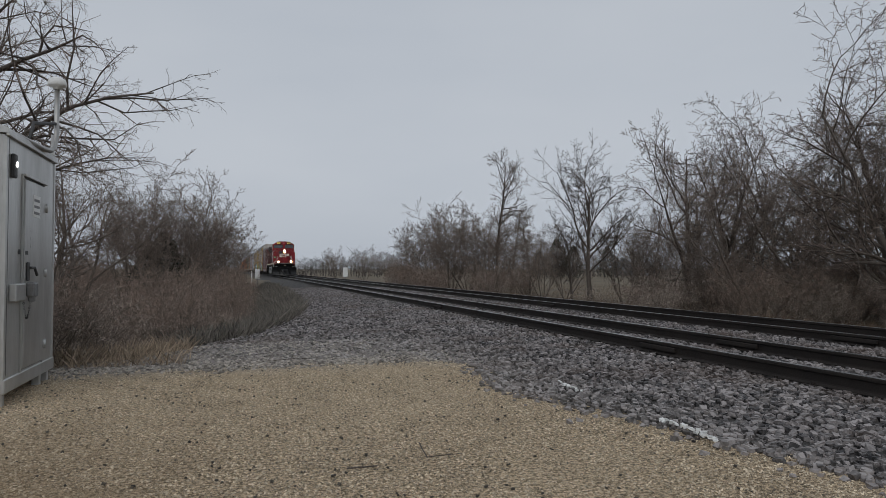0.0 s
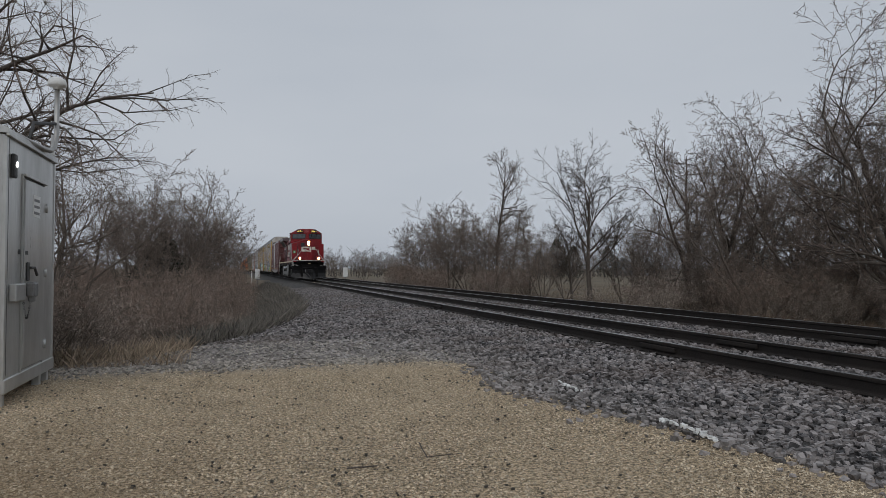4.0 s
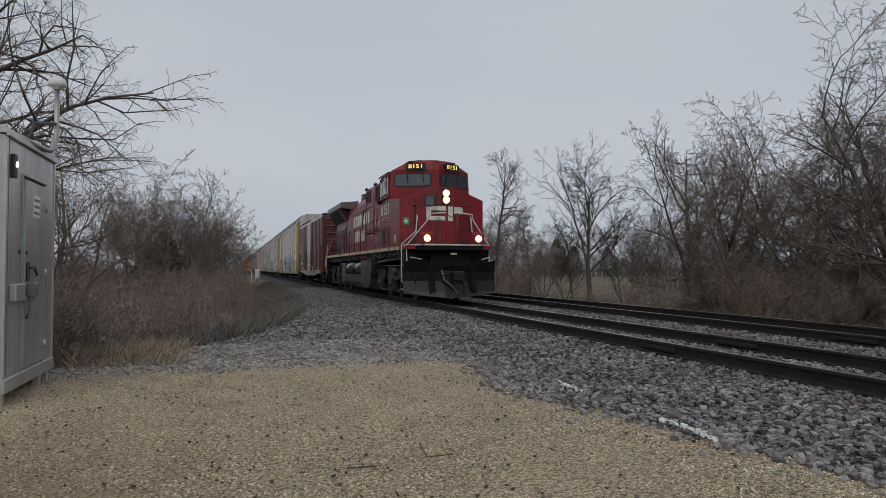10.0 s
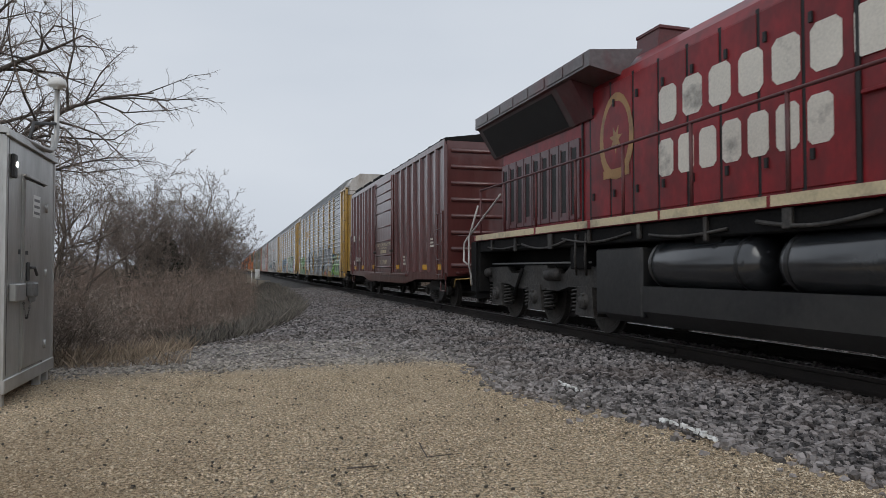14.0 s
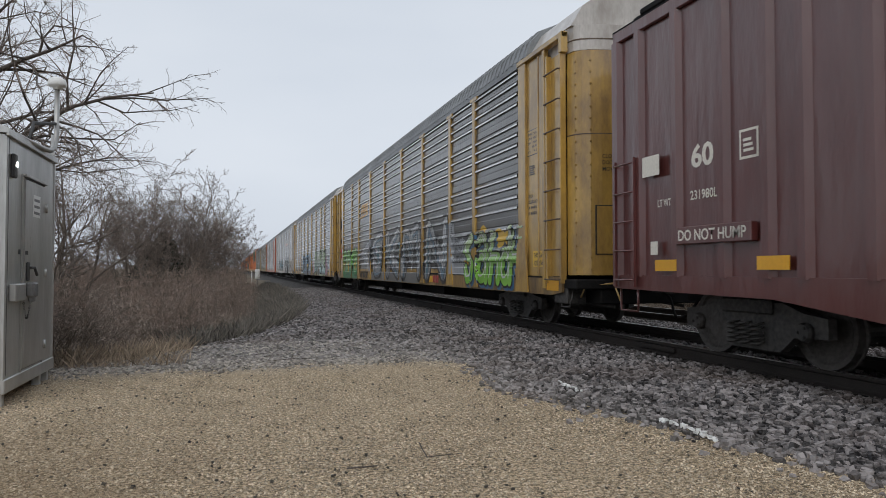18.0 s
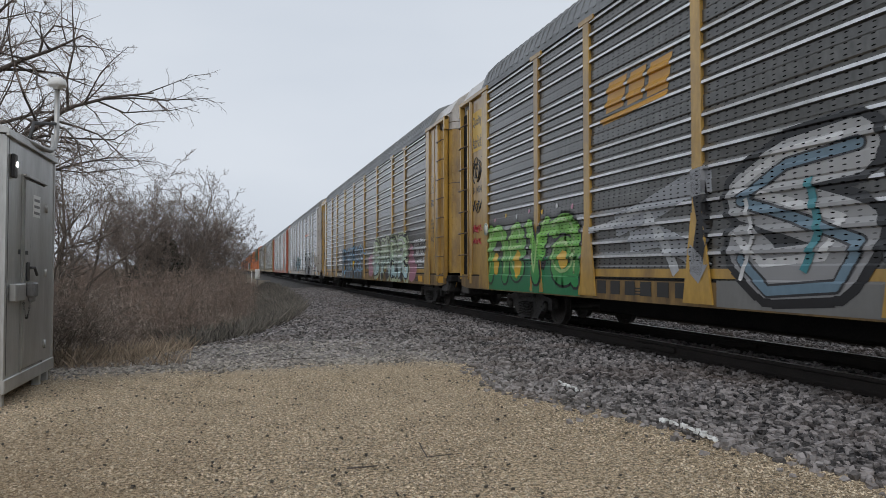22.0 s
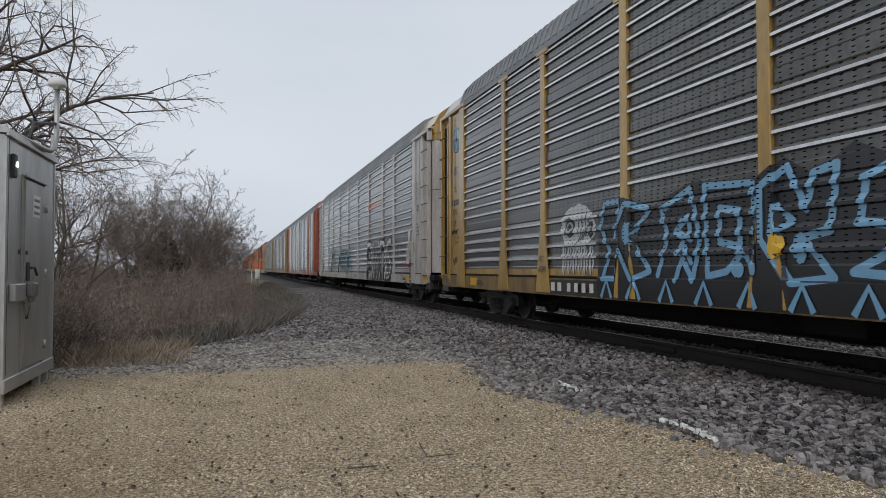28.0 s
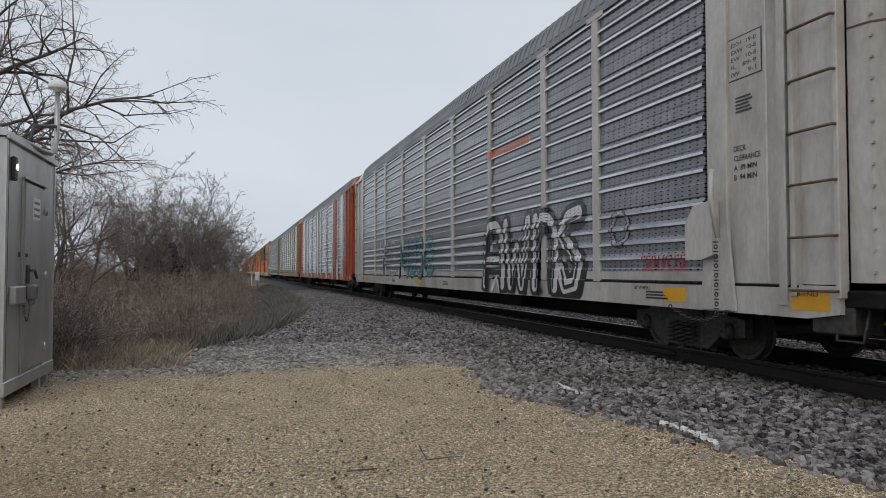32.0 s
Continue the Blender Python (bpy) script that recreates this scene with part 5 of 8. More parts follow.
        inner = [(px * 0.96, y + w * (py + 0.06)) for px, py in reversed(pts)]
        part("end_door", Solid().prism(poly + inner, "z", 1.0, 4.88), end, c, "curved riveted end door")
        part("door_seam", Solid().prism([(px * 1.003, y + w * (py - 0.004)) for px, py in pts] + inner, "z", 3.42, 3.44), "rung", c)
        part("end_cap", Solid().prism([(px, y + w * (py + 0.05)) for px, py in pts] + [(X - 0.1, y + w * 1.7), (-X + 0.1, y + w * 1.7)], "z", 4.9, 5.34).prism([(-1.43, 5.34), (-1.2, 5.72), (-0.82, 5.99), (0.82, 5.99), (1.2, 5.72), (1.43, 5.34)], "y", *at(-0.1, 1.7)), cap, c, "sloping painted end cap")
        part("cap_seam", Solid().prism([(px * 1.004, y + w * (py + 0.045)) for px, py in pts] + [(X - 0.1, y + w * 0.5), (-X + 0.1, y + w * 0.5)], "z", 5.08, 5.1), "rung", c)
        riv = Solid()
        for px, py in pts[1:9:2]:
            for i in range(19):
                z = 1.1 + 0.2 * i
                riv.box(px - 0.02, px + 0.012, y + w * (py - 0.012) - 0.012, y + w * (py - 0.012) + 0.012, z - 0.012, z + 0.012)
        tagged(part("rivets", riv, end, c), kind="stuff")
        part("end_platform", Solid().box(-X + 0.02, X - 0.02, *at(-0.35, 0.6), 0.76, 0.93, 0.02).box(-1.0, 1.0, *at(-0.3, 0.9), 0.5, 0.76, 0.02), "black", c)
        for name, g, d, m in (("hatch_seam", 0.0, 0.006, "s_black"), ("hatch", 0.018, 0.014, end)):
            a0, a1 = -1.1 + g, -0.68 - g
            f0, f1 = (y + w * (-0.47 * math.sin(math.acos(-a / 1.4)) ** 0.7 + 0.005 - d) for a in (a0, a1))
            b0, b1, z0, z1 = f0 + w * 0.03, f1 + w * 0.03, 1.35 + g, 2.2 - g
            part(name, Solid().add([(a0, f0, z0), (a1, f1, z0), (a1, f1, z1), (a0, f0, z1), (a0, b0, z0), (a1, b1, z0), (a1, b1, z1), (a0, b0, z1)], [(0, 1, 2, 3), (7, 6, 5, 4), (0, 4, 5, 1), (1, 5, 6, 2), (2, 6, 7, 3), (3, 7, 4, 0)]), m, c)
        for x, q in ((-0.9, 0.5), (-0.55, 0.62), (0.5, 0.5)):
            part("brake_pipe", soft(Solid().tube([(x, y + w * 0.9, q + 0.1), (x, y + w * 0.1, q), (x + 0.2, y - w * 0.25, q - 0.05)], 0.03, 6)), "truck", c)
        part("push_pad", Solid().box(-X + 0.02, -X + 0.4, *at(0.0, 0.5), 0.5, 0.78, 0.02), "truck", c)
        part("end_step", soft(Solid().tube([(-X + 0.1, y + w * 0.2, 0.75), (-X + 0.02, y + w * 0.2, 0.45), (-X + 0.02, y - w * 0.1, 0.45), (-X + 0.1, y - w * 0.1, 0.75)], 0.016, 6)), "truck", c)
        freight_truck(c, y + w * 3.1, 0.36)
        coupler(c, y - w * 0.62, -w)
    # print on the end panels
    xx = -X - 0.004
    for a in ((1.75, L - 1.05) if rear_print else (1.75,)):
        fr = part("data_frame", Solid().box(xx, xx + 0.002, a - 0.66, a - 0.12, 3.3, 3.8), "s_black", c)
        part("data_field", Solid().box(xx - 0.003, xx - 0.001, a - 0.645, a - 0.135, 3.315, 3.785), end, fr)
        for i, t in enumerate(("EXH  19-0", "EXW  10-8", "EW   10-8", "IL   89-9", "IW    9-1")):
            writing(t, a - 0.18, 3.69 - i * 0.085, 0.05, 0.4, xx - 0.005, "s_black", fr)
        bars(a - 0.24, 2.92, 0.2, 0.26, xx, "s_black", c, 5)
        for i, (t, w) in enumerate((("DECK", 0.2), ("CLEARANCE", 0.42), ("A  89 MIN", 0.36), ("B  94 MIN", 0.36))):
            writing(t, a - 0.2, 2.48 - i * 0.11, 0.065, w, xx, "s_black", c)
    for y in (3.3, 13.0, 19.3, 24.2):
        bars(y, 0.74, 0.12, 0.5, -X - 0.032, "s_black", c, 3)
    for y in (0.7, 2.9, 8.6, 15.8, 24.6):
        part("reflector", Solid().box(-X - 0.034, -X - 0.03, y - 0.48, y, 0.72, 0.9), "s_reflect", c, "yellow reflective strip")
    return c


PITCH = 28.3
r1 = rack("car carrier with dirty galvanised screens, yellow posts and green graffiti", 140.7, "screen_dark", "yellow", "yellow", "sill_yellow", "tan", rear_print=False)
r2 = rack("car carrier with dirty screens, bright yellow ends and blue graffiti", 140.7 + PITCH, "screen_dark", "yellow", "yellow", "sill_yellow", "tan", rear_print=False)
r3 = rack("car carrier with silver screens, dirty white ends and posts", 140.7 + 2 * PITCH, "screen_pale", "tan", "tan", "tan", "yellow", False)
r4 = rack("car carrier with silver screens, orange-red ends and wide white posts", 140.7 + 3 * PITCH, "screen_pale", "orange_red", "tan", "orange_red", "orange_red")
r5 = rack("car carrier with dull screens and brown-yellow ends", 140.7 + 4 * PITCH, "screen_dark", "brown_yellow", "olive", "brown_yellow", "brown_yellow")
r6 = rack("car carrier with olive-grey posts and ends", 140.7 + 5 * PITCH, "screen_dark", "olive", "olive", "olive", "olive")


# ---- stacked containers on well cars, far back in the train ----
def container_mesh(length):
    s = Solid()
    s.box(-1.2, 1.2, 0, length, 0, 2.85, 0.02)
    for i in range(int(length / 0.56)):
        y = 0.4 + i * 0.56
        s.box(-1.24, -1.2, y, y + 0.26, 0.15, 2.7)
    for y in (0, length - 0.16):
        s.box(-1.26, 1.26, y, y + 0.16, 0, 2.88)
    return s


BOX40 = container_mesh(13.7)
CMESH = {}
start = 140.7 + 6 * PITCH
pattern = [("c_orange", "c_orange"), ("c_orange", "c_green"), ("c_orange", "c_orange"), ("c_orange", "c_orange"), ("c_orange", "c_brown"), ("c_green", "c_orange"), ("c_grey", "c_orange"), ("c_orange", "c_orange"), ("c_brown", "c_orange"), ("c_orange", "c_orange"),
           ("c_brown", "c_brown"), ("c_orange", "c_grey"), ("c_orange", "c_orange"), ("c_brown", "c_orange"), ("c_orange", "c_orange"), ("c_grey", "c_brown"), ("c_orange", "c_orange"), ("c_orange", "c_brown"), ("c_brown", "c_orange"), ("c_orange", "c_orange")]
for i, (low, high) in enumerate(pattern):
    c = car("well_car", "well car carrying two stacked containers, " + low[2:] + " below " + high[2:], "railway car", start + i * 19.5, "well cars of the train")
    part("well", Solid().box(-1.4, 1.4, 1.5, 17.0, 0.3, 0.9, 0.02).box(-0.5, 0.5, -0.4, 19, 0.7, 0.95), "brown_yellow", c)
    for k, m in ((0.45, low), (3.35, high)):
        if m not in CMESH:
            CMESH[m] = BOX40.mesh("container")
        part("container", CMESH[m], m, c, at=pose(0, 2.4, k))
    for y in (0.2, 18.3):
        part("truck", Solid().box(-1.0, 1.0, y - 1.0, y + 1.0, 0.2, 0.75, 0.05), "truck", c)


# ---- the locomotive ----
def locomotive():
    c = car("locomotive", "red six-axle diesel freight locomotive with lit headlights pulling the train", "locomotive", 100.5)
    # frame and walkway
    part("frame", Solid().box(-1.42, 1.42, 1.2, 20.9, 1.5, 1.76, 0.02).box(-0.7, 0.7, 0.3, 21.4, 1.1, 1.6, 0.03), "black", c, "black underframe")
    part("walkway", Solid().box(-1.5, 1.5, 0.35, 20.75, 1.76, 1.9, 0.01), "red", c)
    for a, b in ((1.5, 3.1), (3.2, 4.72), (4.86, 5.5), (5.55, 7.3), (7.4, 9.3), (9.36, 11.2), (11.26, 13.2), (13.26, 15.1), (15.2, 17.2), (17.3, 20.6)):
        for x in (-1.505, 1.505):
            part("sill_stripe", Solid().box(min(x, x * 0.997), max(x, x * 0.997), a, b, 1.775, 1.895), "cream", c, "worn cream stripe along the walkway")
    # nose
    low = [(-1.53, 2.8), (-1.53, 1.3), (-0.3, 0.88), (0.3, 0.88), (1.53, 1.3), (1.53, 2.8)]
    top = [3.66, 3.54, 3.95, 3.95, 3.54, 3.66]
    vs = [(x, y, 1.9) for x, y in low] + [(x, y, z) for (x, y), z in zip(low, top)] + [(-0.3, 2.8, 4.1), (0.3, 2.8, 4.1)]
    fs = [(i, i + 1, i + 7, i + 6) for i in range(5)] + [(7, 8, 12, 6), (8, 9, 13, 12), (9, 10, 11, 13), (0, 1, 2, 3, 4, 5), (0, 6, 12, 13, 11, 5)]
    nose = part("nose", Solid().add(vs, fs), "red", c, "short red nose with sloping sides")
    nd = (lambda x, d: 0.88 + (abs(x) - 0.3) * 0.3415 - d)
    part("nose_door", Solid().add([(-1.0, nd(1.0, 0.03), 1.98), (-0.34, nd(0.34, 0.03), 1.98), (-0.34, nd(0.34, 0.03), 3.76), (-1.0, nd(1.0, 0.03), 3.6), (-1.0, nd(1.0, -0.03), 1.98), (-0.34, nd(0.34, -0.03), 1.98), (-0.34, nd(0.34, -0.03), 3.76), (-1.0, nd(1.0, -0.03), 3.6)], [(0, 1, 2, 3), (0, 1, 5, 4), (1, 2, 6, 5), (2, 3, 7, 6), (3, 0, 4, 7)]), "red", nose)
    def on_nose(x0, x1, z0, z1, d, th=0.02, r=0.0):
        """A plate on the angled left face of the nose, proud of it by d, with cut corners."""
        if r:
            loop = [(x0 + r, z0), (x1 - r, z0), (x1, z0 + r), (x1, z1 - r), (x1 - r, z1), (x0 + r, z1), (x0, z1 - r), (x0, z0 + r)]
        else:
            loop = [(x0, z0), (x1, z0), (x1, z1), (x0, z1)]
        n = len(loop)
        vs = [(x, nd(x, d), z) for x, z in loop] + [(x, nd(x, d - th), z) for x, z in loop]
        return Solid().add(vs, [tuple(range(n)), tuple(range(2 * n - 1, n - 1, -1))] + [(i, (i + 1) % n, n + (i + 1) % n, n + i) for i in range(n)])
    part("nose_window", on_nose(-0.68, -0.42, 3.3, 3.62, 0.05, 0.02, 0.05), "glass", nose, "small dark nose window")
    part("window_gasket", on_nose(-0.72, -0.38, 3.26, 3.66, 0.044, 0.02, 0.06), "grille", nose)
    part("door_seam", on_nose(-1.04, -1.0, 1.96, 3.6, 0.008, 0.012), "grille", nose)
    part("door_seam", on_nose(-0.34, -0.3, 1.96, 3.76, 0.008, 0.012), "grille", nose)
    for z in (2.3, 2.75, 3.3):
        part("door_hinge", on_nose(-1.1, -0.9, z, z + 0.07, 0.06, 0.05), "red", nose)
    hl = part("headlight", Solid().box(-0.12, 0.14, 0.8, 0.9, 3.36, 3.88, 0.02), "grille", nose, "twin lit headlight in a dark housing")
    for z in (3.49, 3.72):
        part("lamp", soft(Solid().lathe([(0.0, -0.02), (0.05, -0.015), (0.098, 0.0), (0.105, 0.02)], "y", (0.01, 0.785, z), 18)), "lamp", hl, "glowing lamp")
        # added ring that glows as the lamp's warm halo
        part("lamp_ring", soft(Solid().lathe([(0.1, 0.0), (0.106, -0.014), (0.12, -0.012), (0.126, 0.012)], "y", (0.01, 0.792, z), 18)), "lamp_warm", hl)
    for i in range(6):
        part("vent_slot", Solid().box(-0.2, -0.165, 0.87, 0.89, 3.3 + i * 0.1, 3.36 + i * 0.1), "grille", nose)
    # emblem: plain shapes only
    for x0, x1, z0, z1 in ((-0.2, 0.02, 3.12, 3.27), (-0.2, 0.02, 2.78, 2.93), (0.1, 0.27, 2.76, 3.27)):
        part("emblem", Solid().box(x0, x1, 0.872, 0.9, z0, z1), "letter", nose, "worn white emblem shape")
    for x0, x1, z0, z1 in ((-0.66, -0.5, 2.8, 3.25), (-0.5, -0.22, 3.12, 3.27), (-0.5, -0.22, 2.78, 2.93)):
        part("emblem", on_nose(x0, x1, z0, z1, 0.036, 0.01), "letter", nose, "worn white emblem shape")
    rd = Solid().add([(x, nd(x, 0.01), z) for x, z in ((0.32, 3.02), (0.62, 3.02), (0.68, 3.08), (0.68, 3.2), (0.62, 3.26), (0.32, 3.26))], [(0, 1, 2, 3, 4, 5)])
    part("emblem", rd, "letter", nose, "worn white emblem shape")
    gs = part("first_aid_sign", Solid().add([(-1.44, 1.372, 2.62), (-1.2, 1.25, 2.62), (-1.2, 1.25, 2.9), (-1.44, 1.372, 2.9), (-1.43, 1.39, 2.62), (-1.19, 1.27, 2.62), (-1.19, 1.27, 2.9), (-1.43, 1.39, 2.9)], [(0, 1, 2, 3), (4, 7, 6, 5), (0, 4, 5, 1), (2, 6, 7, 3), (1, 5, 6, 2), (0, 3, 7, 4)]), "letter", nose, "green sign with a white cross")

    def on_bevel(u0, u1, z0, z1, d):
        def p(u, z):
            x = -1.44 + u * 0.24
            return (x, nd(x, 0.02 + d), z)
        return Solid().add([p(u0, z0), p(u1, z0), p(u1, z1), p(u0, z1)], [(0, 1, 2, 3)])
    part("sign_field", on_bevel(0.06, 0.94, 2.635, 2.885, 0.004), "green", gs)
    part("cross_bar", on_bevel(0.2, 0.8, 2.73, 2.79, 0.007), "letter", gs)
    part("cross_bar", on_bevel(0.42, 0.58, 2.67, 2.85, 0.0085), "letter", gs)
    for z in (2.55, 2.95, 3.3):
        part("grab_iron", soft(Solid().tube([(0.62, 0.95, z), (0.62, 0.84, z), (0.95, 0.98, z), (0.95, 1.12, z)], 0.016, 6)), "red", nose)
    # front porch with ditch lights
    porch = part("porch", Solid().prism([(-1.48, 1.4), (-1.48, 0.75), (-0.95, 0.0), (0.95, 0.0), (1.48, 0.75), (1.48, 1.4)], "z", 1.74, 1.9), "black", c)
    part("porch_edge", Solid().prism([(-1.52, 0.8), (-1.5, 0.72), (-0.97, -0.03), (0.97, -0.03), (1.5, 0.72), (1.52, 0.8)], "z", 1.885, 1.935), "rail_white", porch, "worn white porch edge")
    for k in (-1, 1):
        dl = part("ditch_light", Solid().prism([(-0.02, 1.935), (0.3, 1.935), (0.3, 2.34), (0.06, 2.34), (-0.02, 2.24)], "x", k * 0.9 - 0.2, k * 0.9 + 0.2), "red", c, "red ditch light box with a glowing lamp")
        part("lamp_recess", Solid().box(k * 0.9 - 0.13, k * 0.9 + 0.13, -0.026, 0.02, 1.98, 2.24, 0.02), "grille", dl)
        part("lamp", soft(Solid().lathe([(0.0, -0.02), (0.05, -0.016), (0.09, 0.0), (0.098, 0.02)], "y", (k * 0.9, -0.035, 2.12), 16)), "lamp", dl)
        # the same added halo ring around the ditch lamp
        part("bulb_ring", soft(Solid().lathe([(0.1, 0.0), (0.11, -0.02), (0.12, 0.01)], "y", (k * 0.9, -0.03, 2.12), 16)), "lamp_warm", dl)
        rail = [(k * 1.4, 0.5, 0.98), (k * 1.46, 0.5, 1.06), (k * 1.48, 0.5, 1.9), (k * 0.8, 0.25, 2.75), (k * 0.75, 0.22, 2.95), (k * 0.4, 0.15, 2.98), (k * 0.2, 0.15, 2.98)]
        part("corner_handrail", soft(Solid().tube(rail, 0.024, 8)), "rail_white", c, "white corner handrail")
        part("corner_handrail", soft(Solid().tube([(k * 1.46, 1.02, 0.62), (k * 1.52, 1.02, 0.7), (k * 1.52, 1.02, 1.95), (k * 1.02, 1.0, 2.4), (k * 0.97, 1.0, 2.93), (k * 0.97, 1.08, 2.96)], 0.024, 8)), "rail_white", c, "white corner handrail")
    part("front_handrail", soft(Solid().tube([(0.2, 0.15, 2.98), (0.2, 0.15, 1.92)], 0.03, 8)), "red", c, "red front handrail post")
    part("front_handrail", soft(Solid().tube([(-0.2, 0.15, 2.98), (-0.2, 0.15, 1.92)], 0.03, 8)), "red", c, "red front handrail post")
    part("safety_chain", soft(Solid().tube([(-0.2, 0.15, 2.95), (0.0, 0.15, 2.84), (0.2, 0.15, 2.95)], 0.015, 6)), "truck", c)
    # pilot, plough and coupler
    part("pilot", Solid().box(-1.45, 1.45, 0.55, 1.1, 0.6, 1.75, 0.02), "black", c)
    prof = [(-1.62, 0.3), (-1.62, 0.34), (-0.3, 0.12), (0.3, 0.12), (1.62, 0.34), (1.62, 0.3), (0.9, 0.06), (0.3, -0.06), (-0.3, -0.06), (-0.9, 0.06)]
    vs, n = [], len(prof)
    for z, push in ((0.12, -0.16), (0.35, 0.02), (0.7, 0.1), (1.0, 0.08), (1.16, -0.02)):
        vs += [(x, y + push + (0.1 if z < 0.2 else 0), z + (0.1 * abs(x) if z < 0.2 else 0.14 * abs(x) if z > 1.0 else 0)) for x, y in prof]
    fs = [(j * n + i, j * n + (i + 1) % n, (j + 1) * n + (i + 1) % n, (j + 1) * n + i) for j in range(4) for i in range(n)] + [tuple(range(n)), tuple(range(4 * n, 5 * n))]
    plough = part("snow_plough", Solid().add(vs, fs), "plough", c, "curved black snow plough")
    part("coupler_pocket", Solid().box(-0.4, 0.4, -0.02, 0.5, 0.62, 1.05, 0.03), "grille", plough)
    coupler(c, -0.42, -1, "black", "plough")
    for x in (-0.82, -0.74, -0.66, 0.62, 0.7, 0.78):
        part("hose", soft(Solid().tube([(x, 0.18, 1.28), (x, 0.02, 1.15), (x + 0.01, 0.0, 0.6), (x + 0.06, 0.02, 0.3), (x + 0.09, 0.06, 0.34)], 0.024, 8)), "black", plough, "black brake hose")
    part("hose", soft(Solid().tube([(-0.4, 0.05, 1.1), (-0.34, -0.1, 0.75), (-0.1, -0.12, 0.55), (0.12, -0.05, 0.3), (0.2, 0.0, 0.28)], 0.03, 8)), "pipe", plough, "grey brake hose")
    part("cut_lever", soft(Solid().tube([(-1.35, 0.3, 1.36), (-0.7, -0.05, 1.3), (0, -0.12, 1.22), (0.7, -0.05, 1.3), (1.35, 0.3, 1.36)], 0.016, 6)), "black", plough)
    for k in (-1, 1):
        part("uncoupling_grip", soft(Solid().tube([(k * 1.4, 0.3, 1.5), (k * 1.05, 0.1, 1.42)], 0.016, 6)), "rail_white", plough)
        st = part("steps", Solid().box(min(k * 1.18, k * 1.5), max(k * 1.18, k * 1.5), 1.12, 1.16, 0.35, 1.74).box(min(k * 1.18, k * 1.5), max(k * 1.18, k * 1.5), 0.62, 0.66, 0.5, 1.74), "black", c, "black stepwell")
        for z in (0.4, 0.82, 1.22):
            part("step", Solid().box(min(k * 1.2, k * 1.52), max(k * 1.2, k * 1.52), 0.66, 1.12, z, z + 0.03), "black", st)
            part("step_edge", Solid().box(min(k * 1.51, k * 1.53), max(k * 1.51, k * 1.53), 0.7, 1.08, z, z + 0.032), "rail_white", st)
    part("plate_text", Solid().box(-0.1, 0.12, -0.035, -0.031, 1.58, 1.64), "cream", porch)
    # cab with a pointed front
    plan = [(-1.5, 4.8), (-1.5, 2.75), (-0.12, 2.08), (0.12, 2.08), (1.5, 2.75), (1.5, 4.8)]
    vs = [(x, y, 1.9) for x, y in plan] + [(x, y, 4.1) for x, y in plan] + [(x * 0.975, y, 4.72) for x, y in plan] + [(-0.85, 4.8, 5.06), (-0.85, 2.62, 5.06), (-0.12, 2.22, 5.08), (0.12, 2.22, 5.08), (0.85, 2.62, 5.06), (0.85, 4.8, 5.06)]
    fs = [(r * 6 + i, r * 6 + i + 1, r * 6 + i + 7, r * 6 + i + 6) for r in range(3) for i in range(5)] + [tuple(range(18, 24)), (0, 1, 2, 3, 4, 5), (0, 6, 12, 18, 23, 17, 11, 5)]
    cab = part("cab", Solid().add(vs, fs), "red", c, "red cab with a pointed front")
    part("cab_roof", Solid().prism([(-0.9, 5.05), (-0.5, 5.1), (0.5, 5.1), (0.9, 5.05), (0.88, 5.02), (-0.88, 5.02)], "y", 2.5, 4.78), "red_roof", cab)

    def front(k, a, b, z0, z1, d, th=0.02, r=0.0):
        """A plate on the angled front of the cab; a and b run from its point (0) to its side (1), r cuts its corners."""
        def p(u, z, e):
            f = (z - 4.1) / 0.62 if z > 4.1 else 0
            return (k * (0.12 + 1.38 * u) * (1 - 0.025 * f), 2.08 + 0.67 * u - e, z)
        q = r / 1.38
        loop = [(a + q, z0), (b - q, z0), (b - q * 0.3, z0 + r * 0.3), (b, z0 + r), (b, z1 - r), (b - q * 0.3, z1 - r * 0.3), (b - q, z1), (a + q, z1), (a + q * 0.3, z1 - r * 0.3), (a, z1 - r), (a, z0 + r), (a + q * 0.3, z0 + r * 0.3)] if r else [(a, z0), (b, z0), (b, z1), (a, z1)]
        n = len(loop)
        return Solid().add([p(u, z, d) for u, z in loop] + [p(u, z, d - th) for u, z in loop], [tuple(range(n)), tuple(range(2 * n - 1, n - 1, -1))] + [(i, (i + 1) % n, n + (i + 1) % n, n + i) for i in range(n)])
    for k in (-1, 1):
        g = part("windscreen_gasket", front(k, 0.03, 0.95, 4.1, 4.6, 0.014, 0.02, 0.09), "grille", cab)
        part("windscreen", front(k, 0.065, 0.915, 4.14, 4.56, 0.022, 0.01, 0.07), "glass", g, "dark glass windscreen")
        for u in (0.5, 1.02):
            wy = 2.08 + 0.67 * (u - 0.12) / 1.38
            part("wiper", soft(Solid().tube([(k * u, wy - 0.06, 4.66), (k * (u - 0.05), wy - 0.07, 4.5), (k * (u - 0.07), wy - 0.06, 4.26)], 0.014, 5)), "grille", g)
        nb = part("number_board", front(k, 0.2, 0.66, 4.72, 4.96, 0.1, 0.2), "grille", cab, "lit number board with yellow numerals")
        me = text_mesh("8151", 0.15, 0.5, 0.008)
        u0, u1 = (0.6, 0.24) if k < 0 else (0.24, 0.6)
        o, e = Vector((k * (0.12 + 1.38 * u0), 2.08 + 0.67 * u0 - 0.108, 4.765)), Vector((k * (0.12 + 1.38 * u1), 2.08 + 0.67 * u1 - 0.108, 4.765))
        d = (e - o).normalized()
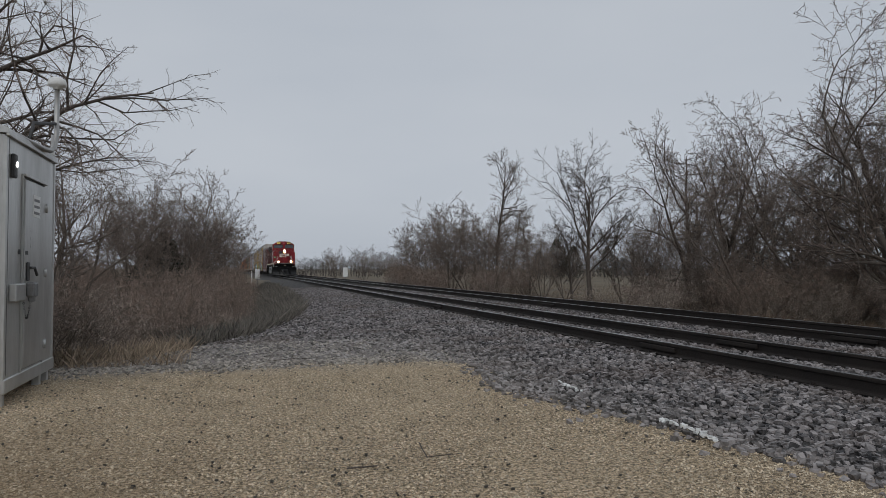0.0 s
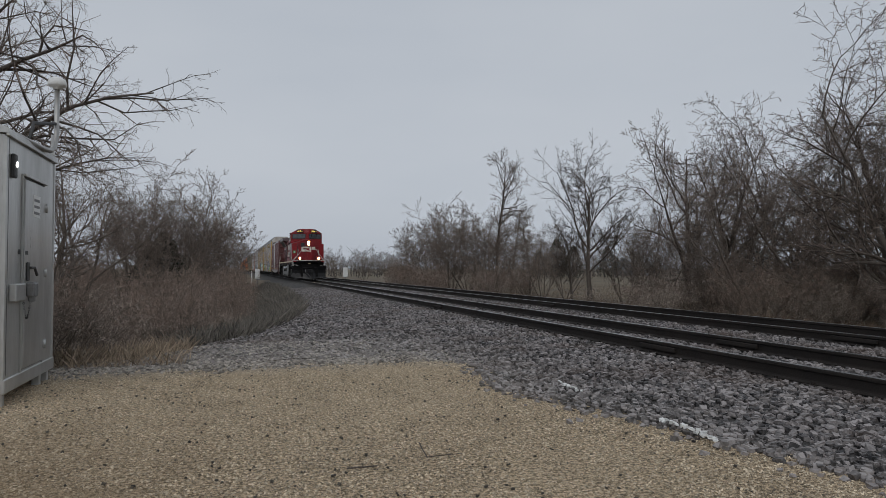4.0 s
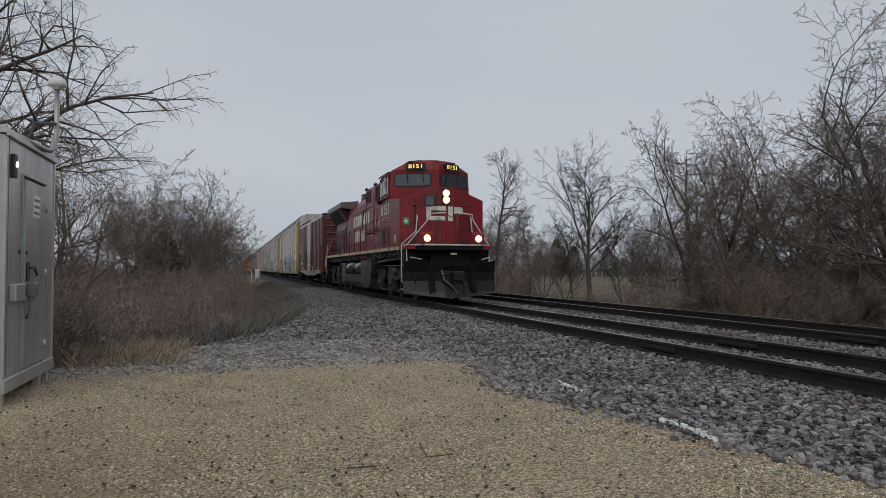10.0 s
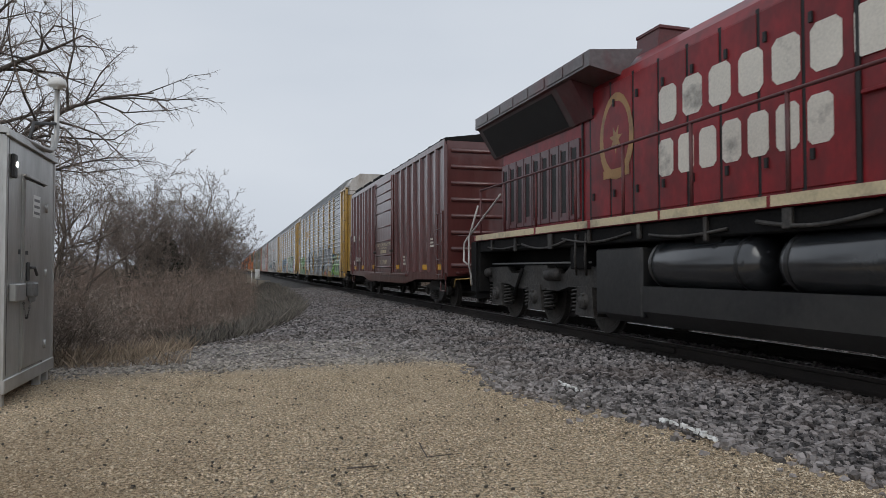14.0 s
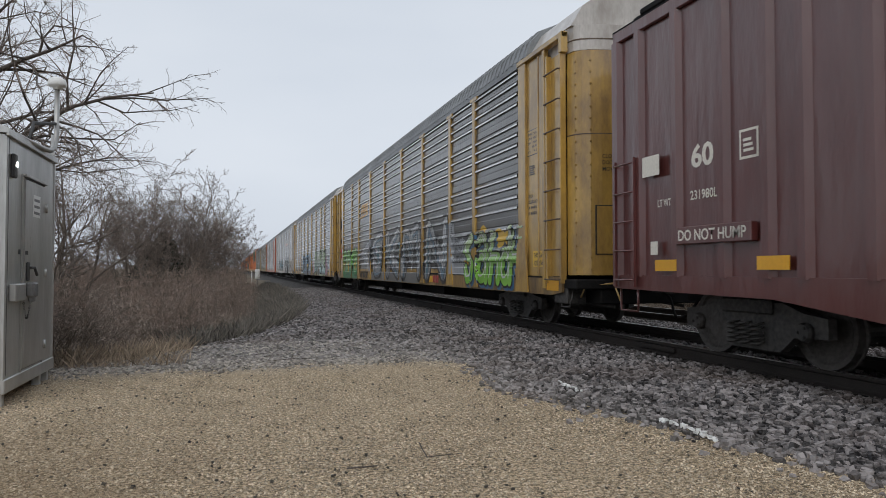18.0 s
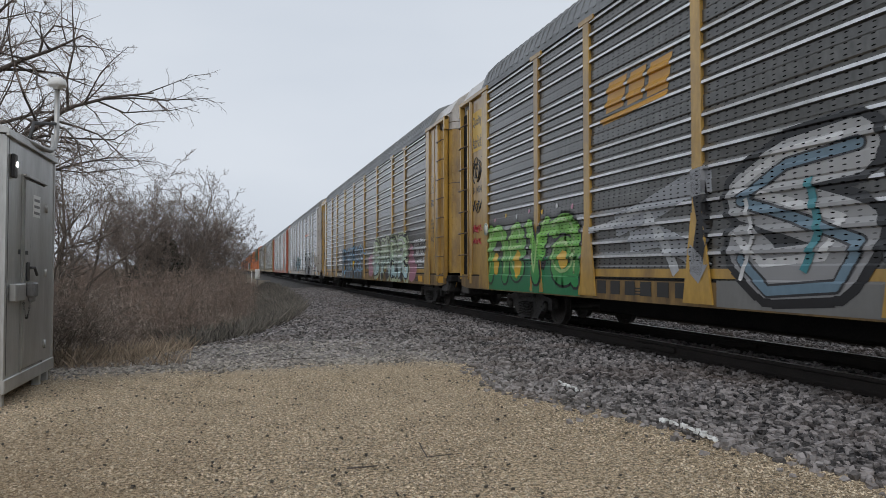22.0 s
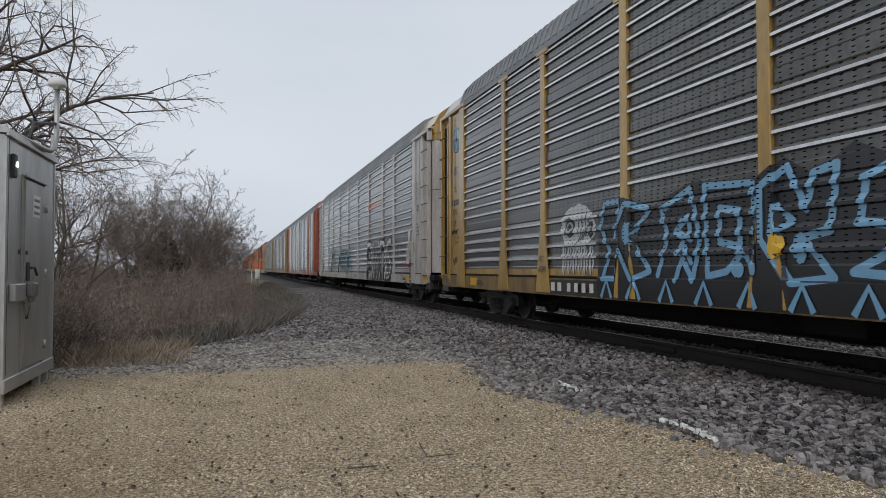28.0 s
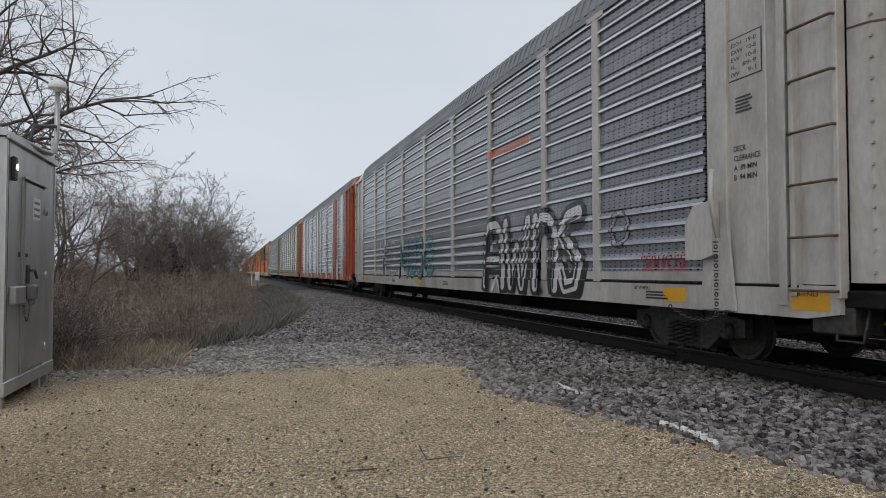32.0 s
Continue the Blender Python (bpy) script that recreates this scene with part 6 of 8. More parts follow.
        me.transform(Matrix(((d.x, 0, d.y, o.x), (d.y, 0, -d.x, o.y), (0, 1, 0, o.z), (0, 0, 0, 1))))
        part("numerals", me, "numeral", nb)
        part("visor_rail", soft(Solid().tube([(k * 1.4, 2.6, 4.66), (k * 1.3, 2.45, 4.7), (k * 0.3, 2.0, 4.66)], 0.014, 6)), "grille", cab)
        x = k * 1.5
        sw = part("side_window", Solid().box(min(x, x + k * 0.012), max(x, x + k * 0.012), 3.05, 4.72, 3.8, 4.6, 0.02), "grille", cab, "dark open side window")
        part("window_pane", Solid().box(min(x, x + k * 0.02), max(x, x + k * 0.02), 3.12, 3.5, 3.9, 4.52), "glass", sw)
        part("window_pane", Solid().box(min(x, x + k * 0.02), max(x, x + k * 0.02), 4.25, 4.62, 3.9, 4.45), "glass", sw)
        part("sun_blind", Solid().box(min(x, x + k * 0.06), max(x, x + k * 0.06), 3.56, 3.8, 3.92, 4.55, 0.01), "letter", sw, "white window blind")
        part("sun_blind", Solid().box(min(x, x + k * 0.03), max(x, x + k * 0.03), 3.86, 4.15, 3.9, 4.45, 0.01), "letter", sw)
        part("window_post", Solid().box(min(x, x + k * 0.05), max(x, x + k * 0.05), 3.02, 3.1, 3.78, 4.66, 0.01).box(min(x, x + k * 0.09), max(x, x + k * 0.09), 3.0, 4.75, 3.74, 3.8, 0.01), "red", sw)
        part("cab_awning", Solid().box(min(x, x + k * 0.06), max(x, x + k * 0.06), 3.0, 4.8, 4.66, 4.7, 0.01), "red_roof", cab)
        part("cab_seam", Solid().box(min(x, x + k * 0.012), max(x, x + k * 0.012), 2.85, 4.79, 2.88, 2.93, 0.004), "red", cab)
        for a, b in ((2.82, 3.52), (3.92, 4.62)):
            part("louvre_shadow", Solid().box(min(x, x + k * 0.018), max(x, x + k * 0.018), a, b, 2.03, 2.68), "grille", cab)
            lv = part("louvre_door", Solid().box(min(x, x + k * 0.015), max(x, x + k * 0.015), a - 0.05, b + 0.05, 1.98, 2.72, 0.006), "red", cab)
            for i in range(13):
                z = 2.06 + i * 0.046
                part("slat", Solid().add([(x + k * 0.015, a, z), (x + k * 0.015, b, z), (x + k * 0.045, b, z - 0.012), (x + k * 0.045, a, z - 0.012), (x + k * 0.015, a, z + 0.03), (x + k * 0.015, b, z + 0.03)], [(0, 1, 2, 3), (2, 3, 4, 5), (0, 3, 4), (1, 5, 2)]), "red_roof", lv)
        part("cab_mark", Solid().box(min(x, x + k * 0.036), max(x, x + k * 0.036), 1.78, 1.93, 2.03, 2.31), "cream", cab)
        part("cab_mark", Solid().box(min(x, x + k * 0.036), max(x, x + k * 0.036), 1.99, 2.13, 2.03, 2.31), "cream", cab)
        part("mirror", Solid().box(min(x, x + k * 0.14), max(x, x + k * 0.14), 4.62, 4.68, 3.62, 3.85, 0.02), "grille", cab)
    writing("8151", 4.48, 3.14, 0.42, 1.34, -1.506, "letter", cab, "road_number", "off-white painted road number", 0.03)
    bars(4.3, 2.99, 0.05, 0.26, -1.505, "letter", cab, 1)
    bars(3.75, 3.02, 0.05, 0.46, -1.505, "letter", cab, 1)
    # long hood
    def hood(a, b, w, eave, crown, name, material, r=0.16):
        prof = [(-w, 1.9), (-w, eave - r), (-w + r * 0.3, eave - r * 0.3), (-w + r, eave), (-0.35, crown), (0.35, crown), (w - r, eave), (w - r * 0.3, eave - r * 0.3), (w, eave - r), (w, 1.9)]
        return part(name, Solid().prism(prof, "y", a, b), material, c)
    h1 = hood(4.8, 10.55, 0.97, 4.91, 4.97, "equipment_hood", "red")
    h2 = hood(10.56, 16.3, 0.97, 4.45, 4.78, "engine_hood", "red", 0.24)
    h3 = hood(16.31, 20.15, 0.97, 4.3, 4.5, "radiator_hood", "red")
    part("hood_roof", Solid().prism([(-0.8, 4.915), (-0.34, 4.985), (0.34, 4.985), (0.8, 4.915)], "y", 4.85, 10.5), "red_roof", h1)
    # dark grilles high on the side
    for k in (-1, 1):
        x = k * 0.97
        for a, b, z0, z1 in ((9.45, 10.38, 4.2, 4.72), (7.5, 8.14, 4.08, 4.72), (6.7, 7.28, 4.08, 4.72), (6.1, 6.6, 4.48, 4.72)):
            gf = part("intake_frame", Solid().box(min(x, x + k * 0.035), max(x, x + k * 0.035), a - 0.05, b + 0.05, z0 - 0.05, z1 + 0.05, 0.008), "red", h1)
            part("intake_screen", Solid().box(min(x, x + k * 0.04), max(x, x + k * 0.04), a, b, z0, z1), "grille", gf, "black intake grille")
            for i in range(5):
                y = a + (b - a) * (i + 0.5) / 5
                part("bar", Solid().box(min(x, x + k * 0.048), max(x, x + k * 0.048), y - 0.012, y + 0.012, z0, z1), "black", gf)
        part("box_bulge", Solid().box(min(x, x + k * 0.02), max(x, x + k * 0.02), 6.55, 8.45, 3.78, 4.72, 0.008), "red", h1)
        for y in (5.6, 6.4, 7.15, 8.1, 8.75, 9.6):
            part("door_seam", Solid().box(min(x, x + k * 0.012), max(x, x + k * 0.012), y - 0.008, y + 0.008, 2.72, 3.78), "red_roof", h1)
        part("lower_band", Solid().box(min(x, x + k * 0.06), max(x, x + k * 0.06), 4.82, 8.9, 1.92, 2.7, 0.012), "red", h1)
        for a in (5.9, 7.45):
            lv = part("louvre", Solid().box(min(x, x + k * 0.065), max(x, x + k * 0.065), a, a + 0.6, 2.2, 2.52, 0.004), "grille", h1)
            for i in range(5):
                part("slat", Solid().box(min(x, x + k * 0.085), max(x, x + k * 0.085), a, a + 0.6, 2.225 + i * 0.062, 2.242 + i * 0.062), "letter", lv)
        for y in (4.95, 6.15, 7.2, 8.0, 8.85):
            part("latch", Solid().box(min(x, x + k * 0.05), max(x, x + k * 0.05), y, y + 0.06, 3.2, 3.26), "grille", h1)
        for y in (10.55, 6.02, 4.84, 8.62, 16.3):
            part("hood_seam", Solid().box(min(x, x + k * 0.026), max(x, x + k * 0.026), y - 0.022, y + 0.022, 1.92, 4.5, 0.0), "grille", h1)
        for i in range(9):
            y = 10.56 + 0.68 * i
            part("door_seam", Solid().box(min(x, x + k * 0.004), max(x, x + k * 0.004), y, y + 0.06, 1.95, 4.25), "grille", h2)
        part("hood_ledge", Solid().box(min(x, x + k * 0.05), max(x, x + k * 0.05), 4.85, 10.5, 2.86, 2.9, 0.006), "red", h1)
        for y0, y1, y2, z0, z1 in ((7.9, 6.55, 6.5, 2.95, 4.0), (5.95, 5.9, 5.2, 2.95, 3.6), (8.5, 7.95, 7.95, 3.0, 3.75)):
            part("faded_patch", Solid().add([(x + k * 0.0325, y0, z0), (x + k * 0.0325, y1, z0), (x + k * 0.0325, y2, z1)], [(0, 1, 2)]), "red_faded", h1, "faded triangle of older paint")
        for i in range(8):
            y = 10.9 + 0.68 * i
            dr = part("engine_door", Solid().box(min(x, x + k * 0.018), max(x, x + k * 0.018), y - 0.3, y + 0.33, 2.0, 4.2, 0.01), "red", h2)
            part("door_latch", Solid().box(min(x, x + k * 0.045), max(x, x + k * 0.045), y + 0.2, y + 0.25, 2.3, 2.42), "grille", dr)
            part("door_latch", Solid().box(min(x, x + k * 0.045), max(x, x + k * 0.045), y + 0.2, y + 0.25, 3.8, 3.92), "grille", dr)
        for i in range(9):
            y = 16.6 + 0.42 * i
            rv = part("radiator_louvre", Solid().box(min(x, x + k * 0.03), max(x, x + k * 0.03), y - 0.19, y + 0.19, 2.02, 3.5, 0.008), "red_grey", h3, "grimy red cooling panel with a black slot")
            part("slot", Solid().box(min(x, x + k * 0.034), max(x, x + k * 0.034), y - 0.09, y + 0.09, 2.12 + 0.05 * (i % 3), 3.35, 0.004), "grille", rv)
            part("slot_frame", Solid().box(min(x, x + k * 0.05), max(x, x + k * 0.05), y + 0.1, y + 0.13, 2.1, 3.38, 0.004), "red_grey", rv)
        # overhanging radiator wing
        wing = [(k * 0.96, 3.72), (k * 1.02, 3.75), (k * 1.42, 4.4), (k * 1.5, 4.42), (k * 1.5, 4.68), (k * 1.3, 4.76), (k * 0.3, 4.82), (k * 0.3, 4.3)]
        wg = part("radiator_wing", Solid().prism(wing, "y", 16.5, 20.62).prism([(k * 0.9, 4.3), (k * 1.5, 4.42), (k * 1.5, 4.68), (k * 0.5, 4.78)], "y", 15.1, 16.5), "roof_grime", c, "overhanging grimy radiator wing")
        part("wing_bracket", Solid().prism([(k * 0.96, 3.75), (k * 1.02, 3.75), (k * 1.42, 4.4), (k * 0.96, 4.4)], "y", 15.9, 16.5), "red_grey", wg)
        part("wing_screen", Solid().add([(k * 1.04, 16.7, 3.76), (k * 1.04, 20.4, 3.76), (k * 1.4, 20.4, 4.35), (k * 1.4, 16.7, 4.35)], [(0, 1, 2, 3)]), "grille", wg)
        for i in range(7):
            part("wing_panel", Solid().box(min(k * 1.5, k * 1.515), max(k * 1.5, k * 1.515), 15.3 + i * 0.75, 15.95 + i * 0.75, 4.46, 4.65, 0.006), "roof_grime", wg)
    part("exhaust_outlet", Solid().prism([(-0.34, 4.7), (0.34, 4.7), (0.28, 5.12), (-0.28, 5.12)], "y", 14.95, 15.6).box(-0.3, 0.3, 14.92, 15.63, 5.1, 5.16, 0.01), "red_roof", c, "squat exhaust stack")
    for y in (10.52, 8.4):
        part("lifting_eye", soft(Solid().lathe([(0.05, -0.05), (0.09, -0.03), (0.09, 0.03), (0.05, 0.05)], "x", (-0.92, y, 4.86), 12)), "grille", c)
        part("horn", soft(Solid().tube([(-0.9, y, 4.85), (-1.02, y, 4.9)], [0.05, 0.08], 10)), "grille", c)
    part("marker_lamp", Solid().box(-1.04, -1.02, 8.86, 8.92, 2.6, 2.68, 0.01), "lamp_small", c, "small glowing amber lamp")
    # company name in plain blocks, one block a letter
    for y, z, n, pitch in ((14.0, 3.24, 8, 0.56), (14.0, 2.46, 7, 0.46)):
        for i in range(n):
            w = pitch * 0.98
            a = y - i * pitch
            s = Solid()
            x0, x1 = -0.994, -0.99
            q = w * 0.14
            s.prism([(a - w * 0.86, z + q), (a - w * 0.86 + q, z), (a - w * 0.1 - q, z), (a - w * 0.1, z + q), (a - w * 0.1, z + 0.54 - q), (a - w * 0.1 - q, z + 0.54), (a - w * 0.86 + q, z + 0.54), (a - w * 0.86, z + 0.54 - q)], "x", x0, x1)
            part("name_block", s, "letter", h2, "worn white block of lettering")
    # faded crest
    cr = part("crest", Solid().prism([(15.15 + 0.52 * math.sin(a) * (1 - 0.1 * math.cos(a)), 3.3 + 0.72 * math.cos(a)) for a in [2 * math.pi * i / 24 for i in range(24)]], "x", -0.9955, -0.99), "gold", h2, "faded gold shield crest")
    part("crest_field", Solid().prism([(15.15 + 0.4 * math.sin(a), 3.3 + 0.58 * math.cos(a)) for a in [2 * math.pi * i / 24 for i in range(24)]], "x", -0.998, -0.995), "red", cr)
    part("crest_leaf", Solid().prism([(15.15 + (0.2 if i % 2 else 0.09) * math.sin(a), 3.25 + (0.24 if i % 2 else 0.1) * math.cos(a)) for i, a in enumerate([2 * math.pi * i / 14 for i in range(14)])], "x", -1.001, -0.997), "gold", cr)
    part("crest_ribbon", Solid().box(-1.001, -0.997, 14.75, 15.55, 2.62, 2.76), "gold", cr)
    # handrails along the walkway
    for k in (-1, 1):
        x = k * 1.45
        part("handrail", soft(Solid().tube([(x, 20.4, 2.95), (x, 9.25, 2.98), (x, 8.95, 3.1), (x, 8.6, 3.62), (x, 8.3, 3.72), (x, 5.0, 3.76), (x, 4.85, 3.74)], 0.023, 8)), "red_roof" if k < 0 else "red_roof", c, "dark red walkway handrail")
        for y, z in ((20.4, 2.95), (18.9, 2.95), (17.3, 2.96), (15.7, 2.96), (14.2, 2.97), (12.6, 2.97), (11.0, 2.98), (9.4, 2.98)):
            part("handrail_post", soft(Solid().tube([(x, y, 1.8), (x, y, z)], 0.026, 8)), "red_roof", c)
        for y in (8.85, 8.05, 6.2):
            part("handrail_post", soft(Solid().tube([(x, y, 3.7), (x, y, 2.76), (x - k * 0.06, y, 2.68), (x - k * 0.46, y, 2.66)], 0.022, 8)), "red_roof", c)
        part("rear_handrail", soft(Solid().tube([(x, 19.15, 2.73), (x, 19.3, 2.66), (x, 20.75, 2.1), (x, 21.4, 1.85), (k * 1.48, 21.5, 1.75), (k * 1.5, 21.5, 1.3), (k * 1.46, 21.3, 1.22)], 0.024, 8)), "rail_white", c, "white rear handrail")
        part("rear_handrail", soft(Solid().tube([(k * 1.46, 20.55, 2.6), (k * 1.48, 21.0, 2.05), (k * 1.5, 21.1, 1.9), (k * 1.5, 21.1, 1.2), (k * 1.5, 20.95, 0.95), (k * 1.5, 20.9, 0.72)], 0.024, 8)), "rail_white", c)
        part("rear_steps", Solid().box(min(k * 1.15, k * 1.5), max(k * 1.15, k * 1.5), 20.62, 20.98, 0.42, 0.46).box(min(k * 1.15, k * 1.5), max(k * 1.15, k * 1.5), 20.62, 20.98, 0.85, 0.89).box(min(k * 1.15, k * 1.5), max(k * 1.15, k * 1.5), 20.58, 20.62, 0.42, 1.74), "black", c)
    part("rear_pilot", Solid().box(-1.45, 1.45, 20.5, 21.1, 0.55, 1.76, 0.03), "black", c)
    coupler(c, 21.9, 1)
    # fuel tank and air reservoirs
    tank = part("fuel_tank", Solid().prism([(-1.42, 0.5), (-1.2, 0.3), (1.2, 0.3), (1.42, 0.5), (1.42, 0.86), (-1.42, 0.86)], "y", 6.9, 15.0).prism([(9.1, 0.3), (7.7, 0.27), (7.25, 0.36), (6.95, 0.58), (6.78, 0.9), (6.72, 1.3), (6.8, 1.47), (9.1, 1.5)], "x", -1.45, 1.45).box(-1.44, 1.44, 13.75, 15.05, 0.4, 1.42, 0.03), "tank", c, "long black fuel tank")
    for x in (-1.15, 1.15):
        for a, b in ((9.15, 11.25), (11.5, 13.7)):
            part("air_reservoir", soft(Solid().lathe([(0.0, a), (0.16, a + 0.02), (0.28, a + 0.08), (0.33, a + 0.18), (0.33, b - 0.18), (0.28, b - 0.08), (0.16, b - 0.02), (0.0, b)], "y", (x, 0, 1.17), 28)), "reservoir", tank, "black cylindrical air reservoir")
            for q in (a + 0.25, b - 0.25):
                part("strap", Solid().lathe([(0.334, q), (0.34, q + 0.01), (0.34, q + 0.05), (0.334, q + 0.06)], "y", (x, 0, 1.17), 28), "tank", tank)
    part("tank_gauge", Solid().box(-1.47, -1.45, 8.75, 8.9, 0.6, 1.2, 0.01), "pipe", tank)
    part("tank_label", Solid().box(-1.456, -1.452, 8.2, 8.42, 1.3, 1.38), "cream", tank)
    part("filler_cap", soft(Solid().lathe([(0.0, -0.06), (0.07, -0.05), (0.08, 0.0), (0.08, 0.1)], "x", (-1.42, 8.3, 1.6), 14)), "red", tank, "red filler cap")
    part("conduit", soft(Solid().tube([(-1.38, 4.0, 1.62), (-1.38, 15.0, 1.62)], 0.03, 8)), "black", c)
    part("conduit", soft(Solid().tube([(-1.3, 1.6, 1.5), (-1.3, 5.0, 1.42), (-1.32, 6.6, 1.36)], 0.05, 8)), "pipe", c)
    part("conduit", soft(Solid().tube([(-1.36, 6.0, 1.62), (-1.4, 6.1, 1.3), (-1.4, 6.15, 1.0)], 0.025, 8)), "black", c)
    for y in (5.6, 15.6, 12.2):
        part("equipment_box", Solid().box(-1.35, -0.9, y, y + 0.5, 1.1, 1.6, 0.02), "black", c)
    # brackets, pipes and sagging cables under the walkway
    rj = random.Random(21)
    for i in range(13):
        y = 1.75 + 1.5 * i + rj.uniform(-0.2, 0.2)
        part("bracket", Solid().box(-1.475, -1.42, y, y + rj.uniform(0.06, 0.16), 1.4 + rj.uniform(0, 0.15), 1.757, 0.01), "truck", c)
    for i in range(9):
        y, ln, z = 1.7 + 2.05 * i, rj.uniform(1.2, 2.2), rj.uniform(1.58, 1.7)
        sag = rj.uniform(0.04, 0.16)
        part("cable", soft(Solid().tube([(-1.45, y + ln * q / 6, z - sag * math.sin(math.pi * q / 6)) for q in range(7)], rj.uniform(0.014, 0.026), 6)), "truck", c)
    for y in (1.0, 5.9, 6.35, 15.35, 15.7):
        part("drop_pipe", soft(Solid().tube([(-1.44, y, 1.7), (-1.44, y + 0.05, 1.3), (-1.38, y + 0.12, 1.0)], 0.022, 6)), "truck", c)
    # three-axle trucks
    for base in (3.97, 17.85):
        t = part("truck", Solid().box(-0.8, 0.8, base - 2.4, base + 2.4, 0.62, 0.98, 0.04), "truck", c, "dusty grey three-axle truck")
        for k in (-1, 1):
            x = k * 1.12
            lo_x, hi_x = min(x - 0.09, x + 0.09), max(x - 0.09, x + 0.09)
            poly = [(base - 2.75, 0.98), (base - 2.6, 1.14), (base - 1.5, 1.16), (base - 1.25, 1.02), (base - 0.75, 1.02), (base - 0.5, 1.18), (base + 0.5, 1.18), (base + 0.75, 1.02), (base + 1.25, 1.02), (base + 1.5, 1.16), (base + 2.6, 1.14), (base + 2.75, 0.98), (base + 2.6, 0.8), (base + 1.4, 0.78), (base + 1.0, 0.7), (base - 1.0, 0.7), (base - 1.4, 0.78), (base - 2.6, 0.8)]
            part("side_frame", Solid().prism(poly, "x", lo_x, hi_x), "truck", t)
            for y in (base - 2.05, base, base + 2.05):
                jb = part("journal_box", Solid().prism([(y - 0.34, 0.3), (y + 0.34, 0.3), (y + 0.3, 0.45), (y + 0.26, 0.8), (y - 0.26, 0.8), (y - 0.3, 0.45)], "x", lo_x - 0.03, hi_x + 0.03), "truck", t, "axle journal box")
                part("bearing_cap", soft(Solid().lathe([(0.0, k * 0.2), (0.1, k * 0.19), (0.14, k * 0.16), (0.16, k * 0.1), (0.16, 0.0)], "x", (x, y, 0.56), 16)), "truck", jb)
                for i in range(6):
                    w = i * math.pi / 3
                    part("bolt", Solid().box(min(x + k * 0.15, x + k * 0.2), max(x + k * 0.15, x + k * 0.2), y + 0.115 * math.cos(w) - 0.02, y + 0.115 * math.cos(w) + 0.02, 0.56 + 0.115 * math.sin(w) - 0.02, 0.56 + 0.115 * math.sin(w) + 0.02), "truck", jb)
                for q in (-0.45, 0.45):
                    part("spring", COIL, "truck", t, at=pose(x, y + q, 0.34))
            part("brake_cylinder", soft(Solid().tube([(x + k * 0.1, base - 1.1, 1.0), (x + k * 0.1, base - 0.6, 1.0)], 0.12, 14)), "truck", t)
            part("brake_cylinder", soft(Solid().tube([(x + k * 0.1, base + 2.45, 1.02), (x + k * 0.1, base + 2.85, 1.02)], 0.11, 14)), "truck", t)
            part("brake_rod", soft(Solid().tube([(x + k * 0.12, base - 2.3, 1.22), (x + k * 0.12, base + 2.3, 1.22)], 0.022, 6)), "pipe", t)
            part("damper", soft(Solid().tube([(x + k * 0.14, base + 1.0, 0.55), (x + k * 0.14, base + 0.55, 1.1)], 0.04, 8)), "black", t)
        for y in (base - 2.05, base, base + 2.05):
            wheelset(c, y, 0.53)
    return c


COIL = soft(Solid().tube([(0.1 * math.cos(i * 0.75), 0.1 * math.sin(i * 0.75), 0.42 * i / 50) for i in range(51)], 0.022, 5)).mesh("spring")
locomotive()


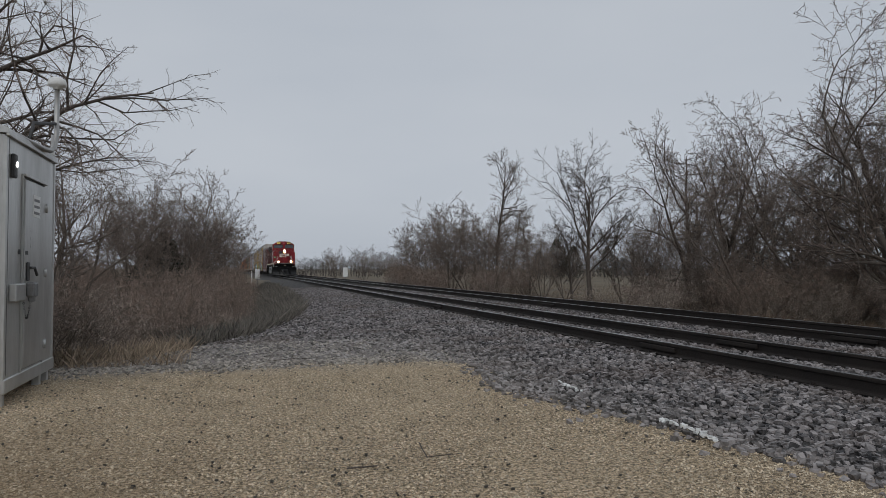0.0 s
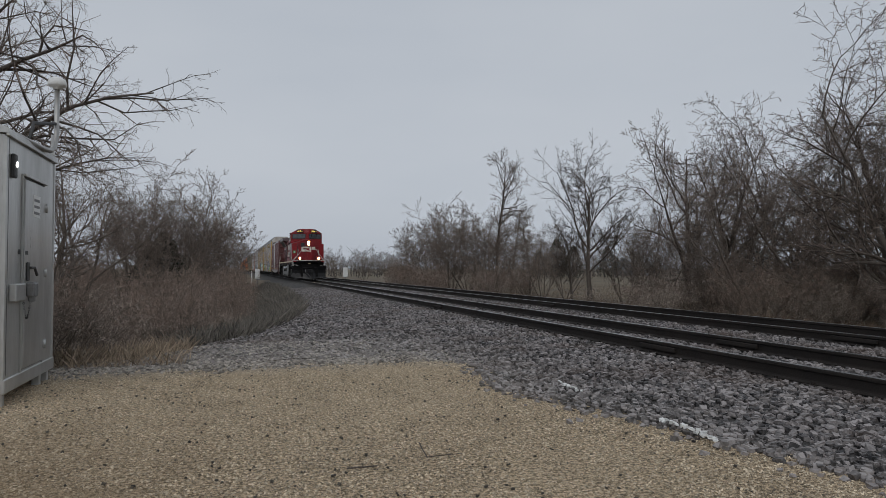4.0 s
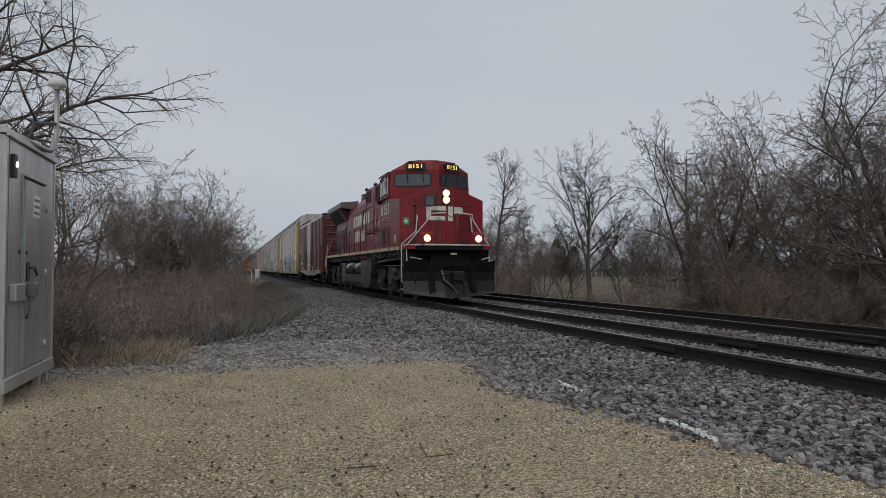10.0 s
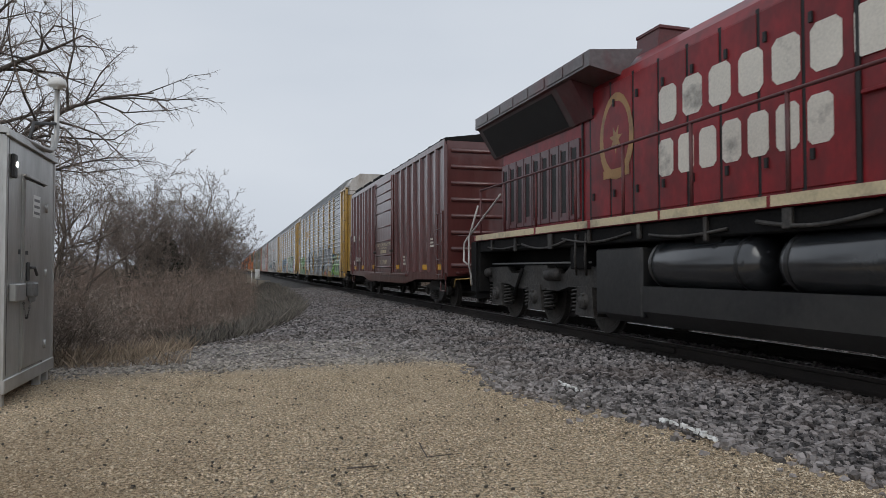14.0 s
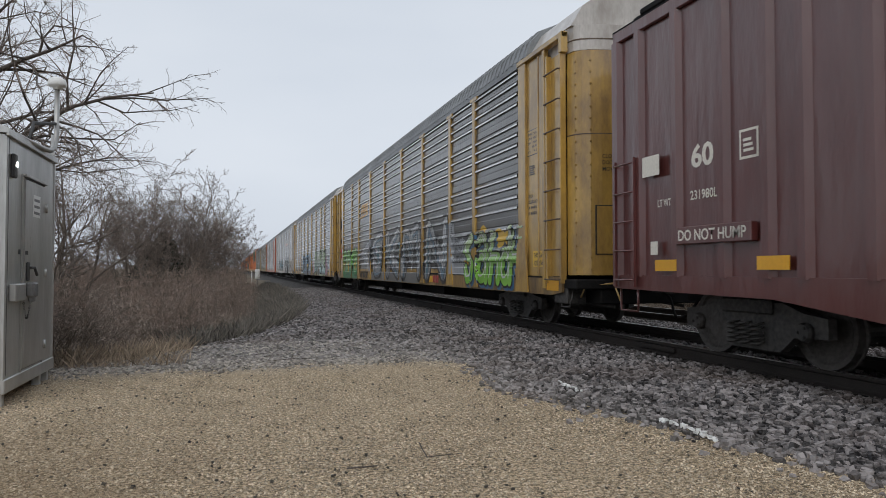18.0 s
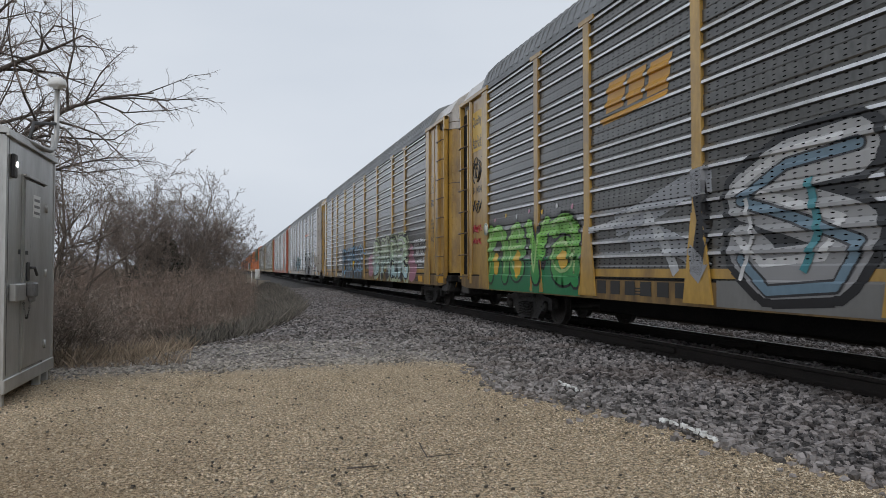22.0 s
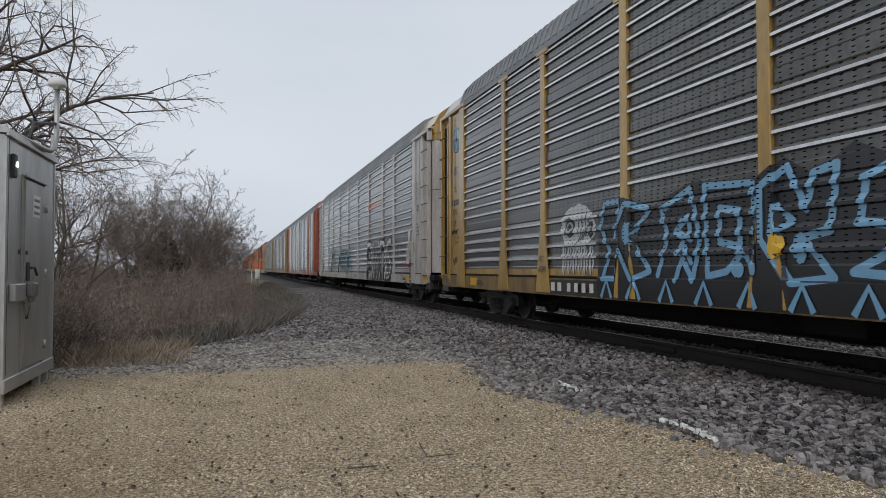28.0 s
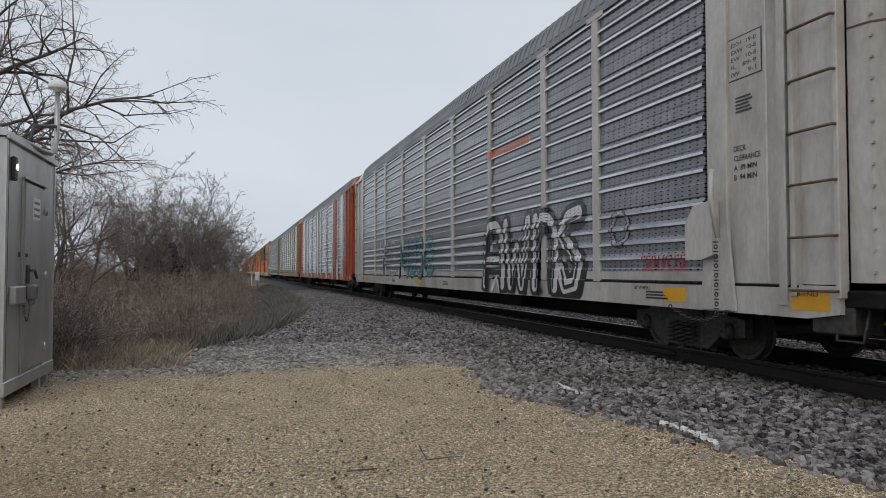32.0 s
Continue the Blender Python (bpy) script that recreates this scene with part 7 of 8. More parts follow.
# ---- the boxcar behind it ----
def boxcar():
    c = car("boxcar", "dark oxide red ribbed boxcar with white lettering coupled behind the locomotive", "railway car", 123.6)
    L, X = 15.5, 1.45
    body = part("body", Solid().box(-X, X, 0.05, L - 0.05, 0.95, 4.6, 0.02), "ribbed_red", c, "dark red steel body")
    for k in (-1, 1):
        x = k * X
        part("side_sill", Solid().prism([(0.0, 0.82), (3.2, 0.78), (4.6, 0.62), (11.0, 0.62), (12.3, 0.78), (L, 0.82), (L, 1.02), (0.0, 1.02)], "x", min(x, x + k * 0.05), max(x, x + k * 0.05)), "ribbed_red", c)
        part("top_chord", Solid().box(min(x, x + k * 0.06), max(x, x + k * 0.06), 0, L, 4.5, 4.68, 0.015), "ribbed_red", c)
        ys = [0.06, 0.9, 1.75, 2.6, 3.45, 4.3, 5.15, 6.05, 9.62, 10.35, 11.1, 11.9, 12.4, 13.1, 14.0, 14.85, L - 0.06]
        for y in ys:
            w = 0.07 if y in (0.06, L - 0.06) else 0.055
            rb = Solid().prism([(y - w - 0.05, x), (y - w, x + k * 0.075), (y + w, x + k * 0.075), (y + w + 0.05, x)], "z", 1.0, 4.52)
            rb.v = [(q, p, z) for p, q, z in rb.v]
            part("side_post", rb, "ribbed_red", c)
        # sliding door of pressed panels
        dr = part("sliding_door", Solid().box(min(x + k * 0.05, x + k * 0.1), max(x + k * 0.05, x + k * 0.1), 6.25, 9.38, 0.98, 4.5, 0.015), "ribbed_red", c, "dark red sliding door of pressed panels")
        for z in (1.18, 1.62, 2.16, 2.7, 3.27, 3.66, 3.99, 4.34):
            part("door_rib", soft(Solid().tube([(x + k * 0.1, 6.3, z), (x + k * 0.1, 9.33, z)], 0.03, 8)), "ribbed_red", dr)
        for y in (6.32, 9.3):
            part("lock_bar", soft(Solid().tube([(x + k * 0.13, y, 0.95), (x + k * 0.13, y, 4.5)], 0.022, 8)), "ribbed_red", dr)
            part("lock_handle", Solid().box(min(x + k * 0.1, x + k * 0.18), max(x + k * 0.1, x + k * 0.18), y - 0.12, y + 0.12, 1.72, 1.8, 0.01), "truck", dr)
        part("door_track", Solid().box(min(x, x + k * 0.14), max(x, x + k * 0.14), 4.2, 10.3, 0.86, 0.96, 0.01), "ribbed_red", c)
        for e, w in ((0.1, 1), (L - 0.1, -1)):
            ld = part("ladder", Solid().box(min(x + k * 0.08, x + k * 0.12), max(x + k * 0.08, x + k * 0.12), e - 0.03, e + 0.03, 0.85, 2.7 if w > 0 else 2.7).box(min(x + k * 0.08, x + k * 0.12), max(x + k * 0.08, x + k * 0.12), e + w * 0.5 - 0.03, e + w * 0.5 + 0.03, 0.85, 2.7), "ribbed_red", c)
            for i in range(5):
                part("rung", soft(Solid().tube([(x + k * 0.12, e, 0.95 + i * 0.42), (x + k * 0.12, e + w * 0.5, 0.95 + i * 0.42)], 0.014, 6)), "ribbed_red", ld)
            part("sill_step", soft(Solid().tube([(x, e, 0.85), (x, e, 0.5), (x, e + w * 0.45, 0.5), (x, e + w * 0.45, 0.85)], 0.018, 6)), "ribbed_red", c)
    roof = part("roof", Solid().prism([(-X - 0.05, 4.62), (X + 0.05, 4.62), (X + 0.05, 4.7), (0.4, 4.86), (-0.4, 4.86), (-X - 0.05, 4.7)], "y", -0.02, L + 0.02), "black", c, "dark weathered roof")
    for i in range(13):
        part("roof_rib", Solid().prism([(-X - 0.04, 4.69), (-0.4, 4.85), (0.4, 4.85), (X + 0.04, 4.69), (X + 0.04, 4.73), (0.4, 4.9), (-0.4, 4.9), (-X - 0.04, 4.73)], "y", 0.4 + i * 1.2, 0.55 + i * 1.2), "black", roof)
    for i in range(3):
        part("sensor_box", Solid().box(-X + 0.02, -X + 0.5, L - 2.1 - i * 2.2, L - 0.6 - i * 2.2, 4.76, 4.86, 0.02), "black", roof)
    for y, w in ((0, -1), (L, 1)):
        en = part("end_wall", Solid().box(-X, X, y - 0.04, y + 0.04, 0.9, 4.62, 0.01), "ribbed_red", c, "dark red ribbed end wall")
        for i in range(8):
            part("end_rib", soft(Solid().tube([(-X + 0.12, y + w * 0.04, 1.2 + i * 0.45), (X - 0.12, y + w * 0.04, 1.2 + i * 0.45)], 0.06, 8)), "ribbed_red", en)
        part("cross_grab", soft(Solid().tube([(-1.2, y + w * 0.25, 2.0), (-0.2, y + w * 0.25, 2.0)], 0.015, 6)), "ribbed_red", en)
        part("end_platform", Solid().box(-1.2, 1.2, min(y, y + w * 0.35), max(y, y + w * 0.35), 0.98, 1.03), "ribbed_red", en)
        freight_truck(c, y - w * 2.3, 0.42)
        coupler(c, y + w * 0.62, w)
    part("centre_sill", Solid().box(-0.3, 0.3, 0.1, L - 0.1, 0.62, 0.95, 0.02), "black", c)
    x = -X - 0.11
    dr = body
    writing("AUTONOMOUS TRACK GEOMETRY MEASUREMENT SYSTEM CAR", 9.2, 1.96, 0.12, 2.82, x, "cream", dr, fat=0.01)
    writing("CONTACT TRACK SYSTEM SUPERVISOR", 8.55, 1.86, 0.07, 1.4, x, "cream", dr)
    for i in range(3):
        part("lettering", Solid().box(x - 0.002, x, 8.33 - i * 0.37 - 0.31, 8.33 - i * 0.37, 1.7, 1.82), "cream", dr)
    writing("DO NOT HUMP", 8.4, 1.28, 0.17, 1.23, x, "cream", dr, fat=0.02)
    board = part("hump_board", Solid().box(-X - 0.12, -X - 0.02, 12.55, 13.9, 1.42, 1.64, 0.01), "ribbed_red", c)
    writing("DO NOT HUMP", 13.84, 1.46, 0.14, 1.22, -X - 0.124, "letter", board, fat=0.02)
    part("lettering", Solid().box(-X - 0.083, -X - 0.08, 14.3, 14.7, 2.38, 2.66), "letter", c, "plain white initials block")
    writing("60", 13.72, 2.38, 0.3, 0.42, -X - 0.004, "letter", c, fat=0.03)
    writing("231980LB", 13.75, 1.98, 0.12, 0.6, -X - 0.004, "letter", c)
    writing("LT WT", 14.45, 1.95, 0.1, 0.3, -X - 0.004, "letter", c)
    for y, z in ((14.4, 1.08), (12.5, 1.1), (10.0, 1.12), (5.75, 1.1), (2.2, 1.08), (0.6, 1.08)):
        part("reflector", Solid().box(-X - 0.09, -X - 0.08, y - 0.46, y, z, z + 0.15), "s_reflect", c, "yellow reflective strip")
    fr = part("data_frame", Solid().box(-X - 0.004, -X, 12.55, 12.85, 2.36, 2.7), "letter", c)
    part("data_field", Solid().box(-X - 0.007, -X - 0.002, 12.58, 12.82, 2.39, 2.67), "ribbed_red", fr)
    bars(12.78, 2.44, 0.18, 0.16, -X - 0.009, "letter", fr, 3)
    part("white_tag", Solid().box(-X - 0.09, -X - 0.078, 14.35, 14.5, 1.3, 1.48), "letter", c)
    bars(1.7, 1.75, 0.3, 0.45, -X - 0.004, "letter", c, 3)
    bars(5.25, 1.25, 0.35, 0.6, -X - 0.004, "letter", c, 3)
    return c


boxcar()


# ---- paint and print on the car carriers ----
def notice(c, y, z, h, w, ground_color, ink, lines, label="small printed notice"):
    """A plate on an end panel with print."""
    p = part("notice", Solid().box(-RACK_X - 0.008, -RACK_X - 0.003, y - w, y, z, z + h), ground_color, c, label)
    n = len(lines)
    for i, t in enumerate(lines):
        writing(t, y - w * 0.08, z + h * (1 - (i + 0.85) / n), h / n * 0.62, w * 0.84, -RACK_X - 0.0095, ink, p)
    return p


XE = -RACK_X - 0.004
def field(c, tops, z0, material, name="graffiti", label="", lift=0.001):
    """A sprayed background with an uneven upper edge, given as (y, z) from back to front."""
    me = bpy.data.meshes.new("graffiti")
    n = len(tops)
    me.from_pydata([(0, p, q) for p, q in tops] + [(0, p, z0) for p, q in tops], [], [(i, i + 1, n + i + 1, n + i) for i in range(n - 1)])
    return decal(me, c, material, name, label, lift)


def fade(key, c, low, z0, z1):
    """Sprayed paint of colour c that fades to low towards the foot."""
    M[key] = perforated("sprayed_" + key[2:], tuple(v * 0.78 for v in c), c, tuple(v * 0.7 for v in c), 0.0, 0.25, 1.16)
    dusted(M[key], low, [("Z", z1, z0, 1.0)], 0.35)


fade("g_limefade", (0.50, 0.58, 0.34), (0.20, 0.46, 0.05), 1.15, 1.95)
fade("g_greenfade", (0.20, 0.52, 0.06), (0.025, 0.25, 0.07), 0.9, 1.7)
fade("g_creamfade", (0.46, 0.56, 0.36), (0.40, 0.56, 0.60), 0.85, 1.7)
fade("g_silverfade", (0.42, 0.42, 0.42), (0.26, 0.26, 0.265), 1.0, 2.2)

# more letters: small n, e, a, d, s and the angular outlines
GLYPHS.update({
    "n": [[(0.0, 0.0), (0.0, 1.0), (0.05, 0.72)] + arc(0.5, 0.6, 0.46, 0.38, 165, 0) + [(0.98, 0.0)]],
    "e": [[(0.05, 0.5), (0.95, 0.55)] + arc(0.5, 0.52, 0.46, 0.46, 5, 310, 12)],
    "v": [[(0.0, 1.0), (0.2, 0.85), (0.5, 0.02), (0.8, 0.85), (1.0, 1.0)]],
    "a": [[(0.1, 0.9)] + arc(0.5, 0.7, 0.44, 0.3, 120, 0) + [(0.96, 0.0)], arc(0.5, 0.3, 0.4, 0.28, 20, 380, 12)],
    "s": [[(0.95, 1.0), (0.45, 0.95), (0.05, 0.72), (0.5, 0.55), (0.95, 0.35), (0.8, 0.05), (0.3, 0.0), (0.05, 0.25)]],
    "h": [[(0.1, 0.0), (0.2, 1.0), (0.45, 1.0)], [(0.15, 0.5), (0.85, 0.5), (0.95, 0.0)]],
    "d": [[(0.95, 1.08), (0.85, 0.5), (0.95, 0.0)], arc(0.45, 0.3, 0.42, 0.3, 20, 380, 12)],
    "y": [[(0.05, 1.0), (0.2, 0.5), (0.8, 0.5)], [(1.0, 1.15), (0.85, 0.5), (0.8, 0.0)]],
    "m": [[(0.0, 0.0), (0.05, 0.95), (0.3, 0.9), (0.42, 0.45), (0.58, 0.9), (0.85, 1.0), (1.0, 0.0)]],
    "K2": [[(0.05, 0.0), (0.2, 0.35), (0.0, 0.7), (0.1, 1.0), (0.42, 1.0), (0.3, 0.55), (0.55, 0.95), (0.95, 0.85), (0.6, 0.5), (0.95, 0.1), (0.65, 0.0), (0.4, 0.4), (0.3, 0.0), (0.05, 0.0)]],
    "A2": [[(0.0, 0.05), (0.25, 0.5), (0.1, 0.8), (0.8, 1.0), (1.0, 0.45), (0.85, 0.0), (0.6, 0.25), (0.45, 0.0)], [(0.45, 0.55), (0.75, 0.7), (0.8, 0.45), (0.45, 0.55)], [(0.5, 0.3), (0.62, 0.42), (0.8, 0.2)]],
    "D2": [[(0.05, 0.05), (0.0, 1.0), (0.95, 0.95), (1.0, 0.1), (0.75, 0.3), (0.45, 0.1), (0.05, 0.05)], [(0.3, 0.4), (0.3, 0.75), (0.7, 0.7), (0.7, 0.35), (0.3, 0.4)]],
    "E2": [[(0.0, 0.9), (0.35, 1.05), (0.6, 0.65), (0.7, 0.95), (1.0, 1.0), (0.9, 0.45), (0.55, 0.4), (0.95, 0.05), (0.4, 0.0), (0.0, 0.4), (0.0, 0.9)], [(0.15, 0.45), (0.2, 0.7), (0.42, 0.55), (0.15, 0.45)]],
    "S2": [[(1.0, 0.85), (0.55, 1.05), (0.1, 0.85), (0.05, 0.5), (0.55, 0.42), (0.2, 0.22), (0.0, 0.1), (0.5, 0.05), (1.0, 0.15), (0.95, 0.5), (0.55, 0.6), (1.0, 0.85)], [(0.4, 0.72), (0.6, 0.85), (0.7, 0.72)]],
})


def piece(c, letters, z, h, fat, rim, fill, edge, label, shine=None, drop=None, over=0.0):
    """A sprayed word, letter by letter as (glyph, back, front): a dropped shadow, the outline, the fill and a thin shine."""
    for ch, back, front in letters:
        w = back - front
        lines = [[(back - fat / 2 - (w - fat) * px, z + fat / 2 + (h - fat) * pz) for px, pz in pts] for pts in GLYPHS[ch]]
        out = decal(spray(lines, fat + rim), c, edge, "graffiti", label, 0.006 + over)
        if drop:
            decal(spray([[(py - 0.07, pz - 0.06) for py, pz in pts] for pts in lines], fat + rim), out, drop, "graffiti_shadow", "", 0.002 + over)
        decal(spray(lines, fat), out, fill, "graffiti_fill", "", 0.0105 + over)
        if shine:
            decal(spray([[(py + fat * 0.24, pz + fat * 0.22) for py, pz in pts] for pts in lines], fat * 0.17), out, shine, "graffiti_shine", "", 0.015 + over)


# first carrier
for i, (y, z, k) in enumerate(((5.45, 1.15, 0.3), (4.35, 1.75, 0.5), (3.35, 1.55, 0.6), (2.85, 1.6, 0.45), (3.6, 1.0, 0.35), (2.5, 1.0, 0.3))):
    blob(r1, y - k, y, z, z + k * 0.75, "s_yellow", 40 + i, 0.0015)
piece(r1, (("s", 5.5, 4.55), ("a", 4.6, 3.7), ("h", 3.78, 2.95), ("d", 3.05, 2.3), ("y", 2.55, 1.75)), 0.74, 1.22, 0.25, 0.09, "g_limefade", "g_black", "green and pale yellow spray-painted graffiti word with black outline", "g_white", "g_steelblue")
# silver lettering: paint on the sill below it, a pointed tail, broad letters with black and blue accents
field(r1, [(17.4, 0.97), (15.0, 1.0), (12.4, 0.98), (9.7, 1.0)], 0.66, "g_mid", label="silver-grey sprayed background", lift=0.0025)
for pts, w, m in (([(20.4, 1.72), (19.7, 1.8), (19.0, 1.95)], 0.1, "g_silver"), ([(19.7, 1.75), (18.9, 1.9), (18.0, 2.15), (17.5, 2.2)], 0.34, "g_grey"), ([(19.3, 1.5), (18.6, 1.55), (18.0, 1.35), (17.6, 1.05)], 0.3, "g_grey"), ([(18.9, 1.9), (18.5, 1.5), (18.2, 1.05)], 0.16, "g_silver"), ([(17.75, 2.3), (17.6, 1.7), (17.75, 1.05)], 0.22, "g_black")):
    stroke(r1, pts, w, m, 0.003 if w > 0.2 else 0.006)
piece(r1, (("s", 17.3, 15.15), ("K", 14.7, 12.35), ("m", 12.0, 9.45), ("N", 9.1, 6.7)), 0.78, 1.74, 0.54, 0.2, "g_silverfade", "g_black", "large silver, black and blue spray-painted graffiti lettering", "g_white")
piece(r1, (("s", 17.15, 15.3), ("K", 14.5, 12.6), ("m", 11.75, 9.65), ("N", 8.85, 6.9)), 0.82, 1.5, 0.1, 0.05, "g_steel", "g_dark", "", None, None, 0.011)
for i in range(12):
    y = 17.0 - 0.9 * i
    stroke(r1, [(y, 0.98 + 0.1 * (i % 3)), (y - 0.2, 1.5), (y - 0.08, 1.9 + 0.12 * (i % 4))], 0.06 + 0.04 * (i % 3), ("g_white", "g_teal", "g_black", "g_silver")[i % 4], 0.0265)
field(r1, [(6.6, 2.3), (6.4, 2.35), (6.2, 1.95), (5.9, 1.85), (5.6, 1.9), (5.3, 1.75)], 0.97, "g_grey", lift=0.0015)
for y, z, t, w in ((6.25, 1.72, "JAIL", 0.5), (6.2, 1.5, "MATR", 0.56), (6.1, 1.28, "BRAES", 0.6)):
    me = text_mesh(t, 0.17, w, 0.02, 0.1)
    me.transform(Matrix.Translation((0, y, z)) @ SIDE_TO_VIEW)
    decal(me, r1, "g_black", "graffiti", "thin black sprayed words", 0.012)
# green lettering over a dark green band
field(r1, [(25.05, 1.3), (24.0, 1.36), (22.8, 1.3), (21.4, 1.36), (20.7, 1.15)], 0.66, "g_dgreen", label="dark green sprayed band", lift=0.0025)
for a, b, z0, z1 in ((24.75, 24.4, 0.95, 1.5), (23.6, 23.2, 0.9, 1.5), (21.6, 21.2, 1.1, 1.45)):
    blob(r1, b, a, z0, z1, "s_yellow", int(a * 10), 0.0165)
piece(r1, (("n", 25.05, 23.85), ("e", 23.9, 22.95), ("v", 23.0, 21.85), ("a", 22.0, 20.7)), 0.8, 1.28, 0.34, 0.1, "g_greenfade", "g_black", "bright green spray-painted graffiti word with black outline", "g_paler")
for i in range(7):
    y = 24.7 - i * 0.6
    blob(r1, y - 0.1, y, 2.12 + 0.06 * (i % 2), 2.22 + 0.06 * (i % 2), ("g_pink", "s_yellow", "g_white")[i % 3], 60 + i, 0.01)
# the yellow mark high on the side: plain shapes only
for i, (a, b) in enumerate(((19.95, 19.45), (19.35, 18.95), (18.85, 18.35))):
    me = bpy.data.meshes.new("emblem")
    me.from_pydata([(0, a, 3.5), (0, b, 3.52), (0, b - 0.1, 3.98), (0, a - 0.1, 3.96)], [], [(0, 1, 2, 3)])
    decal(me, r1, "s_orange", "emblem", "plain yellow block of a painted mark", 0.006)
stroke(r1, [(20.05, 3.38), (18.35, 3.46)], 0.09, "s_orange", 0.006, "emblem")
for i in range(6):
    part("name_block", Solid().box(-RACK_X - 0.036, -RACK_X - 0.031, 20.2 - i * 0.4 - 0.26, 20.2 - i * 0.4, 0.73, 0.93), "s_black", r1)
for i in range(3):
    part("name_block", Solid().box(-RACK_X - 0.036, -RACK_X - 0.031, 8.2 - i * 0.2 - 0.14, 8.2 - i * 0.2, 0.72, 0.92), "g_red", r1)
notice(r1, 1.35, 1.15, 0.3, 0.5, "s_yellow", "s_black", ["THIS CAR", "EXCEEDS HEIGHT"], "yellow notice plate with black words")
notice(r1, 26.2, 3.9, 0.95, 0.72, "s_yellow", "s_black", ["Quality", "Auto Rack"], "large yellow placard with black words")
writing("B-1454", 26.15, 2.9, 0.16, 0.6, XE, "s_black", r1)
def scrawl(c, y, z, w, h, loops, material, seed, x=XE):
    """A looping sprayed signature: one line that swings up and down as it runs on."""
    r = random.Random(seed)
    p1, p2, k = r.uniform(0, 6), r.uniform(0, 6), r.uniform(1.6, 2.3)
    pts = []
    for i in range(16 * loops):
        t = i / (16 * loops - 1)
        a = 2 * math.pi * loops * t
        pts.append((x, y - w * t + 0.05 * h / 0.3 * math.cos(a * k + p2), z + h * (0.5 + 0.36 * math.sin(a + p1) + 0.14 * math.sin(a * 0.37 + p2))))
    part("scribble", soft(Solid().tube(pts, 0.013, 4)), material, c, "sprayed scribble")


scrawl(r1, 26.2, 3.15, 0.68, 0.6, 5, "s_black", 3)
scrawl(r1, 26.18, 2.42, 0.62, 0.32, 4, "s_black", 8)
scrawl(r1, 26.18, 1.95, 0.6, 0.2, 5, "g_red", 5)
scrawl(r1, 26.15, 1.68, 0.55, 0.16, 5, "g_red", 6)
writing("AQ", 1.55, 1.86, 0.18, 0.36, XE, "s_black", r2, "scribble", "thin black sprayed letters", 0.012, 0.1)
tg = part("round_notice", soft(Solid().lathe([(0.0, -0.004), (0.14, -0.004), (0.14, 0.0)], "x", (-RACK_X - 0.066, 25.1, 2.0), 24)), "letter", r1, "round white notice")
part("ring", Solid().lathe([(0.1, -0.006), (0.12, -0.006), (0.12, 0.0)], "x", (-RACK_X - 0.067, 25.1, 2.0), 24), "g_dgreen", tg)
# second carrier
for y, z, t, w in ((3.43, 1.82, "NOT ON", 1.12), (3.2, 1.54, "MY WATCH", 1.36), (3.0, 1.2, "BOZO", 0.56), (2.4, 1.25, "2015", 0.44)):
    me = text_mesh(t, 0.21, w, 0.045, 0.1)
    me.transform(Matrix.Translation((0, y, z)) @ SIDE_TO_VIEW @ Matrix.Rotation(radians(1.5), 4, "Z"))
    decal(me, r2, "g_white", "graffiti", "white sprayed words", 0.012)
blob(r2, 3.1, 4.35, 0.68, 1.48, "g_pink", 21, 0.0015, 40, 0.08)
blob(r2, 3.5, 4.25, 1.1, 1.93, "g_pink", 22, 0.0025, 40, 0.08)
for a, w in ((4.1, 0.26), (3.85, 0.2)):
    stroke(r2, [(a, 1.5), (a - w * 0.5, 1.58), (a - w, 1.5)], 0.03, "g_red", 0.009)
blob(r2, 9.9, 11.2, 0.75, 1.75, "g_pink", 23, 0.003, 40, 0.1)
piece(r2, (("e", 10.25, 8.6), ("m", 8.55, 7.0), ("a", 7.1, 5.6), ("R", 5.75, 4.1)), 0.74, 1.5, 0.46, 0.26, "g_cream", "g_cream", "", None)
piece(r2, (("e", 10.2, 8.6), ("m", 8.5, 7.0), ("a", 7.05, 5.65), ("R", 5.7, 4.15)), 0.8, 1.42, 0.4, 0.12, "g_creamfade", "g_black", "pale green and blue spray-painted graffiti lettering with black outline", "g_white", None, 0.011)
stroke(r2, [(4.75, 2.12), (4.05, 2.42), (3.95, 2.32), (4.0, 1.8), (4.2, 1.3)], 0.1, "g_black", 0.012)
for a, b, z1 in ((9.9, 9.5, 1.05), (8.4, 8.1, 1.0), (7.6, 7.1, 1.15), (6.6, 6.3, 1.5), (5.2, 4.7, 1.0)):
    blob(r2, b, a, 0.67, z1, "g_black", int(a * 10), 0.0245)
# black lettering outlined in light blue
field(r2, [(18.55, 1.9), (18.3, 2.2), (17.7, 2.15), (17.2, 1.95), (16.8, 2.05), (16.1, 2.24), (15.9, 2.05), (15.1, 2.08), (14.7, 2.28), (14.3, 2.05), (13.85, 2.3), (13.4, 2.1), (12.9, 2.28), (12.3, 2.0)], 0.66, "g_black", label="black graffiti lettering outlined in light blue", lift=0.0025)
piece(r2, (("K2", 18.5, 17.0), ("A2", 16.98, 16.02), ("D2", 16.0, 15.06), ("E2", 15.02, 13.98), ("S2", 13.9, 12.4)), 0.92, 1.24, 0.085, 0.03, "g_blue", "g_blueblack", "", None, None, 0.0)
for i in range(8):
    y = 18.4 - i * 0.76
    stroke(r2, [(y, 0.67), (y - 0.16, 0.94), (y - 0.3, 0.67)], 0.075, "g_blue", 0.0135)
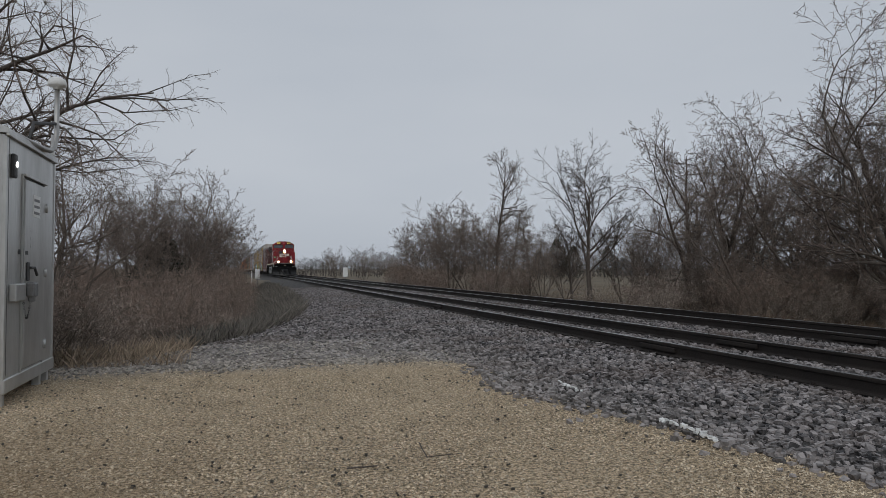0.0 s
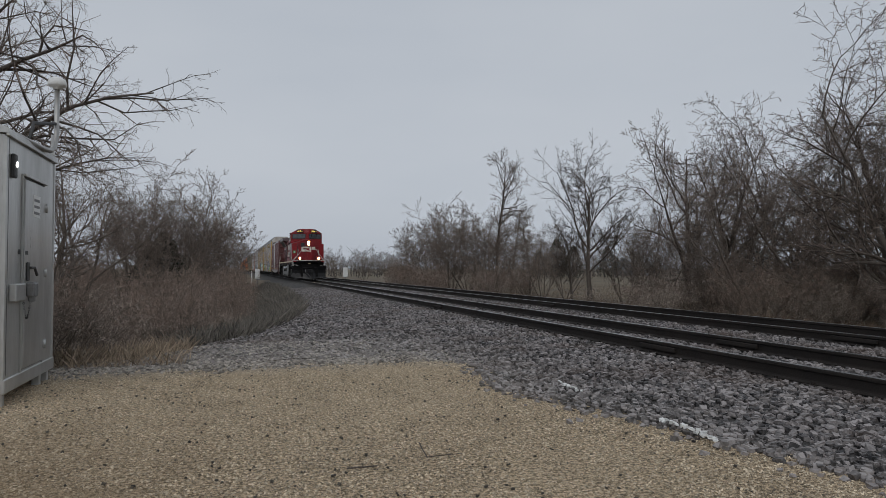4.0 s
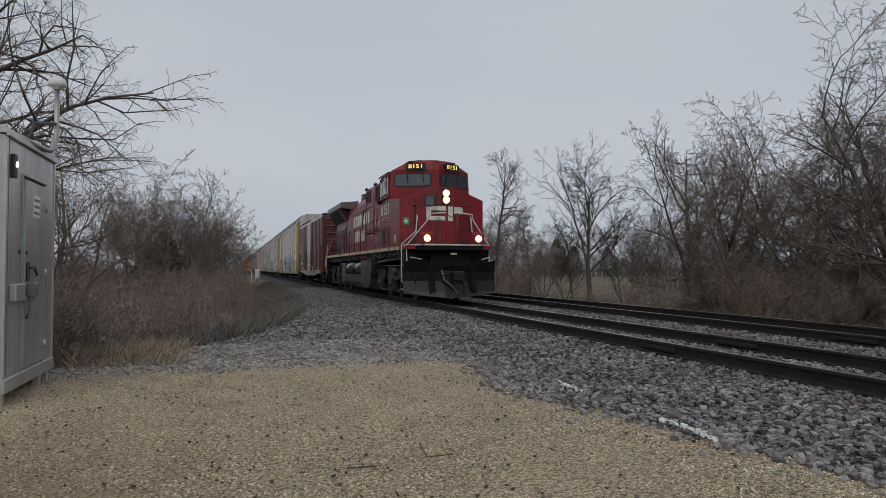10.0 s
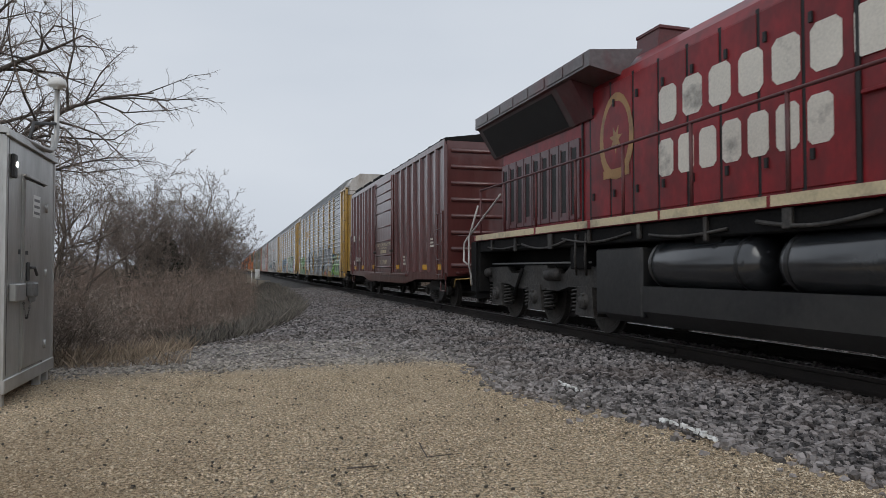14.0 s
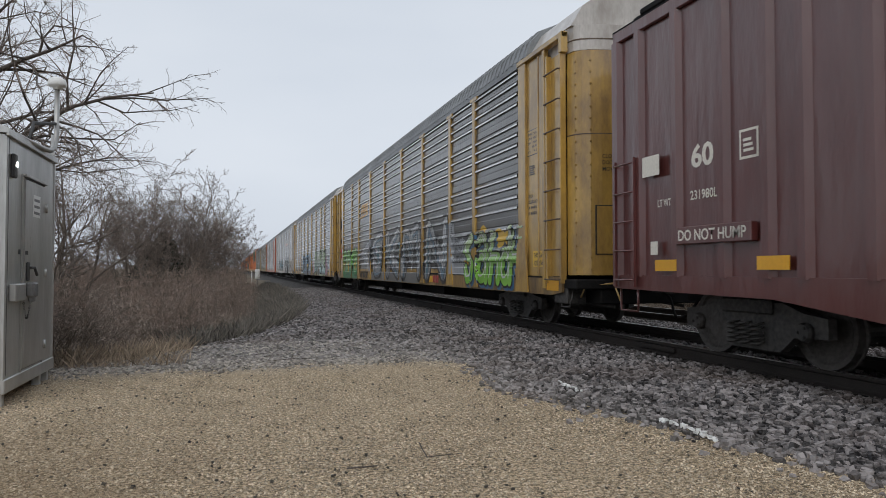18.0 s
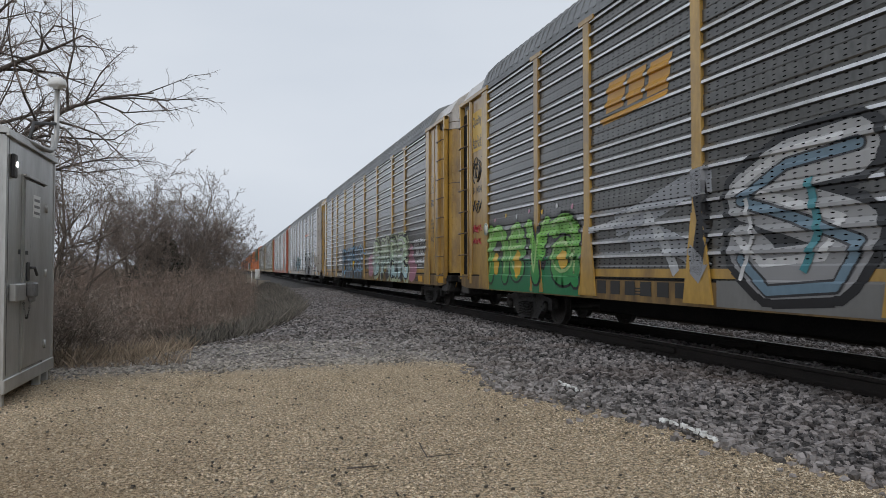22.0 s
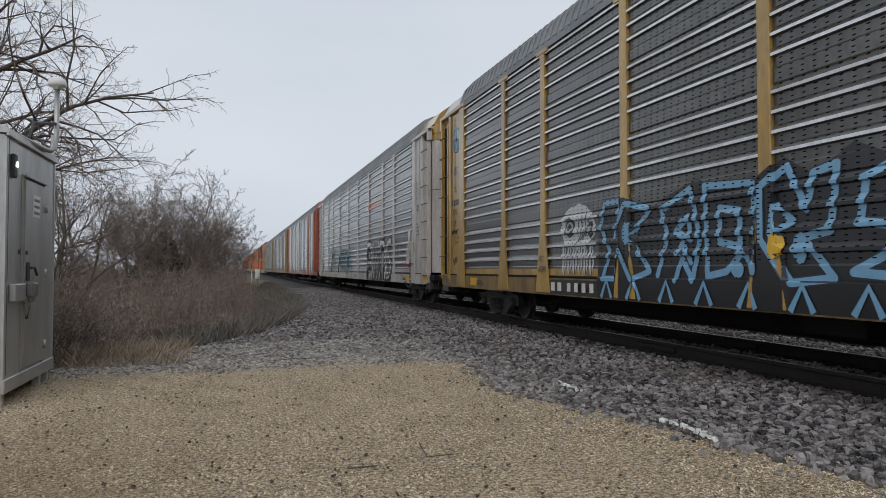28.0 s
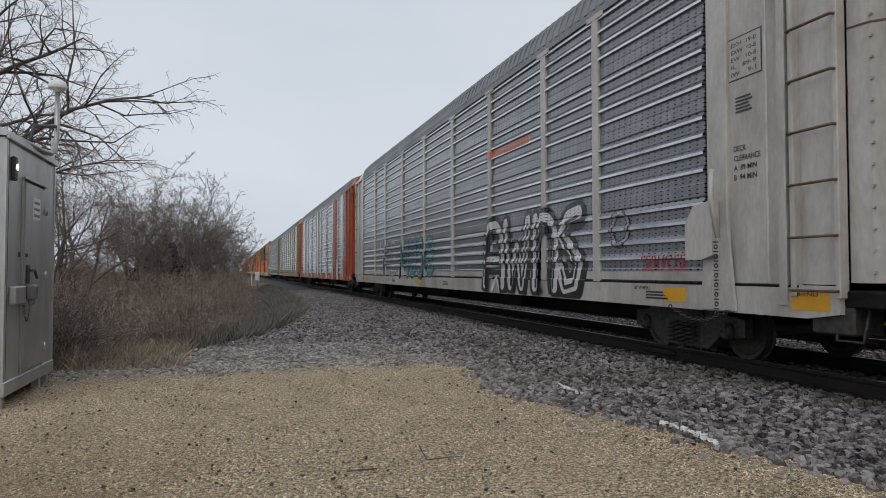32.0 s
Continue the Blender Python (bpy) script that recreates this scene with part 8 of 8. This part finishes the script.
for y, z0, z1 in ((17.75, 1.45, 1.8), (15.5, 1.0, 1.2), (14.6, 1.15, 1.5), (13.2, 1.1, 1.35)):
    blob(r2, y - 0.22, y, z0, z1, "g_blue", int(y * 10), 0.0155)
blob(r2, 14.68, 14.88, 1.2, 1.5, "s_yellow", 5, 0.0175)
for i in range(4):
    stroke(r2, [(12.4 - i * 0.2, 1.75), (12.32 - i * 0.2, 2.0), (12.24 - i * 0.2, 1.78)], 0.05, "g_blue", 0.01)
# white skull-like mask
blob(r2, 18.6, 19.85, 1.4, 2.2, "g_white", 31, 0.003, 30, 0.1)
for i in range(6):
    blob(r2, 18.68 + i * 0.19, 18.86 + i * 0.19, 0.99, 1.55, "g_white", 33 + i, 0.004)
for a, b, e, f in ((19.3, 19.68, 1.62, 2.0), (18.66, 18.9, 1.6, 1.88)):
    blob(r2, a, b, e, f, "g_black", int(a * 100), 0.007)
    blob(r2, a + 0.06, b - 0.06, e + 0.08, f - 0.08, "g_silver", int(a * 50), 0.009)
    blob(r2, a + 0.11, b - 0.09, e + 0.13, f - 0.13, "g_black", int(a * 30), 0.011)
for i in range(6):
    stroke(r2, [(18.74 + i * 0.19, 1.02), (18.77 + i * 0.19, 1.25), (18.74 + i * 0.19, 1.48)], 0.025, "g_black", 0.009)
for i in range(4):
    stroke(r2, [(19.25 - i * 0.1, 1.5 + 0.05 * i), (19.12 - i * 0.1, 1.66 + 0.05 * i), (19.2 - i * 0.1, 1.9 + 0.04 * i)], 0.025, "g_black", 0.009)
part("number_patch", Solid().box(-RACK_X - 0.034, -RACK_X - 0.03, 18.5, 20.85, 0.66, 0.92), "s_black", r2, "black painted patch under the car number")
for i in range(8):
    part("name_block", Solid().box(-RACK_X - 0.038, -RACK_X - 0.034, 20.7 - i * 0.26 - (0.14 if i < 4 else 0.22), 20.7 - i * 0.26 - (0 if i < 4 else 0.1), 0.72, 0.87), "letter", r2)
writing("NOT", 20.62, 1.24, 0.11, 0.2, -RACK_X - 0.066, "s_black", r2, "scribble", "thin black sprayed words", 0.01, 0.1)
writing("AGAIN", 20.66, 1.04, 0.13, 0.32, -RACK_X - 0.066, "s_black", r2, "scribble", "thin black sprayed words", 0.01, 0.1)
writing("ENYUS", 26.1, 2.5, 0.17, 0.42, XE, "s_black", r2, "scribble", "thin black sprayed word", 0.012, 0.25)
writing("CYM", 26.08, 2.22, 0.15, 0.3, XE, "s_black", r2, "scribble", "thin black sprayed word", 0.012, 0.25)
bars(26.0, 3.55, 0.22, 0.3, XE, "s_black", r2, 4)
bars(25.95, 3.1, 0.16, 0.2, XE, "s_black", r2, 3)
em = part("emblem", soft(Solid().lathe([(0.0, -0.004), (0.34, -0.004), (0.34, 0.0)], "x", (-RACK_X - 0.003, 25.75, 4.45), 28)), "s_sage", r2, "round faded blue and green emblem")
part("emblem_ring", Solid().lathe([(0.26, -0.006), (0.32, -0.006), (0.32, 0.0)], "x", (-RACK_X - 0.004, 25.75, 4.45), 28), "s_blue", em)
part("emblem_bar", Solid().box(-RACK_X - 0.009, -RACK_X - 0.007, 25.7, 25.82, 4.2, 4.7).box(-RACK_X - 0.009, -RACK_X - 0.007, 25.5, 26.0, 4.4, 4.48), "s_blue", em)
for i in range(5):
    part("name_block", Solid().box(XE - 0.002, XE, 26.15 - i * 0.15 - 0.1, 26.15 - i * 0.15, 2.75, 2.9), "s_black", r2)
notice(r2, 26.0, 1.72, 0.26, 0.5, "yellow", "s_black", ["THIS CAR", "EXCEEDS HEIGHT"])
scrawl(r2, 26.15, 2.0, 0.5, 0.14, 4, "s_black", 12)
scrawl(r2, 26.0, 1.2, 0.4, 0.22, 3, "s_black", 13)
# third carrier
piece(r3, (("A", 9.8, 8.5), ("W", 8.6, 7.2), ("n", 7.1, 6.0), ("s", 6.1, 5.1)), 0.72, 1.5, 0.24, 0.2, "g_white", "g_black", "black and white spray-painted graffiti lettering", None, "g_black")
piece(r3, (("A", 9.6, 8.7), ("W", 8.4, 7.3), ("n", 6.95, 6.15), ("s", 5.95, 5.25)), 0.8, 1.25, 0.06, 0.01, "g_black", "g_black", "", None, None, 0.011)
for i in range(7):
    stroke(r3, [(9.9 - i * 0.72, 0.7), (9.75 - i * 0.72, 1.0), (9.5 - i * 0.72, 0.7)], 0.1, ("g_black", "g_white")[i % 2], 0.001)
tag(r3, "O", 4.3, 1.45, 0.55, 0.6, "g_grey", "g_black", None, 0.06, 0.1, "", 0.05, 0.06, 7)
piece(r3, (("M", 18.2, 16.9), ("U", 16.8, 15.9), ("S", 15.8, 14.9), ("e", 14.8, 13.85)), 0.9, 1.25, 0.2, 0.1, "g_teal", "g_dark", "teal spray-painted graffiti lettering", "g_blue")
tag(r3, "NAB", 21.6, 0.95, 1.2, 3.0, "g_grey", "g_dark", None, 0.1, 0.05, "thin grey spray-painted graffiti lettering", 0.12, 0.04, 8)
me = bpy.data.meshes.new("stripe")
me.from_pydata([(0, 9.62, 3.62), (0, 7.2, 3.62), (0, 7.2, 3.78), (0, 9.62, 3.78)], [], [(0, 1, 2, 3)])
decal(me, r3, "g_orange", "stripe", "orange painted stripe")
me = text_mesh("SERVOSE", 0.22, 1.0, 0.0, 0.1)
me.transform(Matrix.Translation((0, 3.4, 1.12)) @ SIDE_TO_VIEW)
decal(me, r3, "g_red", "graffiti", "thin red sprayed tag", 0.006)
writing("B-END", 0.62, 0.86, 0.055, 0.26, -RACK_X - 0.034, "s_black", r3)
writing("28\" WHEELS", 3.6, 0.86, 0.05, 0.4, -RACK_X - 0.034, "s_black", r3)
notice(r3, 2.75, 0.74, 0.18, 0.42, "s_yellow", "s_black", ["THIS CAR", "EXCEEDS HEIGHT"], "yellow notice plate with black words")
for c, cap in ((r1, 0), (r2, 0), (r3, 0)):
    for i, t in enumerate(("CLOSE & LOCK", "DOORS BEFORE", "MOVING CAR")):
        me = text_mesh(t, 0.07, 0.55, 0.01)
        me.transform(Matrix.Translation((-1.0, -0.395, 3.0 - i * 0.11)) @ Matrix.Rotation(radians(90), 4, "X") @ Matrix.Rotation(radians(-14), 4, "Y"))
        part("lettering", me, "s_black", c)
# hand brake and safety chain on the white end
chain_big = soft(Solid().lathe([(0.022, -0.008), (0.032, 0.0), (0.022, 0.008), (0.014, 0.0), (0.022, -0.008)], "z", (0, 0, 0), 8)).mesh("chain_link")
hb = part("brake_housing", Solid().prism([(1.95, 1.25), (2.25, 1.25), (2.25, 1.7), (2.1, 1.9), (1.75, 1.95), (1.75, 1.3)], "x", -RACK_X - 0.16, -RACK_X - 0.06), "tan", r3, "dirty white brake lever housing")
part("brake_lever", soft(Solid().tube([(-RACK_X - 0.2, 1.6, 1.5), (-RACK_X - 0.2, 1.72, 2.0), (-RACK_X - 0.2, 1.68, 2.3)], 0.03, 8)), "tan", hb)
for i in range(16):
    part("chain_link", chain_big, "truck", hb, at=pose(-RACK_X - 0.18, 1.66, 1.45 - i * 0.055, 90 * (i % 2), 0, 0))
for i in range(22):
    a = i / 21
    part("chain_link", chain_big, "truck", hb, at=pose(-RACK_X - 0.1, 1.55 + 1.1 * a, 0.66 - 0.14 * math.sin(a * math.pi), 90 * (i % 2), 0, 0))
# wide painted columns of the fourth carrier
for y in (2.6, 5.2, 13.6, 22.2):
    part("column", Solid().box(-RACK_X - 0.065, -RACK_X, y, y + 0.7, 0.7, 5.15, 0.01), "orange_red" if y in (5.2,) else "tan", r4)


# ---- what moves ----
def motions():
    """The train rolls in along the near track and slows; its wheels turn with it."""
    for c, s in CARS:
        walk(c, [(t, pose(TRACK, s - travelled(t), RAIL)) for t in range(33)])
    times = [i / 20 for i in range(641)]
    gone = [travelled(t) for t in times]
    for w, y, r in WHEELS:
        walk(w, [(t, pose(0, y, r, math.degrees(g / r), 0, 0)) for t, g in zip(times, gone)])


motions()
